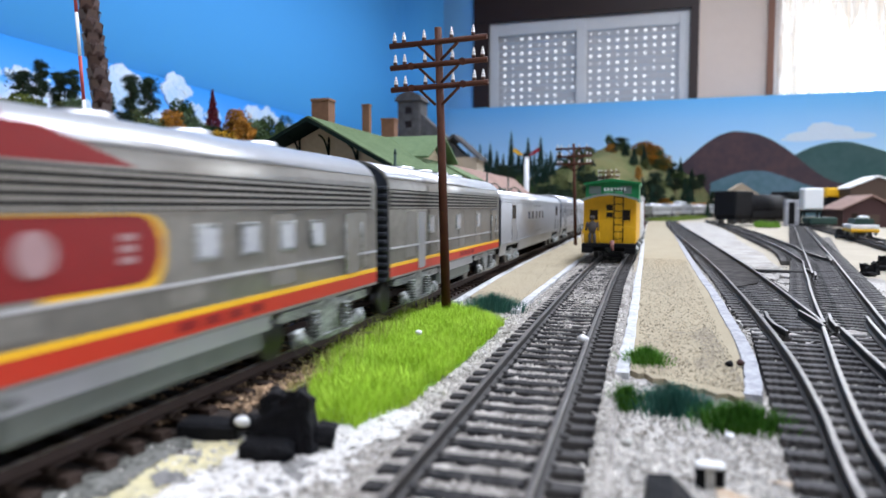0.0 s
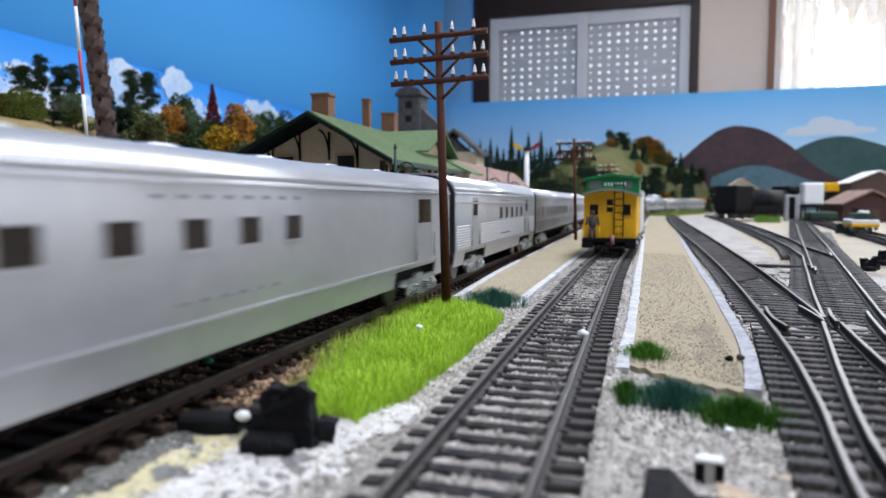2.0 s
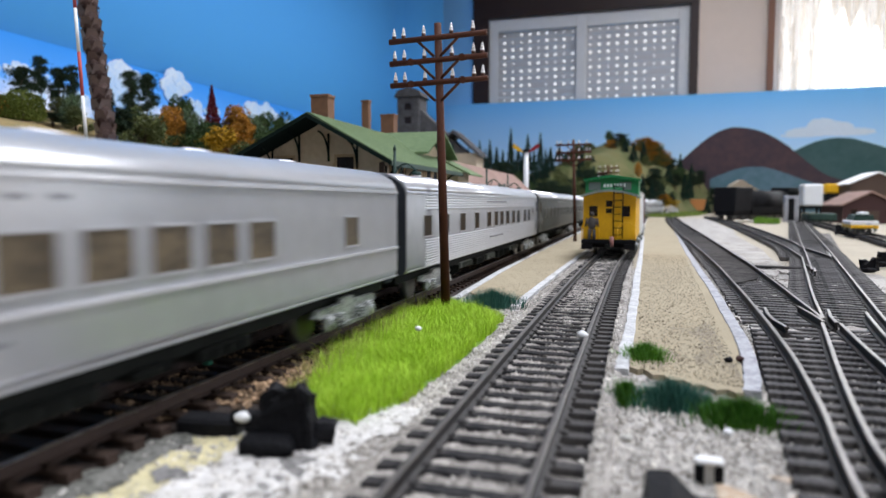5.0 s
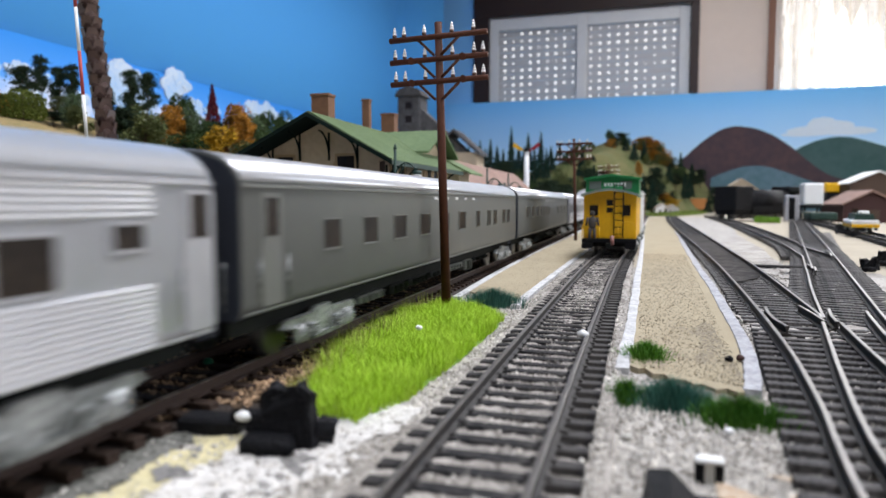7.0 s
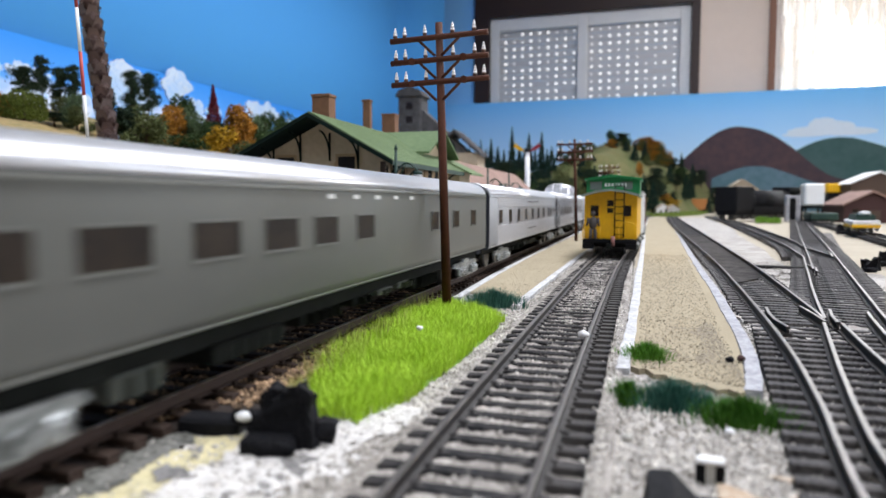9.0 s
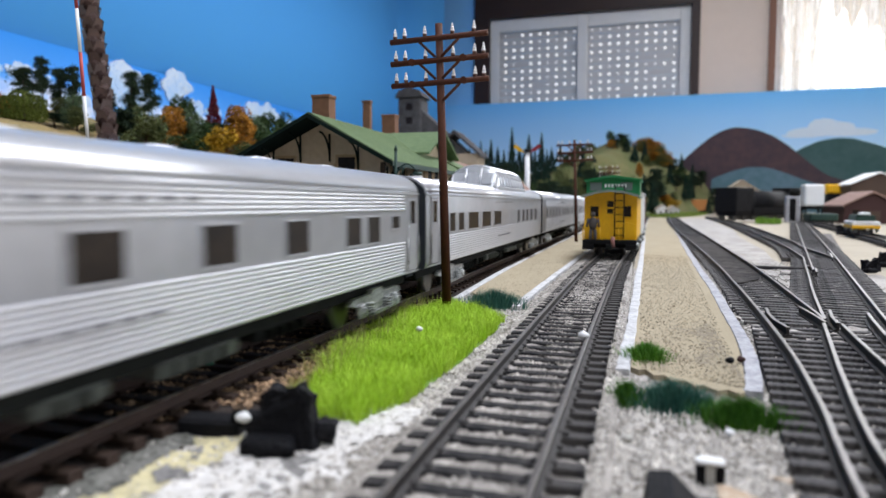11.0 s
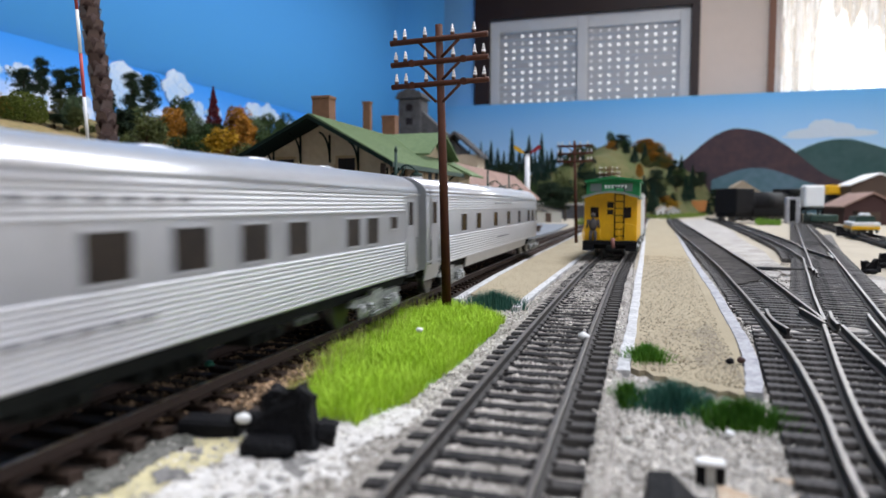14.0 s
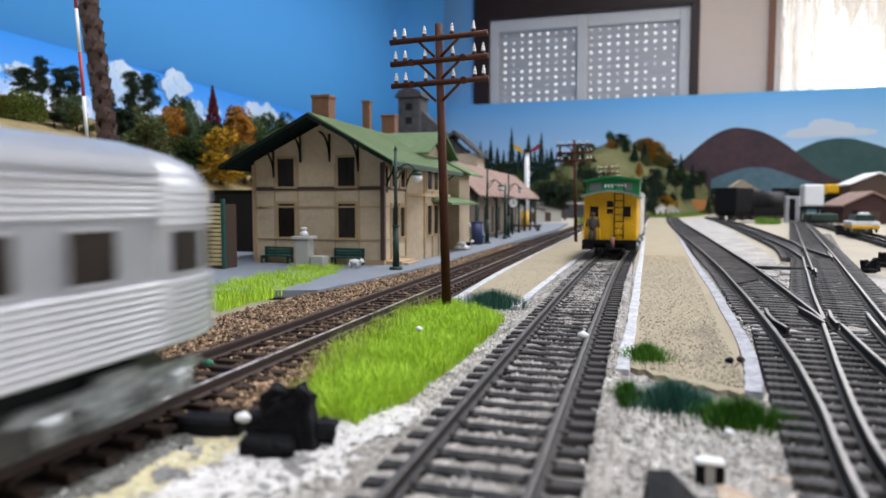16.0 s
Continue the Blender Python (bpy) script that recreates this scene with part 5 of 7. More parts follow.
    for k in range(26):
        for (xa, za), (xb, zb) in ((((-188, 91.2), (-135, 61.8)),) if k else ()):
            q0, q1 = (k - 1) / 25, k / 25
            bm = bmesh.new()
            prism(bm, [(xa + (xb - xa) * q0, za + (zb - za) * q0), (xa + (xb - xa) * q1, za + (zb - za) * q1), (xa + (xb - xa) * q1, za + (zb - za) * q1 + 0.45), (xa + (xb - xa) * q0, za + (zb - za) * q0 + 0.05)], 352.8, 512)
            part("shingle_course", bm, M_roofgreen, s)
    # bargeboard and soffit carry the eaves shade in their colour
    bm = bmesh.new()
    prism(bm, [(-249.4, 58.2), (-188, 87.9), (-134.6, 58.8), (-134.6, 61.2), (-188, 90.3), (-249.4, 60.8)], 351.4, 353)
    part("bargeboard", bm, M_eaveshade, s, "dark green bargeboard")
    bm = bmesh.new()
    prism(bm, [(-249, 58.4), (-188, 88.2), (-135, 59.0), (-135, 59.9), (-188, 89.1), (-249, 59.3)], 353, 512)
    part("soffit", bm, M_eaveshade, s, "dark green soffit boards with painted eaves shade")
    bm = bmesh.new()
    box(bm, -136, -134.4, 352, 512, 58.8, 61.5)
    part("eaves_board", bm, M_darkgreen, s)
    gable_roof(s, -252, -146, 456, 538, 74.5, 93.5, M_roofgreen, along_y=False, label="green cross-wing roof")
    bm = bmesh.new()
    prism(bm, [(464, 0), (530, 0), (530, 74), (497, 90.5), (464, 74)], -236, -158, "x")
    part("cross_wing_wall", bm, M_cream, s)
    bm = bmesh.new()
    prism(bm, [(-165, 76.5), (-129, 59.5), (-129, 61.0), (-165, 78.5)], 514, 556)
    part("rear_roof", bm, M_roofgreen, s, "lower green roof slope")
    bm = bmesh.new()
    prism(bm, [(-163, 0), (-140, 0), (-140, 62.5), (-163, 73)], 518, 552)
    part("rear_wall", bm, M_cream, s)
    for a in (-222, -203, -183, -164):
        zz = 58.4 + (a + 249) * 29.8 / 61 if a < -188 else 88.2 - (a + 188) * 29.2 / 53
        bracket(s, "y", a, min(zz - 1, 80), y0, 13, 15)
    for a in (376, 410, 446, 500):
        bracket(s, "x", a, 60, x1, 11, 14)
    for cx, cy, w, z0, z1 in ((-214, 425, 6.5, 84, 113), (-232, 545, 3.3, 20, 128), (-222, 575, 6.3, 20, 119)):
        bm = bmesh.new()
        box(bm, cx - w, cx + w, cy - w * 0.8, cy + w * 0.8, z0 - 10, z1 - 2)
        box(bm, cx - w - 0.6, cx + w + 0.6, cy - w * 0.8 - 0.6, cy + w * 0.8 + 0.6, z1 - 2, z1, 0.2)
        part("chimney", bm, M_brick, s, "brown brick chimney")
    bm = bmesh.new()
    box(bm, -154, -137, 374, 398, 0, 2.2, 0.2)
    box(bm, -150, -133.5, 376, 396, 0, 1.1, 0.2)
    part("doorstep", bm, M_creamtrim, s, "pale wooden doorstep")


station()


def shed():
    """Goods shed behind the station, with a pink-brown roof on posts."""
    s = thing("goods_shed", 0, 0, 2, "open goods shed with pinkish shingle roof", "shed")
    bm = bmesh.new()
    box(bm, -212, -172, 612, 975, 0, 46)
    part("wall", bm, M_tan, s, "tan wooden wall")
    for a in np.linspace(635, 950, 9):
        bm = bmesh.new()
        box(bm, -172, -171.6, a - 6, a + 6, 3, 34)
        part("shed_door", bm, M_brown_trim, s)
    gable_roof(s, -218, -142, 600, 985, 45.5, 80, M_pinkroof, label="pinkish brown shingle roof")
    for a in np.linspace(606, 976, 9):
        bm = bmesh.new()
        beam(bm, (-147, a, 0), (-147, a, 48), 1.5, n=8)
        beam(bm, (-147, a, 40), (-157, a, 50), 0.8, n=6)
        part("post", bm, M_darkgreen, s, "dark green roof post")
    bm = bmesh.new()
    prism(bm, [(-213, 0), (-171, 0), (-171, 56), (-180, 76), (-213, 47)], 607, 611.5)
    part("end_wall", bm, M_tan, s)


shed()


def lamp_post(x, y, h=68.0):
    l = thing("street_lamp", x, y, 2, "dark green station lamp with white globe", "street lamp", "station lamps")
    bm = bmesh.new()
    beam(bm, (0, 0, 0), (0, 0, 1.5), 4.0, 3.6, 12)
    beam(bm, (0, 0, 1.5), (0, 0, 24), 2.0, 1.5, 12)
    beam(bm, (0, 0, 24), (0, 0, 25.2), 2.2, 2.2, 12)
    beam(bm, (0, 0, 25.2), (0, 0, h), 1.25, 0.8, 10)
    beam(bm, (0, 0, h - 1), (0, 0, h + 2), 1.2, 0.3, 8)
    part("post", bm, M_darkgreen, l)
    bm = bmesh.new()
    prev = (0, 0, h - 14)
    for k in np.linspace(0, 1, 9)[1:]:
        p = (13 * k, 0, h - 14 + 5.5 * math.sin(k * math.pi) * (1 - 0.2 * k) + 1.0 * k)
        beam(bm, prev, p, 0.55, n=6)
        prev = p
    beam(bm, (0, 0, h - 18), (6, 0, h - 9.5), 0.4, n=5)
    part("arm", bm, M_darkgreen, l)
    bm = bmesh.new()
    beam(bm, (13, 0, h - 13.2), (13, 0, h - 15), 2.3, 2.8, 12)
    part("cap", bm, M_darkgreen, l)
    bm = bmesh.new()
    ball(bm, (13, 0, h - 16.4), 2.7)
    part("globe", bm, M_white, l, "white glass globe")
    return l


lamp = lamp_post(-131.5, 349)
copy_thing(lamp, place(-136, 604, 2))
copy_thing(lamp, place(-139, 724, 2))


def bench(x, y):
    b = thing("bench", x, y, 2, "dark green slatted platform bench", "bench", "station benches")
    for i, z in enumerate((5.2, 6.9, 8.6)):
        bm = bmesh.new()
        box(bm, -10.2, 10.2, 2.4, 3.1, z, z + 1.5, 0.15)
        part("back_slat", bm, M_bench, b)
    for i in range(3):
        bm = bmesh.new()
        box(bm, -10.2, 10.2, -3.4 + i * 1.9, -1.8 + i * 1.9, 4.2, 4.8, 0.15)
        part("seat_slat", bm, M_bench, b)
    for x2 in (-9.2, 9.2):
        bm = bmesh.new()
        box(bm, x2 - 0.6, x2 + 0.6, -3.2, 3.2, 3.0, 4.2)
        box(bm, x2 - 0.6, x2 + 0.6, -3.2, -2.2, 0, 3.0)
        box(bm, x2 - 0.6, x2 + 0.6, 2.2, 3.2, 0, 10)
        part("side", bm, M_darkgreen, b)
    return b


b1 = bench(-218, 366)
copy_thing(b1, place(-169.5, 366, 2))


def fountain():
    f = thing("stone_fountain", -191, 352, 2, "pale stone drinking fountain with a basin", "fountain")
    bm = bmesh.new()
    box(bm, -4.5, 4.5, -3.5, 3.5, 0, 16, 0.4)
    part("pillar", bm, M_stonegrey, f)
    bm = bmesh.new()
    box(bm, -6.3, 6.3, -4.6, 4.6, 16, 18, 0.4)
    part("capital", bm, M_stonegrey, f)
    bm = bmesh.new()
    ball(bm, (0, 0, 19.3), 2.6, sz=0.75)
    ball(bm, (0, 0, 21.5), 1.4)
    ball(bm, (0, 0, 22.6), 2.1, sz=0.35)
    part("ornament", bm, M_white, f)
    bm = bmesh.new()
    box(bm, 6, 14, -4, 4, 0, 6.5, 0.5)
    part("basin", bm, M_stonegrey, f)


fountain()


def animal(x, y, rz, label):
    d = thing("dog", x, y, 2, label, "dog", rz=rz)
    bm = bmesh.new()
    ball(bm, (0, 0, 3.6), 2.0, sx=2.0, sz=0.9)
    part("body", bm, M_white, d)
    bm = bmesh.new()
    ball(bm, (4.6, 0, 4.4), 1.4, sx=1.2)
    ball(bm, (6.0, 0, 4.0), 0.7, sx=1.3)
    part("head", bm, M_white, d)
    for px, py in ((-2.8, -1), (-2.8, 1), (2.6, -1), (2.6, 1)):
        bm = bmesh.new()
        beam(bm, (px, py, 0), (px, py, 3.2), 0.5, 0.7, 6)
        part("leg", bm, M_white, d)
    return d


animal(-157, 349, -10, "small white grazing dog on the paving")


def pump():
    p = thing("water_pump", -146, 548, 2, "white hand water pump on a plinth", "water pump")
    bm = bmesh.new()
    box(bm, -6, 6, -6, 6, 0, 3, 0.4)
    part("plinth", bm, M_stonegrey, p)
    bm = bmesh.new()
    beam(bm, (0, 0, 3), (0, 0, 20), 2.6, 2.0, 12)
    beam(bm, (0, 0, 20), (0, 0, 27), 3.0, 2.6, 12)
    ball(bm, (0, 0, 29), 2.6)
    part("barrel", bm, M_white, p)
    bm = bmesh.new()
    beam(bm, (1, 0, 22), (7, 0, 20), 0.9, 0.8)
    beam(bm, (7, 0, 20), (7.4, 0, 17.5), 0.8, 0.8)
    part("spout", bm, M_white, p)


pump()


def clock():
    c = thing("station_clock", -136, 690, 2, "round white clock on a dark post", "clock")
    bm = bmesh.new()
    beam(bm, (0, 0, 0), (0, 0, 58), 1.6, 1.1, 10)
    beam(bm, (0, 0, 0), (0, 0, 3), 3, 2.2, 10)
    part("post", bm, M_darkgreen, c)
    bm = bmesh.new()
    beam(bm, (9, -1.5, 38), (9, 1.5, 38), 5.6, 5.6, 20)
    part("case", bm, M_darkgreen, c)
    bm = bmesh.new()
    beam(bm, (9, -1.9, 38), (9, -1.5, 38), 4.6, 4.6, 20)
    part("dial", bm, M_white, c, "white clock face")
    bm = bmesh.new()
    box(bm, 8.7, 9.3, -2.2, -1.9, 38, 41.5)
    box(bm, 9, 11.6, -2.2, -1.9, 37.7, 38.3)
    part("pointer", bm, M_black, c)
    bm = bmesh.new()
    beam(bm, (0, 0, 46), (9, 0, 44), 0.6)
    part("bracket", bm, M_darkgreen, c)


clock()


def platform_clutter():
    b = thing("blue_barrel", -141, 585, 2, "dark blue barrel under the shed roof", "barrel")
    bm = bmesh.new()
    beam(bm, (0, 0, 0), (0, 0, 20), 5.4, 5.4, 16)
    part("body", bm, mat("blue_paint", (0.03, 0.045, 0.12), 0.5), b)
    bm = bmesh.new()
    beam(bm, (0, 0, 20), (0, 0, 21), 5.7, 5.5, 16)
    part("lid", bm, mat("blue_lid", (0.04, 0.05, 0.13), 0.5), b)
    t = thing("luggage_cart", -150, 640, 2, "small blue luggage cart with parcels", "cart")
    bm = bmesh.new()
    box(bm, -5, 5, -8, 8, 4, 5.5, 0.3)
    part("deck", bm, mat("cart_blue", (0.05, 0.14, 0.22), 0.5), t)
    for x in (-5.4, 5.4):
        for y in (-5, 5):
            bm = bmesh.new()
            beam(bm, (x - 0.5, y, 2.2), (x + 0.5, y, 2.2), 2.2, 2.2, 14)
            part("wheel", bm, M_black, t)
    bm = bmesh.new()
    box(bm, -4, 2, -4, 4, 5.5, 12, 0.4)
    part("parcel", bm, M_stonegrey, t)
    y = thing("yellow_crate", -152, 572, 2, "yellow crate beside the shed wall", "crate")
    bm = bmesh.new()
    box(bm, -5, 5, -5, 5, 0, 12, 0.5)
    part("body", bm, M_yellow, y)
    for z in (3.5, 8):
        bm = bmesh.new()
        box(bm, -5.3, 5.3, -5.3, 5.3, z, z + 0.7)
        part("band", bm, M_creamtrim, y)
    w = thing("white_parcel_pile", -137, 505, 2, "pile of pale sacks on the paving", "sacks")
    for k, (x, yy, z) in enumerate(((0, 0, 2), (5, 2, 2), (2, 1, 5))):
        bm = bmesh.new()
        ball(bm, (x, yy, z), 2.6, sx=1.5, sz=0.8)
        part("sack", bm, M_white, w)
    d = thing("black_dog", -133, 520, 2, "small black and white dog on the paving", "dog")
    bm = bmesh.new()
    ball(bm, (0, 0, 4), 2, sx=1.6)
    part("body", bm, M_black, d)
    bm = bmesh.new()
    ball(bm, (3.4, 0, 6.4), 1.5)
    part("head", bm, M_white, d)
    for px, py in ((-1.8, -0.9), (-1.8, 0.9), (1.8, -0.9), (1.8, 0.9)):
        bm = bmesh.new()
        beam(bm, (px, py, 0), (px, py, 3.4), 0.5, 0.7, 6)
        part("leg", bm, M_white, d)


platform_clutter()


def slatted_hut():
    h = thing("slatted_hut", -240, 330, 2, "yellow slatted hut with green corner posts", "hut")
    for k in range(15):
        bm = bmesh.new()
        box(bm, -22, 14, -8, -7, 2 + k * 2.4, 3.7 + k * 2.4, 0.2)
        part("slat", bm, mat("slat_yellow", (0.62, 0.50, 0.24), 0.7), h) if k == 0 else twin("slat", h.children[0].data, h, (0, 0, k * 2.4))
        if k:
            bm.free()
    bm = bmesh.new()
    box(bm, -22, 13.4, -7, 6, 0, 37)
    part("body", bm, M_brown_trim, h)
    for x in (-22, 14):
        bm = bmesh.new()
        box(bm, x - 1, x + 1, -8.6, -6.6, 0, 40, 0.2)
        part("corner_post", bm, M_bench, h)


slatted_hut()


def semaphore():
    s = thing("railway_signal", -172, 1050, 2, "white signal mast with yellow and red arms", "signal")
    bm = bmesh.new()
    beam(bm, (0, 0, 0), (0, 0, 118), 4.6, 3.8, 12)
    part("mast", bm, M_white, s)
    bm = bmesh.new()
    box(bm, -5, 5, -5, 5, 0, 4, 0.5)
    part("foot", bm, M_grey, s)
    bm = bmesh.new()
    beam(bm, (0, 0, 118), (0, 0, 124), 6, 3, 12)
    part("cap", bm, M_black, s)
    for k, m in ((-1, M_yellow), (1, mat("signal_red", (0.3, 0.02, 0.03), 0.5))):
        bm = bmesh.new()
        prism(bm, [(k * 4, 118), (k * 14, 121), (k * 22, 127), (k * 19, 132), (k * 7, 123)], -4, -3)
        part("arm", bm, m, s, "angled signal arm")


semaphore()


def grain_tower():
    g = thing("concrete_tower", -520, 1500, -4, "grey concrete coaling tower on the hillside", "tower")
    bm = bmesh.new()
    box(bm, -28, 28, -30, 30, 0, 292, 3)
    part("shaft", bm, M_grey, g)
    bm = bmesh.new()
    prism(bm, [(-34, 292), (34, 292), (26, 306), (0, 316), (-26, 306)], -34, 34)
    part("cap", bm, M_grey, g)
    bm = bmesh.new()
    prism(bm, [(28, 262), (150, 150), (150, 120), (28, 200)], -22, 22)
    part("chute", bm, M_grey, g, "sloping grey chute")
    for z in (230, 262):
        bm = bmesh.new()
        box(bm, -8, 8, -30.8, -30, z, z + 16)
        part("window", bm, M_pane, g)
    bm = bmesh.new()
    box(bm, 60, 165, -30, 40, 0, 158)
    part("annexe", bm, M_tan, g, "tan annexe wall")
    bm = bmesh.new()
    prism(bm, [(52, 156), (110, 205), (172, 150), (172, 158), (110, 212), (52, 162)], -36, 46)
    part("annexe_roof", bm, M_grey, g)


grain_tower()

HUTS = ((-232, 1480, "low grey lean-to hut beyond the goods shed"), (-205, 1560, "weathered grey hut beside the main line"))
for hx, hy, text in HUTS:
    hut = thing("lineside_hut", hx, hy, -2, text, "hut", rz=10)
    bm = bmesh.new()
    prism(bm, [(-30, 0), (30, 0), (30, 26), (-30, 40)], -24, 24)
    part("wall", bm, M_stonegrey, hut)
    bm = bmesh.new()
    prism(bm, [(-33, 40.2), (34, 24.8), (34, 27.6), (-33, 43)], -28, 28)
    part("roof", bm, M_grey, hut, "dark slate roof")
    bm = bmesh.new()
    box(bm, -8, 6, -24.8, -24, 0, 22)
    part("door", bm, M_brown_trim, hut)
drum = thing("yellow_drum", -168, 1010, 2, "small yellow drum on the station paving", "drum")
bm = bmesh.new()
beam(bm, (0, 0, 0), (0, 0, 26), 6.5, 6.2, 14)
part("body", bm, M_yellow, drum)
bm = bmesh.new()
beam(bm, (0, 0, 26), (0, 0, 27), 6.9, 6.7, 14)
part("lid", bm, M_yellow, drum)
stand = thing("loading_bench", -150, 905, 2, "low dark wooden loading bench", "bench")
bm = bmesh.new()
box(bm, -22, 22, -8, 8, 6, 8.4, 0.4)
part("deck", bm, M_brown_trim, stand)
for lx in (-18, 18):
    for ly in (-6, 6):
        bm = bmesh.new()
        box(bm, lx - 1.4, lx + 1.4, ly - 1.4, ly + 1.4, 0, 6)
        part("leg", bm, M_brown_trim, stand)

# ---- telegraph poles ----
def telegraph_pole(x, y, lean, label):
    p = thing("telegraph_pole", x, y, -0.4, label, "telegraph pole", "line of telegraph poles")
    top = (-lean, 0, 103.4)
    bm = bmesh.new()
    beam(bm, (0, 0, -2), top, 1.75, 1.3, 14)
    part("post", bm, M_polewood, p)
    for k, z in enumerate((98.2, 90.4, 82.6)):
        cx = -lean * z / 103
        a = part("crossarm", bm_arm(cx, z), M_polewood, p)
        for s in (-1, 1):
            bm = bmesh.new()
            beam(bm, (cx + s * 7.5, -1.2, z - 0.6), (cx + s * 1.2, -1.2, z - 6.5), 0.55, n=6)
            part("brace", bm, M_polewood, a)
        for dx in ((-16.2, -12.6, -5.0, 5.2, 13.0, 16.2) if k else (-16.2, -12.6, -5.0, 5.2, 13.0)):
            zz = z + 0.9 + dx * 0.03
            bm = bmesh.new()
            beam(bm, (cx + dx, -1.2, zz), (cx + dx, -1.2, zz + 0.9), 0.72, 0.8, 10)
            i = part("pin", bm, M_insbase, a)
            bm = bmesh.new()
            for z0, z1, r0, r1 in ((0.7, 1.5, 0.78, 0.72), (1.5, 2.6, 0.72, 0.5), (2.6, 3.4, 0.5, 0.34), (3.4, 3.8, 0.34, 0.12)):
                beam(bm, (cx + dx, -1.2, zz + z0), (cx + dx, -1.2, zz + z1), r0, r1, 10)
            part("insulator", bm, M_insul, i, "white glass insulator")
    return p


def bm_arm(cx, z):
    bm = bmesh.new()
    beam(bm, (cx - 18, -1.2, z - 0.55), (cx + 18, -1.2, z + 0.55), 1.0, 1.0, 10)
    for s in (-10, 9):
        if z < 97:
            beam(bm, (cx + s, -2.3, z + s * 0.03), (cx + s, -1.0, z + s * 0.03), 1.25, 1.25, 12)
    return bm


tp = telegraph_pole(-66.2, 228, 3.2, "reddish brown telegraph pole with white insulators")
copy_thing(tp, place(-60.5, 681, 0.2, 8))
copy_thing(tp, place(-46, 1150, 0.2, 4))


# ---- caboose and the wagons coupled to it ----
def caboose():
    c = thing("caboose", -18.4, 448, 4.2, "yellow caboose with green cupola and roof ladder", "caboose", rz=-1.5)
    c.scale = (1, 1, 1.09)
    w, h = 17.2, 36.5
    bm = bmesh.new()
    prism(bm, [(-w, 10), (w, 10), (w, h), (w * 0.5, h + 2.2), (0, h + 3), (-w * 0.5, h + 2.2), (-w, h)], 8, 108)
    body = part("body", bm, M_caby, c, "yellow wooden body")
    bm = bmesh.new()
    prism(bm, [(-w - 1.2, h - 0.6), (-w * 0.5, h + 2), (0, h + 2.9), (w * 0.5, h + 2), (w + 1.2, h - 0.6), (w + 1.2, h + 0.8), (w * 0.5, h + 3.3), (0, h + 4.2), (-w * 0.5, h + 3.3), (-w - 1.2, h + 0.8)], 0, 112)
    part("roof", bm, mat("caboose_roof", (0.2, 0.24, 0.2), 0.7), c, "pale weathered roof edge")
    # cupola
    bm = bmesh.new()
    prism(bm, [(-17.4, h - 1), (18.2, h - 1), (18.2, h + 10.5), (0, h + 12.5), (-17.4, h + 10.5)], 22, 66)
    cup = part("cupola", bm, M_cabg, c, "green cupola")
    bm = bmesh.new()
    prism(bm, [(-18.6, h + 9.8), (0, h + 12.2), (19.4, h + 9.8), (19.4, h + 11), (0, h + 13.6), (-18.6, h + 11)], 19, 69)
    part("cupola_roof", bm, M_cabg, cup)
    for x in (-11, 9.5):
        bm = bmesh.new()
        box(bm, x - 4, x + 4, 21.5, 22.1, h + 4, h + 9)
        part("cupola_window", bm, mat("cupola_pane", (0.16, 0.2, 0.18), 0.15), cup)
    bm = bmesh.new()
    for i in range(7):
        box(bm, -5 + i * 2.2, -3.6 + i * 2.2, 21.2, 21.9, h + 6, h + 8)
    part("lettering", bm, M_white, cup, "white bars of lettering")
    bm = bmesh.new()
    box(bm, -4.5, 8, 14, 21.9, h + 3, h + 5.5, 0.3)
    part("roof_walk", bm, M_cabg, c)
    # end wall: windows, door panes
    for x0, x1, z0, z1 in ((-13.2, -7.6, 24, 30.5), (8.2, 13.4, 24, 30.5), (-2.2, 2.0, 30, 33.8), (-2.2, 2.0, 26.0, 29.0)):
        bm = bmesh.new()
        box(bm, x0, x1, 7.6, 8.1, z0, z1)
        p = part("window", bm, M_pane, body)
        bm = bmesh.new()
        for a, b, cc, d in ((x0 - .5, x1 + .5, z1, z1 + .5), (x0 - .5, x1 + .5, z0 - .5, z0), (x0 - .5, x0, z0, z1), (x1, x1 + .5, z0, z1)):
            box(bm, a, b, 7.3, 8.1, cc, d)
        part("window_frame", bm, M_caby, p)
    # ladder
    lad = new("ladder")
    lad.parent = c
    for x in (3.2, 9.0):
        bm = bmesh.new()
        beam(bm, (x, 1.5, 11), (x, 1.5, h + 7), 0.4, n=6)
        part("ladder_rail", bm, M_black, lad)
    for z in np.arange(13, h + 6, 4.2):
        bm = bmesh.new()
        beam(bm, (3.2, 1.5, z), (9.0, 1.5, z), 0.3, n=6)
        part("rung", bm, M_black, lad)
    # platform end and railing
    bm = bmesh.new()
    box(bm, -w - 0.3, w + 0.3, 0, 8, 7.5, 10, 0.3)
    box(bm, -w - 0.3, -w + 7, 0, 4, 4.0, 7.5, 0.4)
    box(bm, w - 7, w + 0.3, 0, 4, 4.0, 7.5, 0.4)
    part("end_platform", bm, M_black, c, "black end platform with steps")
    for x0, x1 in ((-w, -6), (6, w)):
        bm = bmesh.new()
        prev = None
        for k in np.linspace(0, math.pi, 9):
            p = ((x0 + x1) / 2 + (x1 - x0) / 2 * math.cos(k), 1.0, 17 + 3.5 * math.sin(k))
            if prev:
                beam(bm, prev, p, 0.35, n=6)
            prev = p
        beam(bm, (x0, 1, 10), (x0, 1, 17), 0.35, n=6)
        beam(bm, (x1, 1, 10), (x1, 1, 17), 0.35, n=6)
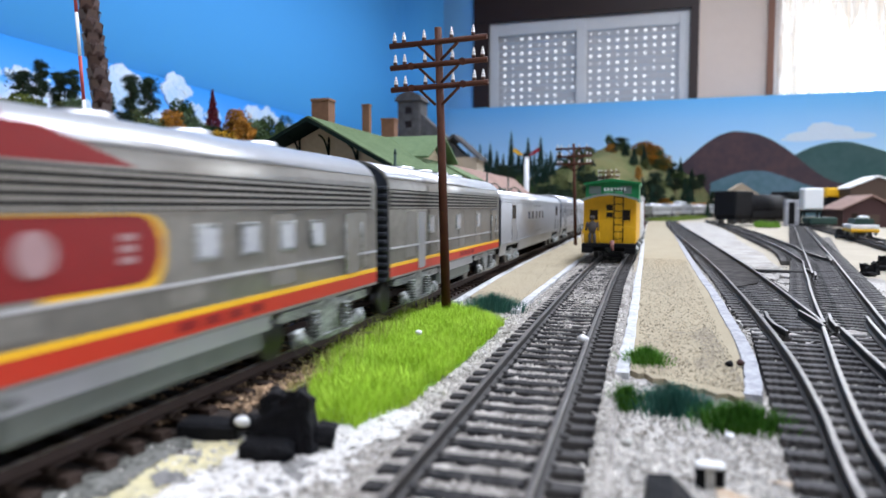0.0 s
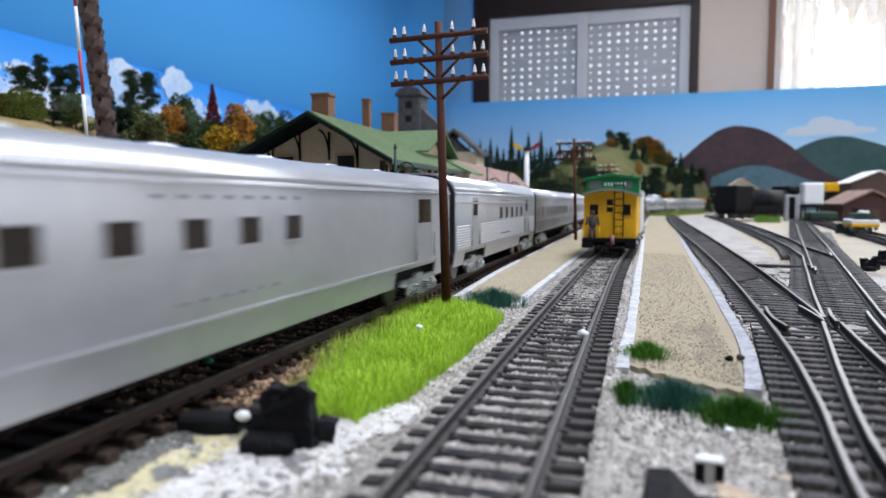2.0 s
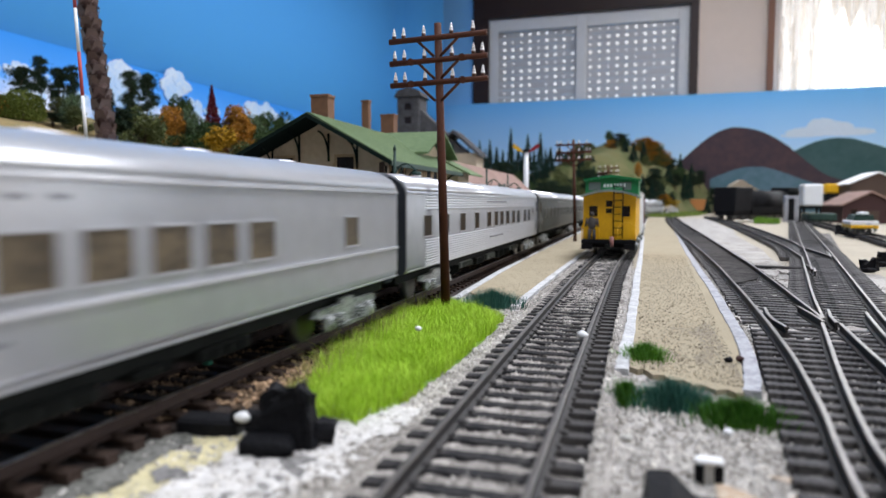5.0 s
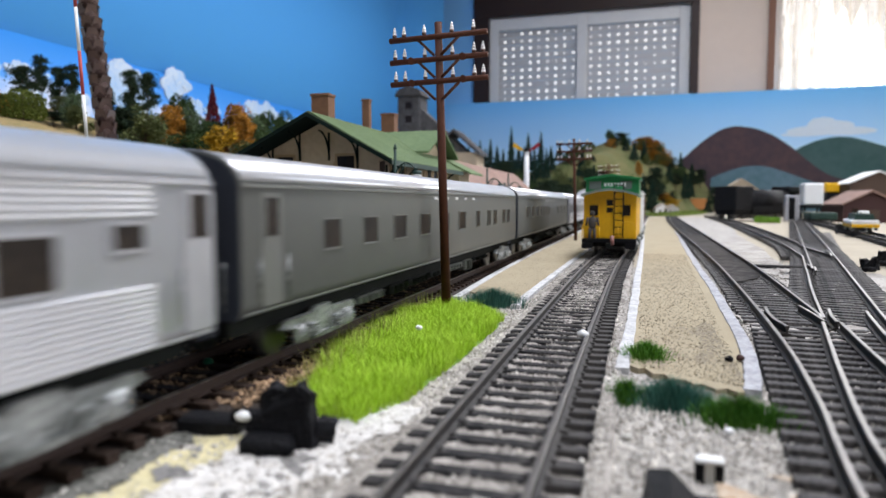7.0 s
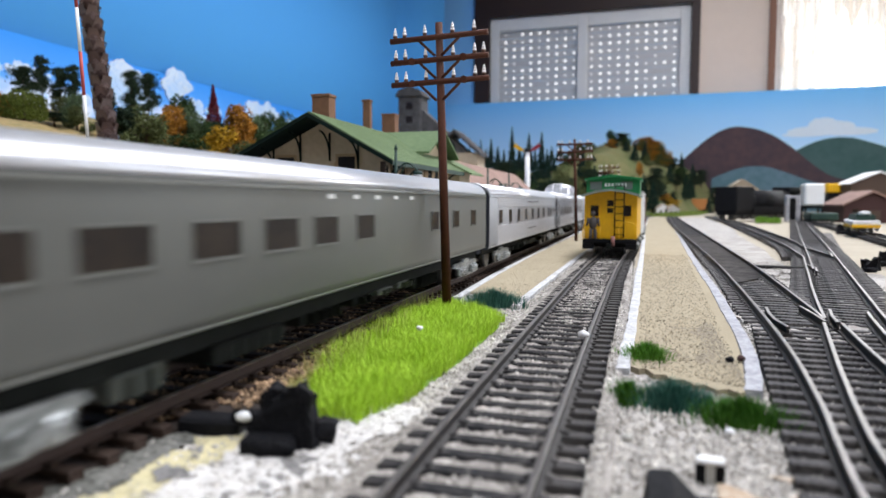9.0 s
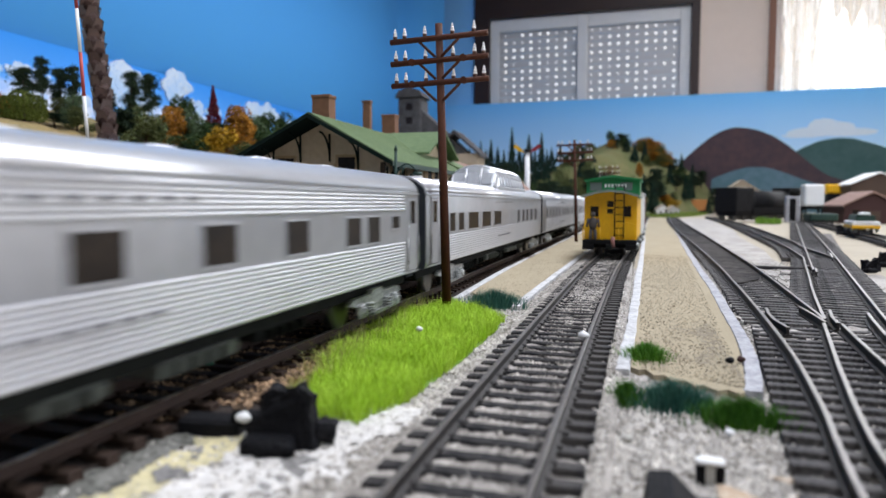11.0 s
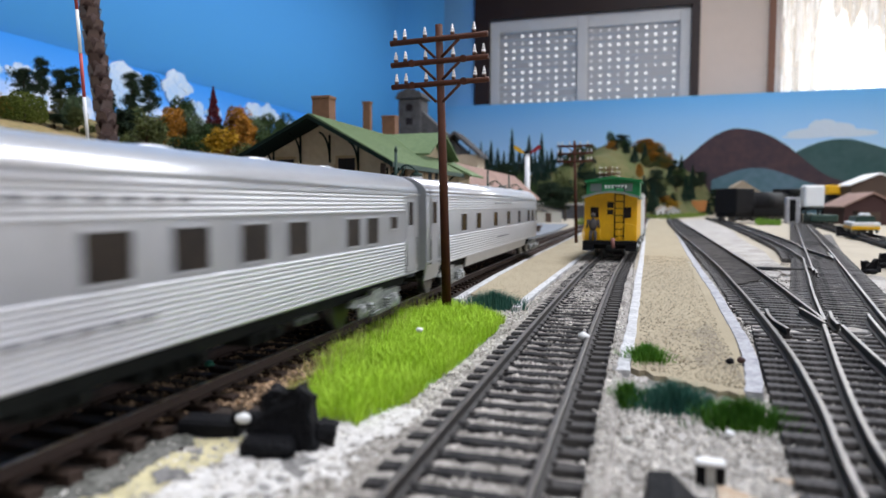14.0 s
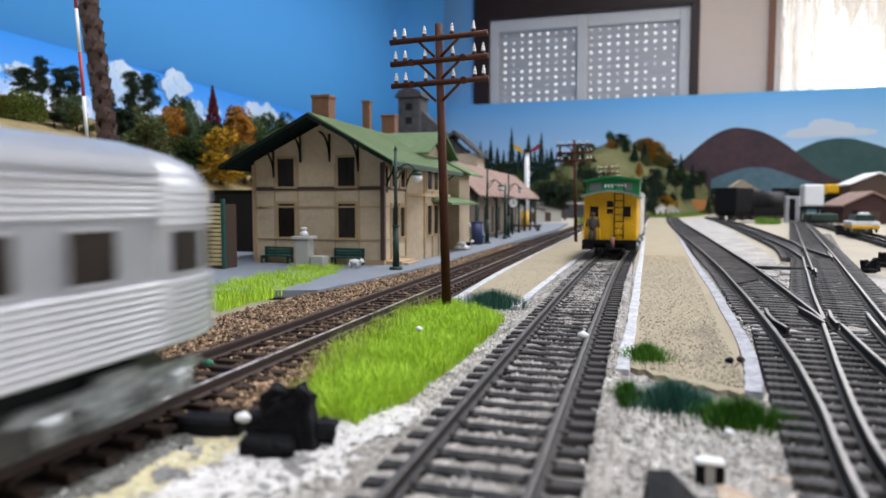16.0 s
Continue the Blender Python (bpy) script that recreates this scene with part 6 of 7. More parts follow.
        part("railing", bm, M_caby, c)
    bm = bmesh.new()
    box(bm, -1.8, 1.8, -5, 1, 4.6, 7.6, 0.4)
    beam(bm, (-2.4, -3, 5), (-3.4, -4.5, -1), 0.4, n=6)
    part("coupler", bm, M_under, c)
    bm = bmesh.new()
    beam(bm, (2.4, -0.6, 6), (2.4, -0.6, 12), 1.3, 1.3, 10)
    part("marker_lamp", bm, mat("marker_red", (0.35, 0.16, 0.14), 0.4), c, "reddish marker lamp")
    bm = bmesh.new()
    box(bm, -14, 14, 6, 106, 5, 10)
    part("underframe", bm, M_black, c)
    for yy in (24, 90):
        bogie(c, yy, 24)


caboose()
fig = thing("figurine", -29.1, 449.5, 14.2, "small dark figurine on the caboose platform", "figurine")
bm = bmesh.new()
for s in (-1, 1):
    beam(bm, (s * 1.6, 0, 0), (s * 1.3, 0, 8), 1.0, 1.2, 8)
    beam(bm, (s * 3.2, 0, 15), (s * 4.0, -0.6, 9.5), 0.8, 0.7, 8)
ball(bm, (0, 0, 11.8), 3.0, sz=1.5, sy=0.7)
ball(bm, (0, -0.2, 18), 1.7)
part("body", bm, M_figure, fig)


def wagon(y, m, label):
    x, a = None, 0
    for (x0, y0), (x1, y1) in zip(mid_path, mid_path[1:]):
        if y0 <= y <= y1:
            x, a = x0 + (x1 - x0) * (y - y0) / (y1 - y0), math.degrees(math.atan2(x1 - x0, y1 - y0))
    g = thing("box_wagon", x, y, 4.2, label, "goods wagon", "wagons behind the caboose", rz=-a)
    bm = bmesh.new()
    box(bm, -17, 17, -68, 68, 9, 44, 0.5)
    part("body", bm, m, g)
    bm = bmesh.new()
    prism(bm, [(-17.6, 43.6), (17.6, 43.6), (17.6, 44.6), (0, 47.5), (-17.6, 44.6)], -69, 69)
    part("roof", bm, M_roofsilver, g)
    bm = bmesh.new()
    box(bm, 17, 17.7, -14, 14, 10.5, 42)
    part("sliding_door", bm, m, g)
    for k in np.linspace(-60, 60, 9):
        if abs(k) > 16:
            bm = bmesh.new()
            box(bm, 17, 17.6, k - 0.5, k + 0.5, 9.5, 43.5)
            part("rib", bm, m, g)
    bm = bmesh.new()
    box(bm, -13, 13, -66, 66, 6, 9)
    part("underframe", bm, M_black, g)
    for k in (-48, 48):
        bogie(g, k, 22)


wagon(640, M_white, "white box wagon coupled behind the caboose")
wagon(785, mat("wagon_rust", (0.16, 0.06, 0.045), 0.7), "rust-brown box wagon behind the caboose")


# ---- ground signals, levers and small lineside things ----
def rough_cast(bm, k):
    bmesh.ops.subdivide_edges(bm, edges=bm.edges[:], cuts=3, use_grid_fill=True)
    for v in bm.verts:
        v.co += Vector((noise.noise(v.co * 0.5), noise.noise(v.co * 0.5 + Vector((9, 0, 0))), noise.noise(v.co * 0.45 + Vector((0, 9, 0))))) * 1.7 * k


def switch_stand(x, y, rz, label, k=1.0):
    s = thing("switch_motor", x, y, 0, label, "switch stand", rz=rz)
    bm = bmesh.new()
    box(bm, -7 * k, 4 * k, -6 * k, 3 * k, -1, 3.0 * k, 0.8)
    for v in ball(bm, (-1 * k, -5 * k, 1.0 * k), 3.4 * k, sx=1.7, sy=0.5, sz=0.6):
        v.co += v.co.normalized() * 1.1 * k * noise.noise(v.co * 0.35)
    part("base", bm, M_black_cast, s)
    bm = bmesh.new()
    prism(bm, [(-6.0 * k, 2.0 * k), (5.0 * k, 2.0 * k), (4.6 * k, 12.2 * k), (2.2 * k, 11.2 * k), (-2.5 * k, 8.2 * k), (-5.2 * k, 5.2 * k)], -1.5 * k, 1.5 * k)
    prism(bm, [(-4.5 * k, 2.0 * k), (3.0 * k, 2.0 * k), (2.0 * k, 9.6 * k), (-0.5 * k, 10.4 * k), (-4.6 * k, 10.2 * k)], 1.4 * k, 8 * k)
    rough_cast(bm, k)
    part("housing", bm, M_black_cast, s, "black angular housing")
    bm = bmesh.new()
    prism(bm, [(4.4 * k, -0.5 * k), (8.0 * k, -0.5 * k), (7.0 * k, 11.0 * k), (5.0 * k, 12.8 * k)], -2.6 * k, 2.4 * k)
    rough_cast(bm, k)
    part("flange", bm, M_black_cast, s)
    bm = bmesh.new()
    beam(bm, (6.5 * k, 1, 2.6 * k), (11 * k, 2, 2.4 * k), 2.6 * k, 2.3 * k, 9)
    rough_cast(bm, k * 0.8)
    part("cylinder", bm, M_black_cast, s)
    return s


switch_stand(-55.3, 93.0, 12, "black cast switch stand beside the track", 0.78)
s = thing("switch_lever", -69.8, 96, 0, "low black lever box with a white knob", "switch lever", rz=8)
bm = bmesh.new()
box(bm, -6, 5, -2.6, 2.6, -1, 2.4, 0.6)
part("base", bm, M_black_cast, s)
bm = bmesh.new()
beam(bm, (4, -1, 2.5), (10, -1, 3.0), 1.4, 1.4, 10)
part("rod", bm, M_black_cast, s)
bm = bmesh.new()
ball(bm, (6.2, -1.6, 3.0), 1.4, sx=1.3, sz=0.7)
part("knob", bm, M_white, s, "white knob")
s = thing("ground_peg", 10.4, 97.5, 0, "small black and white ground signal", "ground signal")
s.scale = (0.85, 0.85, 0.85)
for a in (-1.5, 1.5):
    bm = bmesh.new()
    box(bm, a - 0.75, a + 0.75, -1.0, 1.0, -1, 3.0, 0.2)
    part("post", bm, M_black, s)
bm = bmesh.new()
box(bm, -0.75, 0.75, -0.8, 0.9, -1, 3.0)
part("web", bm, M_stonegrey, s)
bm = bmesh.new()
box(bm, -2.3, 2.3, -1.3, 1.3, 3.0, 3.9, 0.4)
part("cap", bm, M_white, s, "white cap")
s = thing("black_coupling", 9, 82, -2.0, "black plastic coupling block on the gravel", "coupling")
s.scale = (1.35, 1.2, 1.0)
bm = bmesh.new()
prism(bm, [(-6, 0), (9, 0), (9, 3.4), (-1, 4.2), (-3.2, 7.2), (-5.4, 7.0)], -5, 4)
part("body", bm, M_black_cast, s)
bm = bmesh.new()
beam(bm, (3, -6, 2.4), (12, -6, 2.4), 1.4, 1.2, 10)
part("pin", bm, M_black_cast, s)


def palm():
    p = thing("palm_tree", -133, 140, 0, "scaly brown palm trunk leaning beside the track", "palm tree")
    pts = [Vector((4.6 - 0.068 * z - 0.00045 * z * z, 1.5, z)) for z in np.arange(-1, 108, 1.0)]
    bm = bmesh.new()
    for a, b in zip(pts[::6], pts[6::6]):
        beam(bm, a, b, 2.2, 2.1, 12)
    t = part("trunk", bm, M_palm, p)
    bm = bmesh.new()
    for k in range(2, 103):
        c = pts[k]
        for j in range(5):
            a = j * 2 * math.pi / 5 + (k // 3 % 2) * 0.63 + k * 0.05
            d = Vector((math.cos(a), math.sin(a), 0))
            s = Vector((-d.y, d.x, 0))
            o = c + d * 1.85
            v = [bm.verts.new(q) for q in (o - s * 1.7 - Vector((0, 0, 1.6)), o + s * 1.7 - Vector((0, 0, 1.6)), o + s * 1.0 + d * 0.75 + Vector((0, 0, 1.1)), o - s * 1.0 + d * 0.75 + Vector((0, 0, 1.1)),
                                            o + s * 1.0 + Vector((0, 0, 1.1)), o - s * 1.0 + Vector((0, 0, 1.1)))]
            if k % 3 == 0:
                bm.faces.new(v[:4])
                bm.faces.new((v[3], v[2], v[4], v[5]))
    tagged(part("bark_relief", bm, M_palmtip, t, "pale-edged bark scales"), kind="stuff")


palm()
s = thing("striped_mast", -193.5, 199, 0, "thin red and white striped mast", "mast")
for k in range(10):
    bm = bmesh.new()
    beam(bm, (-0.06 * k * 16, 0, k * 16 - 1), (-0.06 * (k + 1) * 16, 0, k * 16 + 15), 0.6, 0.6, 10)
    part("mast_section", bm, M_mastred if k % 2 else M_white, s)

# ---- the far yard ----
def steam_loco():
    l = thing("steam_locomotive", 208, 1560, 3.0, "black steam locomotive standing in the yard", "locomotive", rz=-34)
    l.scale = (1.42, 1.42, 1.42)
    bm = bmesh.new()
    beam(bm, (0, 20, 28), (0, 150, 28), 18, 18, 20)
    beam(bm, (0, 14, 28), (0, 20, 28), 14, 18, 20)
    part("boiler", bm, M_black_cast, l)
    bm = bmesh.new()
    beam(bm, (0, 40, 38), (0, 40, 50), 4, 5, 12)
    part("chimney", bm, M_black_cast, l)
    for y in (80, 112):
        bm = bmesh.new()
        ball(bm, (0, y, 41), 6)
        part("dome", bm, M_black_cast, l)
    bm = bmesh.new()
    box(bm, -17, 17, -40, 14, 12, 50, 1.5)
    part("tender", bm, M_black_cast, l)
    bm = bmesh.new()
    box(bm, -17, 17, 150, 185, 12, 52, 1.5)
    part("cab", bm, M_black_cast, l)
    bm = bmesh.new()
    box(bm, -15, 15, -38, 180, 7, 12)
    part("frame", bm, M_black, l)
    bm = bmesh.new()
    box(bm, -18, 18, 12, 160, 10, 20)
    part("running_board", bm, M_black, l)
    for y in np.linspace(-30, 170, 8):
        for s in (-1, 1):
            bm = bmesh.new()
            beam(bm, (s * 8, y, 7), (s * 12, y, 7), 7, 7, 18)
            part("wheel", bm, M_wheel, l)


steam_loco()


def flat_wagon():
    f = thing("flat_wagon", 258, 905, 4.2, "yellow and white track-work flat wagon", "goods wagon", rz=-8)
    f.scale = (0.74, 0.74, 0.74)
    bm = bmesh.new()
    box(bm, -19, 19, -50, 50, 8, 13, 0.6)
    part("frame", bm, M_yellow, f)
    bm = bmesh.new()
    box(bm, -19, 19, -48, 48, 13, 19.5, 1.0)
    part("deck_load", bm, M_white, f, "white deck")
    bm = bmesh.new()
    prism(bm, [(-14, 19), (14, 19), (12, 29), (-12, 29)], -40, 40)
    part("cover", bm, M_darkgreen, f, "dark green cover")
    bm = bmesh.new()
    ball(bm, (-3, -30, 31), 4, sx=1.6, sz=0.8)
    ball(bm, (4, -28, 31), 3, sx=1.4)
    part("bundle", bm, M_white, f)
    for k in (-32, 32):
        bogie(f, k, 20)


flat_wagon()


def yard_shed(x, y, w, d, h, rise, wallm, roofm, name, label):
    s = thing(name, x, y, -2, label, "shed")
    bm = bmesh.new()
    prism(bm, [(-w, 0), (w, 0), (w, h), (0, h + rise), (-w, h)], -d, d)
    part("wall", bm, wallm, s)
    bm = bmesh.new()
    prism(bm, [(-w - 5, h - 3), (0, h + rise - 1), (w + 5, h - 3), (w + 5, h), (0, h + rise + 3), (-w - 5, h)], -d - 6, d + 6)
    part("roof", bm, roofm, s)
    bm = bmesh.new()
    box(bm, -w * 0.3, w * 0.3, -d - 1, -d, 0, h * 0.7)
    part("door", bm, M_brown_trim, s)
    for k in (-0.7, 0.55):
        bm = bmesh.new()
        box(bm, w * k, w * (k + 0.22), -d - 1, -d, h * 0.4, h * 0.75)
        part("window", bm, M_pane, s)


yard_shed(452, 1600, 50, 80, 38, 26, M_maroon, M_pinkroof, "maroon_shed", "maroon yard shed with pinkish roof")
yard_shed(345, 2560, 75, 60, 70, 52, M_tan, M_tan, "tan_house", "tan gabled house behind the yard")
yard_shed(560, 1900, 60, 60, 90, 26, M_brown_trim, M_white, "dark_shed", "dark shed with a pale roof")


def white_tank():
    t = thing("white_hut", 338, 1500, -2, "white box hut on a dark frame", "hut")
    bm = bmesh.new()
    box(bm, -18, 18, -20, 20, 36, 80, 3)
    part("body", bm, M_white, t)
    for x in (-15, 15):
        for y in (-15, 15):
            bm = bmesh.new()
            box(bm, x - 2, x + 2, y - 2, y + 2, 0, 36)
            part("leg", bm, M_black, t)
    bm = bmesh.new()
    box(bm, -17, 17, -18, 18, 30, 36)
    part("deck", bm, M_under, t)
    g = thing("green_wagon", 340, 1440, 0, "low dark green wagon in the yard", "goods wagon")
    bm = bmesh.new()
    box(bm, -24, 24, -30, 30, 6, 20, 2)
    part("body", bm, M_darkgreen, g)
    for x in (-16, 16):
        for y in (-18, 18):
            bm = bmesh.new()
            beam(bm, (x - 2, y, 5), (x + 2, y, 5), 5, 5, 14)
            part("wheel", bm, M_wheel, g)
    y = thing("yellow_crane_cab", 492, 1950, -2, "yellow machine cab beyond the sheds", "crane")
    bm = bmesh.new()
    box(bm, -24, 24, -20, 20, 68, 92, 3)
    part("cab", bm, M_yellow, y)
    bm = bmesh.new()
    box(bm, -20, 20, -16, 16, 0, 68, 2)
    part("base", bm, M_black, y)
    w = thing("water_column", 324, 1600, -2, "grey column with a dark drum top", "water tower")
    bm = bmesh.new()
    box(bm, -16, 16, -10, 10, 0, 58, 2)
    part("wall", bm, M_kerbgrey, w)
    bm = bmesh.new()
    beam(bm, (2, 0, 58), (2, 0, 74), 11, 10, 16)
    part("drum", bm, M_under, w)
    bm = bmesh.new()
    box(bm, -9, 3, -10.6, -10, 4, 52)
    part("door", bm, M_black, w)
    o = thing("orange_container", 250, 3080, -1, "orange container beside the far track", "container")
    bm = bmesh.new()
    box(bm, -30, 34, -20, 20, 10, 58, 1.5)
    part("body", bm, M_orange, o)
    bm = bmesh.new()
    box(bm, -80, -30, -18, 18, 8, 50, 1.5)
    part("tan_end", bm, M_brick, o)
    bm = bmesh.new()
    box(bm, -78, 32, -13, 13, -12, 10)
    part("skid", bm, M_black, o)


white_tank()


def dark_wagons():
    for k, (x, y) in enumerate(((35, 2640), (95, 2800))):
        g = thing("dark_goods_wagon", x, y, 2, "dark goods wagon on the far line", "goods wagon", "far dark wagons", rz=-22)
        bm = bmesh.new()
        box(bm, -17, 17, -62, 62, 8, 42, 1)
        part("body", bm, M_maroon if k else M_brown_trim, g)
        bm = bmesh.new()
        prism(bm, [(-18, 41.5), (18, 41.5), (0, 46)], -63, 63)
        part("roof", bm, M_under, g)
        for q in (-42, 42):
            bogie(g, q, 22)


dark_wagons()
for x, y, rz, k in ((130, 436, 20, 0.6), (252, 955, 0, 1.1), (152, 478, 0, 0.75)):
    switch_stand(x, y, rz, "black switch stand beside the yard turnout", k)
# sleeper tie-bar boards beside the turnout
s = thing("tie_bar", 80, 424, 0, "dark wooden board beside the turnout", "board", rz=-6)
bm = bmesh.new()
box(bm, -14, 14, -3, 3, -1, 2.4, 0.3)
part("board", bm, M_tie, s)

# ---- hillsides and trees ----
def west_hill(x, y):
    k = min(1, max(0, (-330 - x) / 420)) ** 0.5
    side = min(1, max(0, (y - 120) / 260)) * (1 - 0.55 * min(1, max(0, (y - 1000) / 900)))
    return -6 + (165 * k * side) * (1 + 0.12 * noise.noise((x * 0.006, y * 0.006, 1))) + 6 * noise.noise((x * 0.03, y * 0.03, 2)) * k


bm = bmesh.new()
sheet(bm, -1175, -290, 60, 3000, 60, 130, west_hill)
tagged(part("west_hillside", bm, M_soil), "dry ochre model hillside", "hillside", kind="structure")


def north_hill(x, y):
    top = 290 * math.exp(-((x + 90) / 290) ** 2) + 150 * math.exp(-((x + 640) / 330) ** 2) + 150 * math.exp(-((x - 330) / 190) ** 2)
    track = -90 + max(0, y - 1009) ** 2 / 10244
    k = min(1, max(0, (track - 40 - x) / (180 + max(0, 100 - x) * 0.9)))
    k *= min(1, max(0, (y - 2120) / 500)) * (1 - min(1, max(0, (x - 420) / 130)))
    k = k * k * (3 - 2 * k)
    return -6 + top * k * (1 + 0.10 * noise.noise((x * 0.006, y * 0.006, 9))) + 9 * k * noise.noise((x * 0.03, y * 0.03, 4))


bm = bmesh.new()
sheet(bm, -1100, 560, 2100, 3380, 90, 60, north_hill)
tagged(part("north_hillside", bm, M_meadow), "green meadow hillside below the backdrop", "hillside", kind="structure")


def crown(bm, rnd, w, h, kind, n):
    """Small leaf clumps: folded leaf cards scattered in a crown's volume."""
    blobs = [(rnd.uniform(-.36, .36) * (1.15 - 0.6 * k / 15), rnd.uniform(-.36, .36) * (1.15 - 0.6 * k / 15), .12 + .72 * k / 15, rnd.uniform(.14, .26)) for k in range(16)]
    layers = [(rnd.uniform(-.45, .45) * (1.2 - z), rnd.uniform(-.45, .45) * (1.2 - z), z, rnd.uniform(.12, .34)) for z in np.linspace(0.36, 0.95, 14)]
    for _ in range(n):
        if kind in ("fir", "maroon"):
            t = rnd.random() ** 1.4
            r = (1 - t) * 0.5 * (0.45 + 0.55 * rnd.random()) * (0.9 + 0.1 * math.sin(t * 40))
            a = rnd.uniform(0, 6.283)
            p = Vector((r * math.cos(a) * w, r * math.sin(a) * w, h * (0.1 + 0.9 * t)))
        elif kind == "willow":
            a, r = rnd.uniform(0, 6.283), rnd.random() ** 0.5 * 0.5
            p = Vector((r * math.cos(a) * w, r * math.sin(a) * w, h * (0.08 + rnd.random() * (0.9 - 1.1 * r * r))))
        elif kind == "dark":
            bx, by, bz, br = rnd.choice(layers)
            d = Vector((rnd.gauss(0, 1), rnd.gauss(0, 1), rnd.gauss(0, 0.45)))
            p = Vector(((bx + d.x * br * 0.5) * w, (by + d.y * br * 0.5) * w, (bz + d.z * br * 0.24) * h))
        else:
            bx, by, bz, br = rnd.choice(blobs)
            d = Vector((rnd.gauss(0, 1), rnd.gauss(0, 1), rnd.gauss(0, 1))).normalized() * br * rnd.uniform(0.6, 1.08)
            p = Vector(((bx + d.x) * w, (by + d.y) * w, (bz + d.z * 0.8) * h))
        s = w * rnd.uniform(0.016, 0.034)
        u = Vector((rnd.gauss(0, 1), rnd.gauss(0, 1), rnd.gauss(0, 1))).normalized()
        v = u.cross(Vector((rnd.gauss(0, 1), rnd.gauss(0, 1), rnd.gauss(0, 1)))).normalized()
        if kind == "willow":
            u, v = Vector((0, 0, 1)) * 2.2, Vector((u.x, u.y, 0)) * 0.6
        q = u.cross(v) * 0.6
        a, b, c, d = (bm.verts.new(p + e * s) for e in (-u - v, u - v * 0.3 + q, u * 0.4 + v, -u * 0.8 + v + q))
        bm.faces.new((a, b, c))
        bm.faces.new((a, c, d))


TREES = {}
LABELS = {"dark": "dark pine tree with an open crown", "fir": "slender dark fir tree", "green": "round green deciduous tree", "olive": "olive green bushy tree", "willow": "drooping green willow tree",
          "sage": "pale green bushy tree", "yellow": "bright yellow autumn tree", "orange": "golden orange autumn tree", "maroon": "pointed tree with maroon foliage"}


def tree(x, y, z, h, w, kind, var=0):
    key = (kind, var)
    if key not in TREES:
        rnd = random.Random(hash_of(kind) + var)
        t = thing("tree", 0, 0, 0, LABELS[kind], "tree", kind + " trees")
        bm = bmesh.new()
        beam(bm, (0, 0, -6), (0, 0, 45), 2.6, 1.8, 8)
        beam(bm, (0, 0, 45), (2, 1, 88), 1.8, 0.5, 8)
        for k in range(6):
            a = k * 1.9 + var
            z0 = 34 + 8 * k
            beam(bm, (0, 0, z0), (22 * math.cos(a) * (1 - k / 9), 22 * math.sin(a) * (1 - k / 9), z0 + 12), 1.1, 0.4, 6)
        part("trunk", bm, M_trunk, t)
        bm = bmesh.new()
        crown(bm, rnd, 62.0, 100.0, kind, 3600 if kind not in ('fir', 'maroon') else 2600)
        part("crown", bm, LEAF[kind], t)
        t.matrix_basis = place(x, y, z, var * 77) @ Matrix.Diagonal((w / 60, w / 60, h / 98, 1))
        TREES[key] = t
        return t
    o = copy_thing(TREES[key], place(x, y, z, random.uniform(0, 360)))
    o.scale = (w / 60, w / 60, h / 98)
    return o


def hash_of(s):
    return sum(ord(c) * (i + 3) for i, c in enumerate(s))


random.seed(5)
WEST = [(-532, 466, 84, 57, 45, 'willow'), (-560, 452, 118, 28, 34, 'orange'), (-700, 613, 147, 52, 42, 'dark'), (-720, 658, 153, 68, 30, 'dark'), (-720, 685, 157, 55, 34, 'dark'), (-700, 685, 152, 62, 30, 'dark'),
        (-560, 547, 134, 17, 20, 'sage'), (-540, 532, 117, 18, 28, 'olive'), (-560, 471, 124, 14, 22, 'orange'), (-680, 764, 168, 53, 36, 'dark'), (-680, 797, 170, 54, 42, 'dark'), (-600, 640, 140, 29, 20, 'dark'),
        (-470, 527, 95, 35, 30, 'olive'), (-500, 639, 110, 51, 40, 'green'), (-470, 586, 100, 42, 40, 'orange'), (-460, 604, 96, 43, 34, 'sage'),
        (-480, 670, 104, 70, 46, 'maroon'), (-400, 570, 70, 44, 60, 'yellow'), (-440, 663, 95, 57, 50, 'orange'), (-450, 610, 92, 36, 30, 'green'), (-460, 544, 92, 28, 30, 'olive'),
        (-560, 913, 127, 54, 52, 'green'), (-560, 964, 132, 51, 52, 'green'), (-520, 811, 115, 47, 40, 'sage'), (-430, 500, 84, 34, 44, 'olive'), (-470, 520, 88, 40, 46, 'dark'), (-420, 540, 76, 30, 46, 'green'), (-500, 560, 106, 30, 40, 'green'), (-455, 640, 88, 40, 46, 'dark'), (-620, 600, 140, 18, 40, 'olive'), (-540, 505, 96, 30, 36, 'dark'), (-400, 610, 72, 30, 50, 'olive'), (-425, 690, 84, 40, 50, 'green')]
for i, (x, y, z, h, w, kind) in enumerate(WEST):
    base = west_hill(x, y)
    top = z + h
    tree(x, y, base - 1, top - base + 1, w * (0.8 if kind in ('dark', 'maroon', 'willow') else 1.05), kind, i % 2)
FIRS = [(-591, 277), (-551, 280), (-524, 254), (-469, 321), (-440, 252), (-404, 298), (-356, 300), (-318, 249), (-286, 256), (-698, 284), (-636, 256), (-240, 241), (-203, 246), (-500, 240), (-420, 245), (-380, 240), (-660, 250), (-570, 245), (-335, 238)]
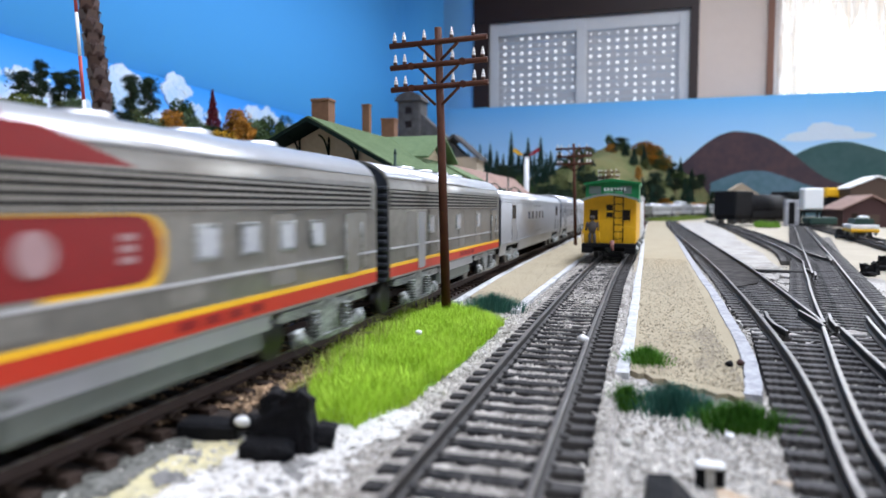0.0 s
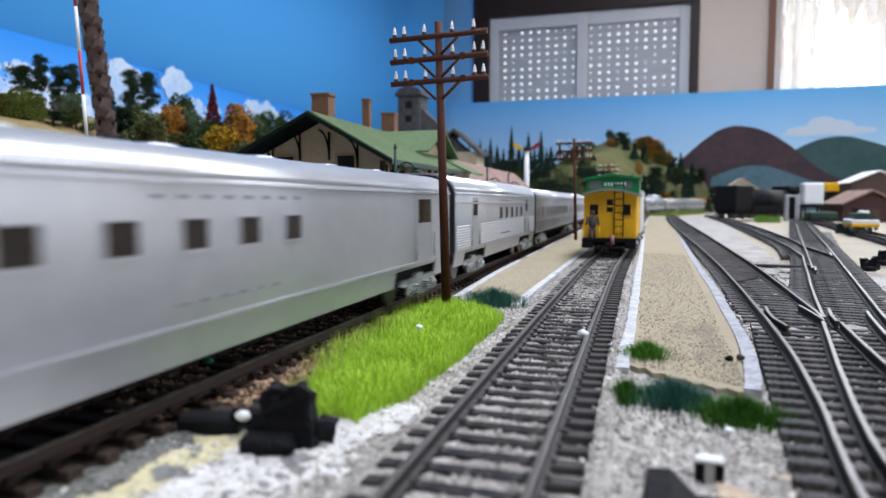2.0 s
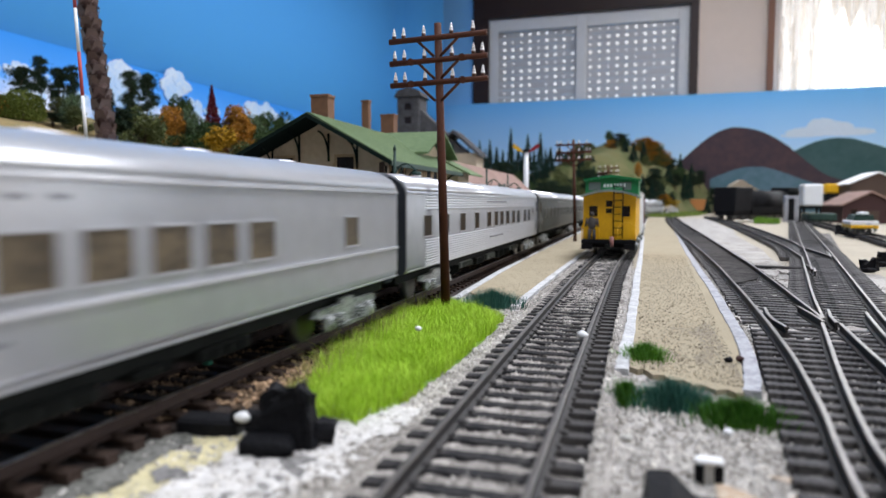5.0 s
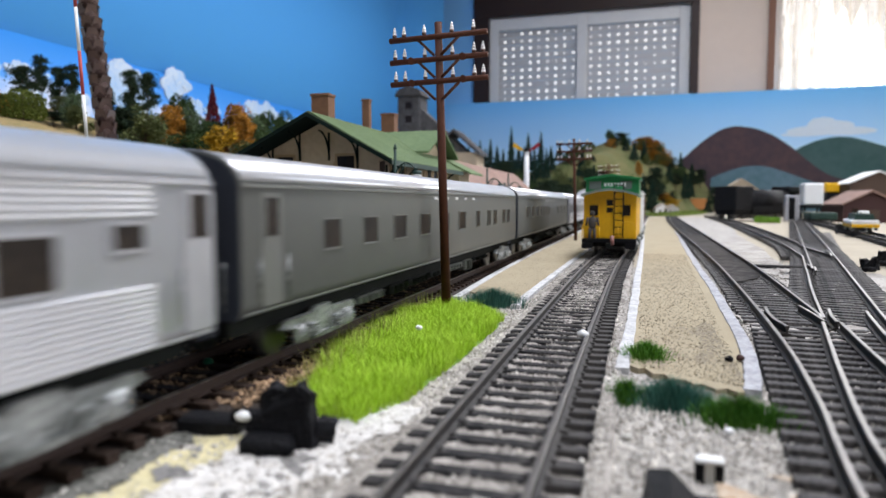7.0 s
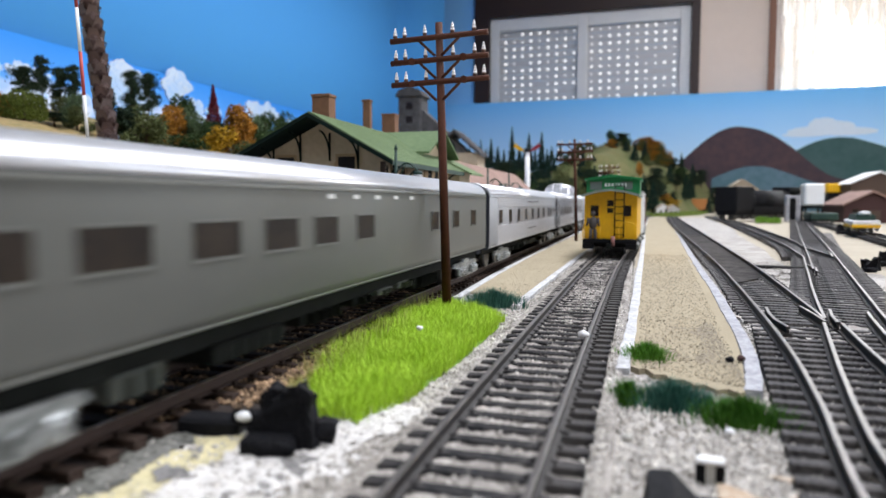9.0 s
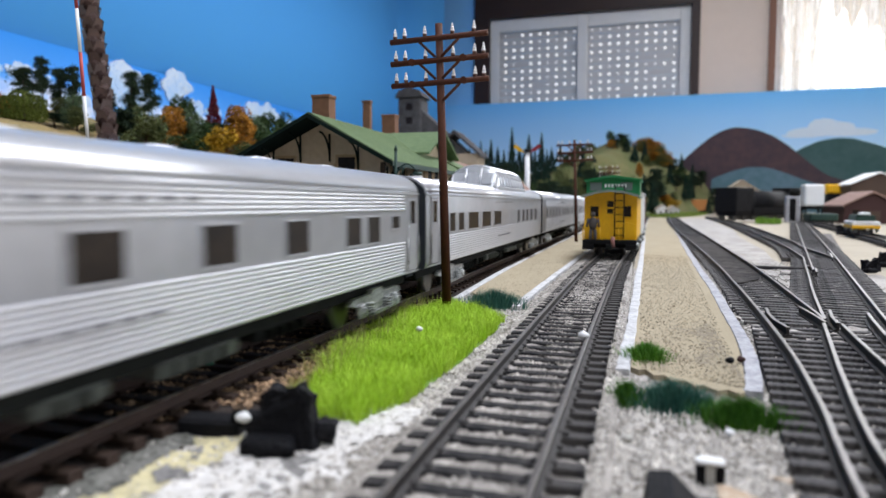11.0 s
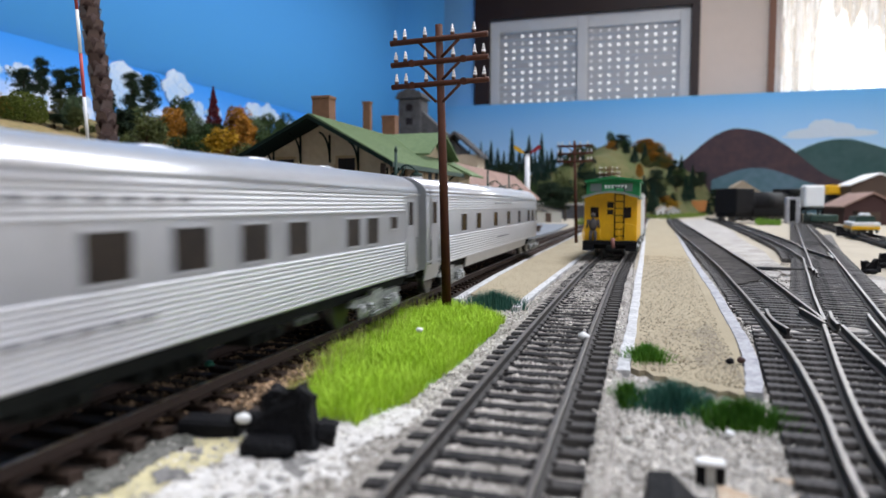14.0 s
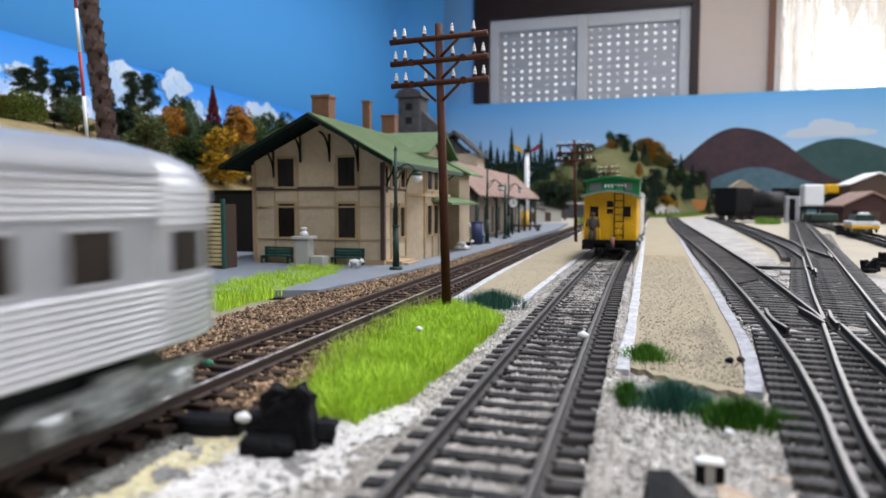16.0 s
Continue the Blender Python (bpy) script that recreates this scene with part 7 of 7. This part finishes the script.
for i, (x, top) in enumerate(FIRS):
    y = 2500 + (i % 3) * 60 - (i > 12) * 90
    k = y / 2500
    b = north_hill(x * k, y)
    tree(x * k, y, b - 1, (top - 39) * k + 39 - b, 52, "fir", i % 3)
NORTH = [(30, 3020, 80, 140, 'orange'), (62, 3030, 76, 130, 'olive'), (78, 3000, 58, 120, 'orange'), (48, 2500, 110, 60, 'fir'), (130, 3060, 60, 90, 'dark'), (165, 3080, 56, 90, 'green'), (200, 3110, 60, 90, 'dark'), (240, 3190, 60, 80, 'dark'), (95, 3020, 50, 100, 'yellow'), (100, 3010, 50, 80, 'olive'), (5, 2990, 50, 70, 'olive'), (140, 3120, 60, 34, 'fir'), (180, 3160, 90, 40, 'fir'), (235, 3250, 70, 40, 'fir'), (275, 3280, 80, 60, 'dark'), (130, 2780, 60, 30, 'fir'), (20, 2860, 80, 44, 'fir'), (-20, 2760, 80, 46, 'fir'), (-74, 2900, 54, 70, 'dark'), (59, 2700, 58, 120, 'olive'), (111, 2700, 42, 80, 'yellow'), (90, 2690, 34, 60, 'orange'), (60, 2560, 150, 84, 'dark'), (-22, 2500, 90, 40, 'fir'), (-124, 2200, 110, 60, 'green'),
         (255, 2700, 70, 36, 'fir'), (330, 3220, 110, 60, 'dark'), (215, 3060, 110, 50, 'fir'), (190, 2980, 120, 50, 'fir'), (16, 2560, 95, 46, 'fir'), (120, 2900, 90, 46, 'fir'), (150, 2950, 70, 60, 'dark'), (-180, 2500, 80, 60, 'olive'), (-90, 2400, 70, 60, 'sage'),
         (-250, 2350, 90, 60, 'green'), (-330, 2300, 100, 64, 'olive'), (-420, 2250, 110, 64, 'green'), (-520, 2300, 110, 70, 'dark'), (-300, 2150, 110, 60, 'dark')]
for i, (x, y, h, w, kind) in enumerate(NORTH):
    b = north_hill(x, y) if y > 2100 else -2
    tree(x, y, b - 1, h, w, kind, i % 3)
# pines beside the station and scrub along the yard edge
for i, (x, y, h, w, kind) in enumerate(((-196, 700, 104, 26, 'fir'), (-300, 1200, 70, 60, 'green'), (-330, 1320, 64, 60, 'dark'), (-260, 1500, 70, 66, 'dark'), (-350, 1000, 84, 60, 'green'), (-400, 1150, 95, 70, 'dark'),
                                       (-180, 1700, 86, 70, 'dark'), (-230, 1800, 100, 70, 'dark'), (-300, 1650, 110, 74, 'olive'))):
    tree(x, y, -3, h, w, kind, i % 3)

random.seed(9)
for i in range(22):
    x, y = -640 + i * 26 + random.uniform(-14, 14), random.uniform(2220, 2420)
    tree(x, y, north_hill(x, y) - 1, random.uniform(85, 150), random.uniform(60, 90), random.choice(("dark", "green", "dark", "olive", "fir")), i % 3)

# scrub over the meadow hill
random.seed(12)
for i in range(34):
    x, y = random.uniform(-260, 330), random.uniform(2560, 3300)
    b = north_hill(x, y)
    if b > 12:
        tree(x, y, b - 1, random.uniform(24, 60), random.uniform(26, 60), random.choice(("fir", "green", "olive", "fir", "green", "olive", "orange")), i % 3)

# pale houses among the trees
def cottage(x, y, z, k, wallm, roofm, label):
    c = thing("cottage", x, y, z, label, "house", rz=12)
    bm = bmesh.new()
    prism(bm, [(-20 * k, -10), (20 * k, -10), (20 * k, 24 * k), (0, 36 * k), (-20 * k, 24 * k)], -24 * k, 24 * k)
    part("wall", bm, wallm, c)
    bm = bmesh.new()
    prism(bm, [(-23 * k, 22 * k), (0, 36.5 * k), (23 * k, 22 * k), (23 * k, 24 * k), (0, 39 * k), (-23 * k, 24 * k)], -27 * k, 27 * k)
    part("roof", bm, roofm, c)
    for a in (-11, 5):
        bm = bmesh.new()
        box(bm, a * k, (a + 6) * k, -24.5 * k, -24 * k, 8 * k, 17 * k)
        part("window", bm, M_pane, c)


cottage(-505, 600, west_hill(-505, 600) + 4, 0.75, M_stonegrey, M_grey, "pale stone cottage among autumn trees")
cottage(78, 2480, north_hill(78, 2480), 1.1, M_white, M_tan, "white cottage below the meadow hill")
cottage(112, 2450, north_hill(112, 2450), 1.0, M_stonegrey, M_tan, "pale cottage below the meadow hill")
cottage(-380, 2050, -4, 1.8, M_tan, M_grey, "tan house at the foot of the hill")


def viaduct():
    """Dark low wall with pale roofed sheds closing the far end of the main line."""
    v = thing("retaining_wall", -330, 1950, -4, "grey stone retaining wall at the hill foot", "wall")
    bm = bmesh.new()
    box(bm, -500, 270, -10, 10, 0, 42, 1)
    part("wall_face", bm, M_grey, v)
    bm = bmesh.new()
    box(bm, -503, 273, -13, 13, 42, 47, 1)
    part("coping", bm, M_stonegrey, v)


viaduct()
w = thing("yard_wall", -300, 449, 0, "dark weathered wall beyond the lattice fence", "wall")
bm = bmesh.new()
box(bm, -26, 26, -3, 3, -4, 48, 0.5)
part("wall_face", bm, M_louvre, w)
bm = bmesh.new()
box(bm, -27, 27, -4, 4, 48, 50, 0.4)
part("coping", bm, M_under, w)

# ---- grass, gravel and other scattered stuff ----
def blades(name, poly, n, h0, h1, material, label, z=0.0, wide=0.28, lean=0.35, seed=1):
    """Static-grass fibres standing inside an outline."""
    rnd = random.Random(seed)
    xs, ys = [p[0] for p in poly], [p[1] for p in poly]
    verts, faces = [], []
    while len(faces) < 2 * n:
        x, y = rnd.uniform(min(xs), max(xs)), rnd.uniform(min(ys), max(ys))
        edge = 4.0 * noise.noise((x * 0.12, y * 0.12, seed))
        if not inside(x + edge, y + edge, poly):
            continue
        h = rnd.uniform(h0, h1) * (0.8 + 0.4 * noise.noise((x * 0.07, y * 0.07, seed + 5)))
        a = rnd.uniform(0, 6.283)
        l = abs(rnd.gauss(0, lean)) * h
        dx, dy = math.cos(a) * wide / 2, math.sin(a) * wide / 2
        b = rnd.uniform(0, 6.283)
        ex, ey = math.cos(b) * l, math.sin(b) * l
        k = len(verts)
        verts += [(x - dx, y - dy, z - 0.5), (x + dx, y + dy, z - 0.5), (x + dx * .7 + ex * .35, y + dy * .7 + ey * .35, z + h * .6), (x - dx * .7 + ex * .35, y - dy * .7 + ey * .35, z + h * .6), (x + ex, y + ey, z + h)]
        faces += [(k, k + 1, k + 2, k + 3), (k + 3, k + 2, k + 4)]
    return tagged(pydata(name, verts, faces, material), label, "grass", kind="stuff")


def tuft(name, cx, cy, rx, ry, n, h, material, label, seed, wide=0.22):
    """A clump of fibres, densest and tallest in the middle, spreading outwards."""
    rnd = random.Random(seed)
    verts, faces = [], []
    for _ in range(n):
        a, r = rnd.uniform(0, 6.283), abs(rnd.gauss(0, 0.55))
        r *= 1 + 0.35 * noise.noise((math.cos(a) * 1.5, math.sin(a) * 1.5, seed))
        x, y = cx + rx * r * math.cos(a), cy + ry * r * math.sin(a)
        hh = h * rnd.uniform(0.55, 1.1) * max(0.35, 1 - 0.4 * r)
        ex, ey = math.cos(a) * r * hh * 0.5 + rnd.gauss(0, 0.2) * hh, math.sin(a) * r * hh * 0.5 + rnd.gauss(0, 0.2) * hh
        b = rnd.uniform(0, 6.283)
        dx, dy = math.cos(b) * wide / 2, math.sin(b) * wide / 2
        k = len(verts)
        verts += [(x - dx, y - dy, -0.5), (x + dx, y + dy, -0.5), (x + dx * .7 + ex * .35, y + dy * .7 + ey * .35, hh * .6), (x - dx * .7 + ex * .35, y - dy * .7 + ey * .35, hh * .6), (x + ex, y + ey, hh)]
        faces += [(k, k + 1, k + 2, k + 3), (k + 3, k + 2, k + 4)]
    return tagged(pydata(name, verts, faces, material), label, "grass", kind="stuff")


def drape(name, x0, x1, y0, y1, step, keep, material, label, lift=0.08, base=None):
    """A thin skin lying on the ground wherever keep(x, y) holds."""
    base = base or ground_height
    nx, ny = int((x1 - x0) / step), int((y1 - y0) / step)
    verts = [(x0 + i * step, y0 + j * step, base(x0 + i * step, y0 + j * step) + lift) for j in range(ny + 1) for i in range(nx + 1)]
    faces = [(j * (nx + 1) + i, j * (nx + 1) + i + 1, (j + 1) * (nx + 1) + i + 1, (j + 1) * (nx + 1) + i) for j in range(ny) for i in range(nx) if keep(x0 + (i + .5) * step, y0 + (j + .5) * step)]
    ob = pydata(name, verts, faces, material)
    for q in ob.data.polygons:
        q.use_smooth = True
    return tagged(ob, label, "ground patch", kind="structure")


LAWN = [(-79, 170), (-64, 116), (-57, 104), (-46, 106), (-44, 120), (-42, 160), (-42, 205), (-47, 226), (-62, 236), (-72, 240), (-78, 215)]
blades("grass_patch", LAWN, 38000, 2.2, 5.2, M_grass, "bright green static grass beside the track", lean=0.6, wide=0.15)
blades("grass_tall", [(-80, 165), (-68, 128), (-62, 128), (-72, 240), (-79, 240)], 350, 6, 9.5, mat("straw_grass", (0.30, 0.34, 0.07), 0.8, island=0.4, scale=100), "taller straw-coloured grass fringe", wide=0.2, lean=0.6, seed=3)
blades("grass_far_patch", [(-145.6, 198.8), (-182.6, 252.9), (-188.9, 311.1), (-192.5, 362.4), (-165.9, 355.9), (-150.9, 295.8), (-145.8, 239.8)], 9000, 3, 6.5, M_grass, "green static grass before the station", seed=4, lean=0.5)
blades("straw_fringe", [(-81, 175), (-70, 121), (-64, 116), (-70, 150), (-76, 200), (-76, 240), (-80, 240)], 1500, 1.5, 5.0, mat("dry_straw", (0.42, 0.36, 0.14), 0.85, second=(0.28, 0.22, 0.08), island=0.4, scale=100), "dry straw fringe between the grass and the ballast", wide=0.22, lean=0.9, seed=15)
tuft("reed_tuft", -53, 246, 13, 9, 1800, 7.0, M_bgrass, "blue-green grass tuft at the platform end", 6)
tuft("blue_grass_tuft", 7.2, 133, 7.5, 6, 1500, 5.4, M_bgrass, "dark blue-green grass tuft", 7)
tuft("dark_grass_tuft", 18.5, 125.5, 8, 5, 1500, 5.2, M_dgrass, "dark green grass tuft", 8)
tuft("small_grass_tuft", -1.5, 134, 3.2, 6, 450, 4.6, M_dgrass, "green grass tuft on the gravel", 9)
M_midgrass = mat("mid_grass", (0.07, 0.21, 0.015), 0.8, second=(0.15, 0.33, 0.03), scale=200, island=0.4)
tuft("platform_grass_tuft", 2.6, 170, 5.6, 5, 1300, 5.0, M_midgrass, "bright green tuft on the platform edge", 10)
M_verge = mat("verge_grass", (0.13, 0.19, 0.035), 0.85, second=(0.22, 0.26, 0.07), scale=60, island=0.4, spec=0.1)
blades("far_verge", [(0, 1960), (90, 1960), (190, 2300), (250, 2650), (200, 2650), (110, 2300), (20, 2050)], 3000, 8, 15, M_verge, "green verge beside the far line", seed=11, wide=1.6)
blades("yard_weeds", [(225, 1420), (265, 1410), (275, 1480), (230, 1490)], 900, 8, 14, M_bush, "bright green weeds in the yard", seed=12, wide=1.4)
blades("west_verge", [(-120, 1300), (-90, 1300), (-60, 1900), (-110, 1900)], 1500, 8, 16, M_verge, "green verge along the main line", seed=13, wide=1.5)


def pebbles(name, n, area, r0, r1, material, label, where, seed, zf):
    rnd = random.Random(seed)
    verts, faces = [], []
    x0, x1, y0, y1 = area
    got = 0
    while got < n:
        x = rnd.uniform(x0, x1)
        y = y0 + (y1 - y0) * rnd.random() ** 1.5
        if not where(x, y):
            continue
        got += 1
        r = rnd.uniform(r0, r1) * (1 + 0.5 * rnd.random() ** 6)
        z = zf(x, y) + r * 0.25
        k = len(verts)
        a = rnd.uniform(0, 6.28)
        for i in range(4):
            q = a + i * 1.5708 + rnd.uniform(-.4, .4)
            s = r * rnd.uniform(0.7, 1.15)
            verts.append((x + s * math.cos(q), y + s * math.sin(q), z + r * rnd.uniform(-.3, .3)))
        verts.append((x + rnd.uniform(-.4, .4) * r, y + rnd.uniform(-.4, .4) * r, z + r * rnd.uniform(.55, .95)))
        verts.append((x, y, z - r * 0.8))
        for i in range(4):
            faces += [(k + i, k + (i + 1) % 4, k + 4), (k + (i + 1) % 4, k + i, k + 5)]
    return tagged(pydata(name, verts, faces, material), label, "gravel", kind="stuff")


def near_rail(x, y):
    return min(abs(x + 29.4), abs(x + 12.3)) < 1.2


def moss(x, y):
    return y < 101 and x < -70.5 + 3.5 * noise.noise((x * 0.12, y * 0.09, 31)) + 1.2 * noise.noise((x * 0.6, y * 0.6, 5))


def plaster(x, y):
    w = 2.5 * noise.noise((x * 0.1, y * 0.1, 41)) + 1.2 * noise.noise((x * 0.6, y * 0.6, 6))
    return y < 102 and -74 < x < -62.5 + w and noise.noise((x * 0.13, y * 0.13, 71)) > -0.35


def smear(x, y):
    return y < 100 and -68 < x < -46 and noise.noise((x * 0.11, y * 0.16, 47)) + 0.4 * noise.noise((x * 0.5, y * 0.5, 9)) > 0.30


def on_gravel(x, y):
    if (moss(x, y) or plaster(x, y) or smear(x, y)) and (x * 7.3 + y * 3.1) % 1 > 0.22:
        return False
    if near_rail(x, y) or inside(x, y, LAWN) or (x > 30 and y > 100 and x > 34 + (y - 120) * 0.05 and y < 222):
        return False
    if -2 < x < 25 + (y - 180) * 0.03 and y > 155 - 0.45 * x + 5 * noise.noise((x * 0.35, y * 0.2, 17)):
        return False
    if -72 < x < -43 and y > 246:
        return False
    return x > -72 or (y < 110 and x > -78)


pebbles("white_gravel_stones", 20000, (-78, 40, 55, 520), 0.25, 0.62, M_stone, "loose white gravel stones", lambda x, y: on_gravel(x, y) and not (-37 < x < -4.5), 21, ground_height)
pebbles("white_track_ballast", 7000, (-28, -13.6, 60, 480), 0.25, 0.5, M_trackstone, "white ballast stones between the sleepers", lambda x, y: noise.noise((x * 0.15, y * 0.06, 4)) > -0.25, 22, lambda x, y: 0.95 + 0.4 * min(1, max(0, (y - 150) / 120)) + 0.5 * noise.noise((x * 0.3, y * 0.2, 8)))
pebbles("ballast_shoulder", 6000, (-38, -4, 60, 480), 0.25, 0.6, M_stone, "white ballast along the sleeper ends", lambda x, y: x < -34.5 + 2.5 * noise.noise((x, y * 0.2, 5)) or x > -6.5 + 2.5 * noise.noise((x, y * 0.15, 8)), 23, lambda x, y: 0.5)
pebbles("yard_ballast", 9500, (32, 110, 100, 480), 0.2, 0.5, M_stone, "pale ballast between the yard rails", lambda x, y: noise.noise((x * 0.12, y * 0.08, 14)) > -0.18, 24, lambda x, y: 0.5)
pebbles("brown_ballast_stones", 24000, (-136, -70, 70, 620), 0.4, 0.85, M_bstone, "brown and tan ballast stones", lambda x, y: not (x > -79.5 and y > 236) and (x < -101 or (x > -79 and y > 104 + 6 * noise.noise((x * 0.1, y * 0.1, 3))) or (-101 < x < -79 and y > 95)) and (abs(x + 90) > 11 or noise.noise((x * 0.2, y * 0.1, 2)) > -0.1), 25, lambda x, y: 0.6 + (0.2 if -101 < x < -79 else 0))
pebbles("platform_grit", 9000, (-1, 44, 148, 520), 0.12, 0.32, M_pgrain, "fine grit on the platform", lambda x, y: 1 < x < 23 + (y - 150) * 0.03 and y > 160 - 0.6 * x, 26, lambda x, y: PLAT - 0.06)
pebbles("west_platform_grit", 4000, (-70, -43, 262, 620), 0.1, 0.24, M_pgrain, "fine grit on the west platform", lambda x, y: True, 27, lambda x, y: PLAT - 0.06)


def boulder(x, y, z, r, material, label, seed):
    b = thing("pebble", x, y, z, label, "pebble", "loose pebbles")
    bm = bmesh.new()
    for v in ball(bm, (0, 0, r * 0.6), r, sz=0.75):
        v.co += v.co.normalized() * r * 0.25 * noise.noise(v.co * (1.1 / r) + Vector((seed, 0, 0)))
    part("stone", bm, material, b)


boulder(-13.4, 176, 3.4, 1.5, M_white, "white pebble lying on the rail", 1)
boulder(-56, 166, 5.0, 1.0, M_white, "white pebble caught in the grass", 2)
boulder(22.0, 171, PLAT, 1.0, M_black_cast, "small black cinder on the platform", 3)
boulder(24.5, 171, PLAT + 0.4, 1.0, mat("cinder_brown", (0.06, 0.03, 0.025), 0.9), "small brown cinder on the kerb", 4)
boulder(15.5, 118, 0, 0.9, M_white, "white pebble before the grass tuft", 5)
boulder(-96, 130, 1, 1.3, mat("green_glass", (0.02, 0.16, 0.09), 0.3), "green pebble between the rails", 6)
for i, (x, y, r) in enumerate(((-1, 112, 0.9), (-4, 118, 0.8), (-6, 92, 0.9))):
    boulder(x, y, -0.6, r, M_stonegrey, "grey stone on the white gravel", 10 + i)
# plaster, dirt and moss lying on the gravel
def lump(x, y):
    return ground_height(x, y) + 0.35 * noise.noise((x * 0.7, y * 0.7, 2)) + 0.2 * noise.noise((x * 1.9, y * 1.9, 4))


M_plaster = mat("plaster_yellow", (0.60, 0.53, 0.31), 0.9, second=(0.42, 0.38, 0.24), scale=70, mix=0.9, bump=0.8)
M_smear = mat("grey_smear", (0.13, 0.125, 0.12), 0.9, second=(0.28, 0.27, 0.255), scale=120, mix=0.9, bump=0.6)
drape("plaster_patch", -80, -54, 50, 103, 0.4, plaster, M_plaster, "dried yellowish plaster on the gravel", 0.30, lump)
def powder(x, y):
    return y < 118 and -63 < x < -35 and not smear(x, y) and not plaster(x, y) and noise.noise((x * 0.09, y * 0.07, 51)) + 0.5 * noise.noise((x * 0.45, y * 0.45, 3)) > -0.32


drape("powder_patch", -66, -34, 50, 120, 0.4, powder, M_powder, "fine white powder on the gravel", 0.42, lump)
drape("dirt_patch", -70, -38, 50, 101, 0.4, smear, M_smear, "grey dirt smeared on the gravel", 0.42, lump)
drape("moss_patch", -84, -66, 50, 102, 0.4, moss, mat("grey_moss", (0.19, 0.185, 0.165), 0.95, second=(0.06, 0.06, 0.05), scale=110, mix=1.0, bump=0.9), "grey mossy dirt along the track bed", 0.5, lump)
drape("lawn_soil", -82, -40, 102, 244, 1.0, lambda x, y: inside(x, y, LAWN), mat("lawn_soil", (0.12, 0.22, 0.02), 0.95, second=(0.2, 0.3, 0.04), scale=150, bump=0.6), "green flocked soil under the grass", 0.3)
drape("platform_stain", 2, 23, 144, 225, 0.5, lambda x, y: noise.noise((x * 0.12, y * 0.06, 12)) + 0.4 * noise.noise((x * 0.7, y * 0.5, 2)) + 0.5 * noise.noise((x * 2.1, y * 1.7, 4)) > 0.2 - 0.016 * (x - 8) + abs(y - 172) * 0.004 and y > 158 - 0.6 * x, mat("platform_dirt", (0.17, 0.145, 0.105), 0.95, second=(0.29, 0.245, 0.17), scale=260, mix=1.0, bump=0.5), "darker dirt on the platform end", 0.05, lambda x, y: PLAT)
drape("middle_track_ballast", -38, -3, 40, 520, 1.0, lambda x, y: True, mat("track_bed", (0.40, 0.37, 0.335), 0.95, second=(0.16, 0.145, 0.13), scale=60, mix=0.9, bump=0.8, fine=900, spec=0.1), "white ballast bed of the middle track", 0.0, lambda x, y: 1.05 + 0.3 * min(1, max(0, (y - 170) / 120)) + 0.7 * noise.noise((x * 0.3, y * 0.3, 6)) - 0.02 * max(0, abs(x + 20.8) - 12) ** 2 - (0.9 if 9.5 < x + 20.8 < 15 else 0.0))
drape("rust_patch", 11, 25, 78, 102, 0.7, lambda x, y: noise.noise((x * 0.1, y * 0.1, 3)) > 0.0, mat("rusty_dirt", (0.36, 0.23, 0.13), 0.95, second=(0.5, 0.42, 0.33), scale=120, mix=1.0, bump=0.5), "rust-brown stain on the gravel", 0.55)
drape("yard_ballast_bed", 26, 96, 200, 430, 1.0, lambda x, y: x > 27.5 + (y - 165) * 0.06 and noise.noise((x * 0.09, y * 0.05, 21)) + 0.35 * noise.noise((x * 0.4, y * 0.3, 2)) > 0.02, M_gravel, "patchy white ballast between the yard rails", 0.0, lambda x, y: 0.95 + 0.8 * noise.noise((x * 0.3, y * 0.3, 16)))


def motions():
    """The passing train: every vehicle rides along the main track at 197 mm a second."""
    for ob, centre, half in TRAIN:
        rows = []
        for i in range(33):
            t = i * 0.5
            s = centre - SPEED * t
            (x0, y0, a0), (x1, y1, a1) = main_at(s - half), main_at(s + half)
            rows.append((t, pose((x0 + x1) / 2 * MM, (y0 + y1) / 2 * MM, 4.2 * MM, 0, 0, -math.degrees(math.atan2(x1 - x0, y1 - y0)))))
        walk(ob, rows)


motions()
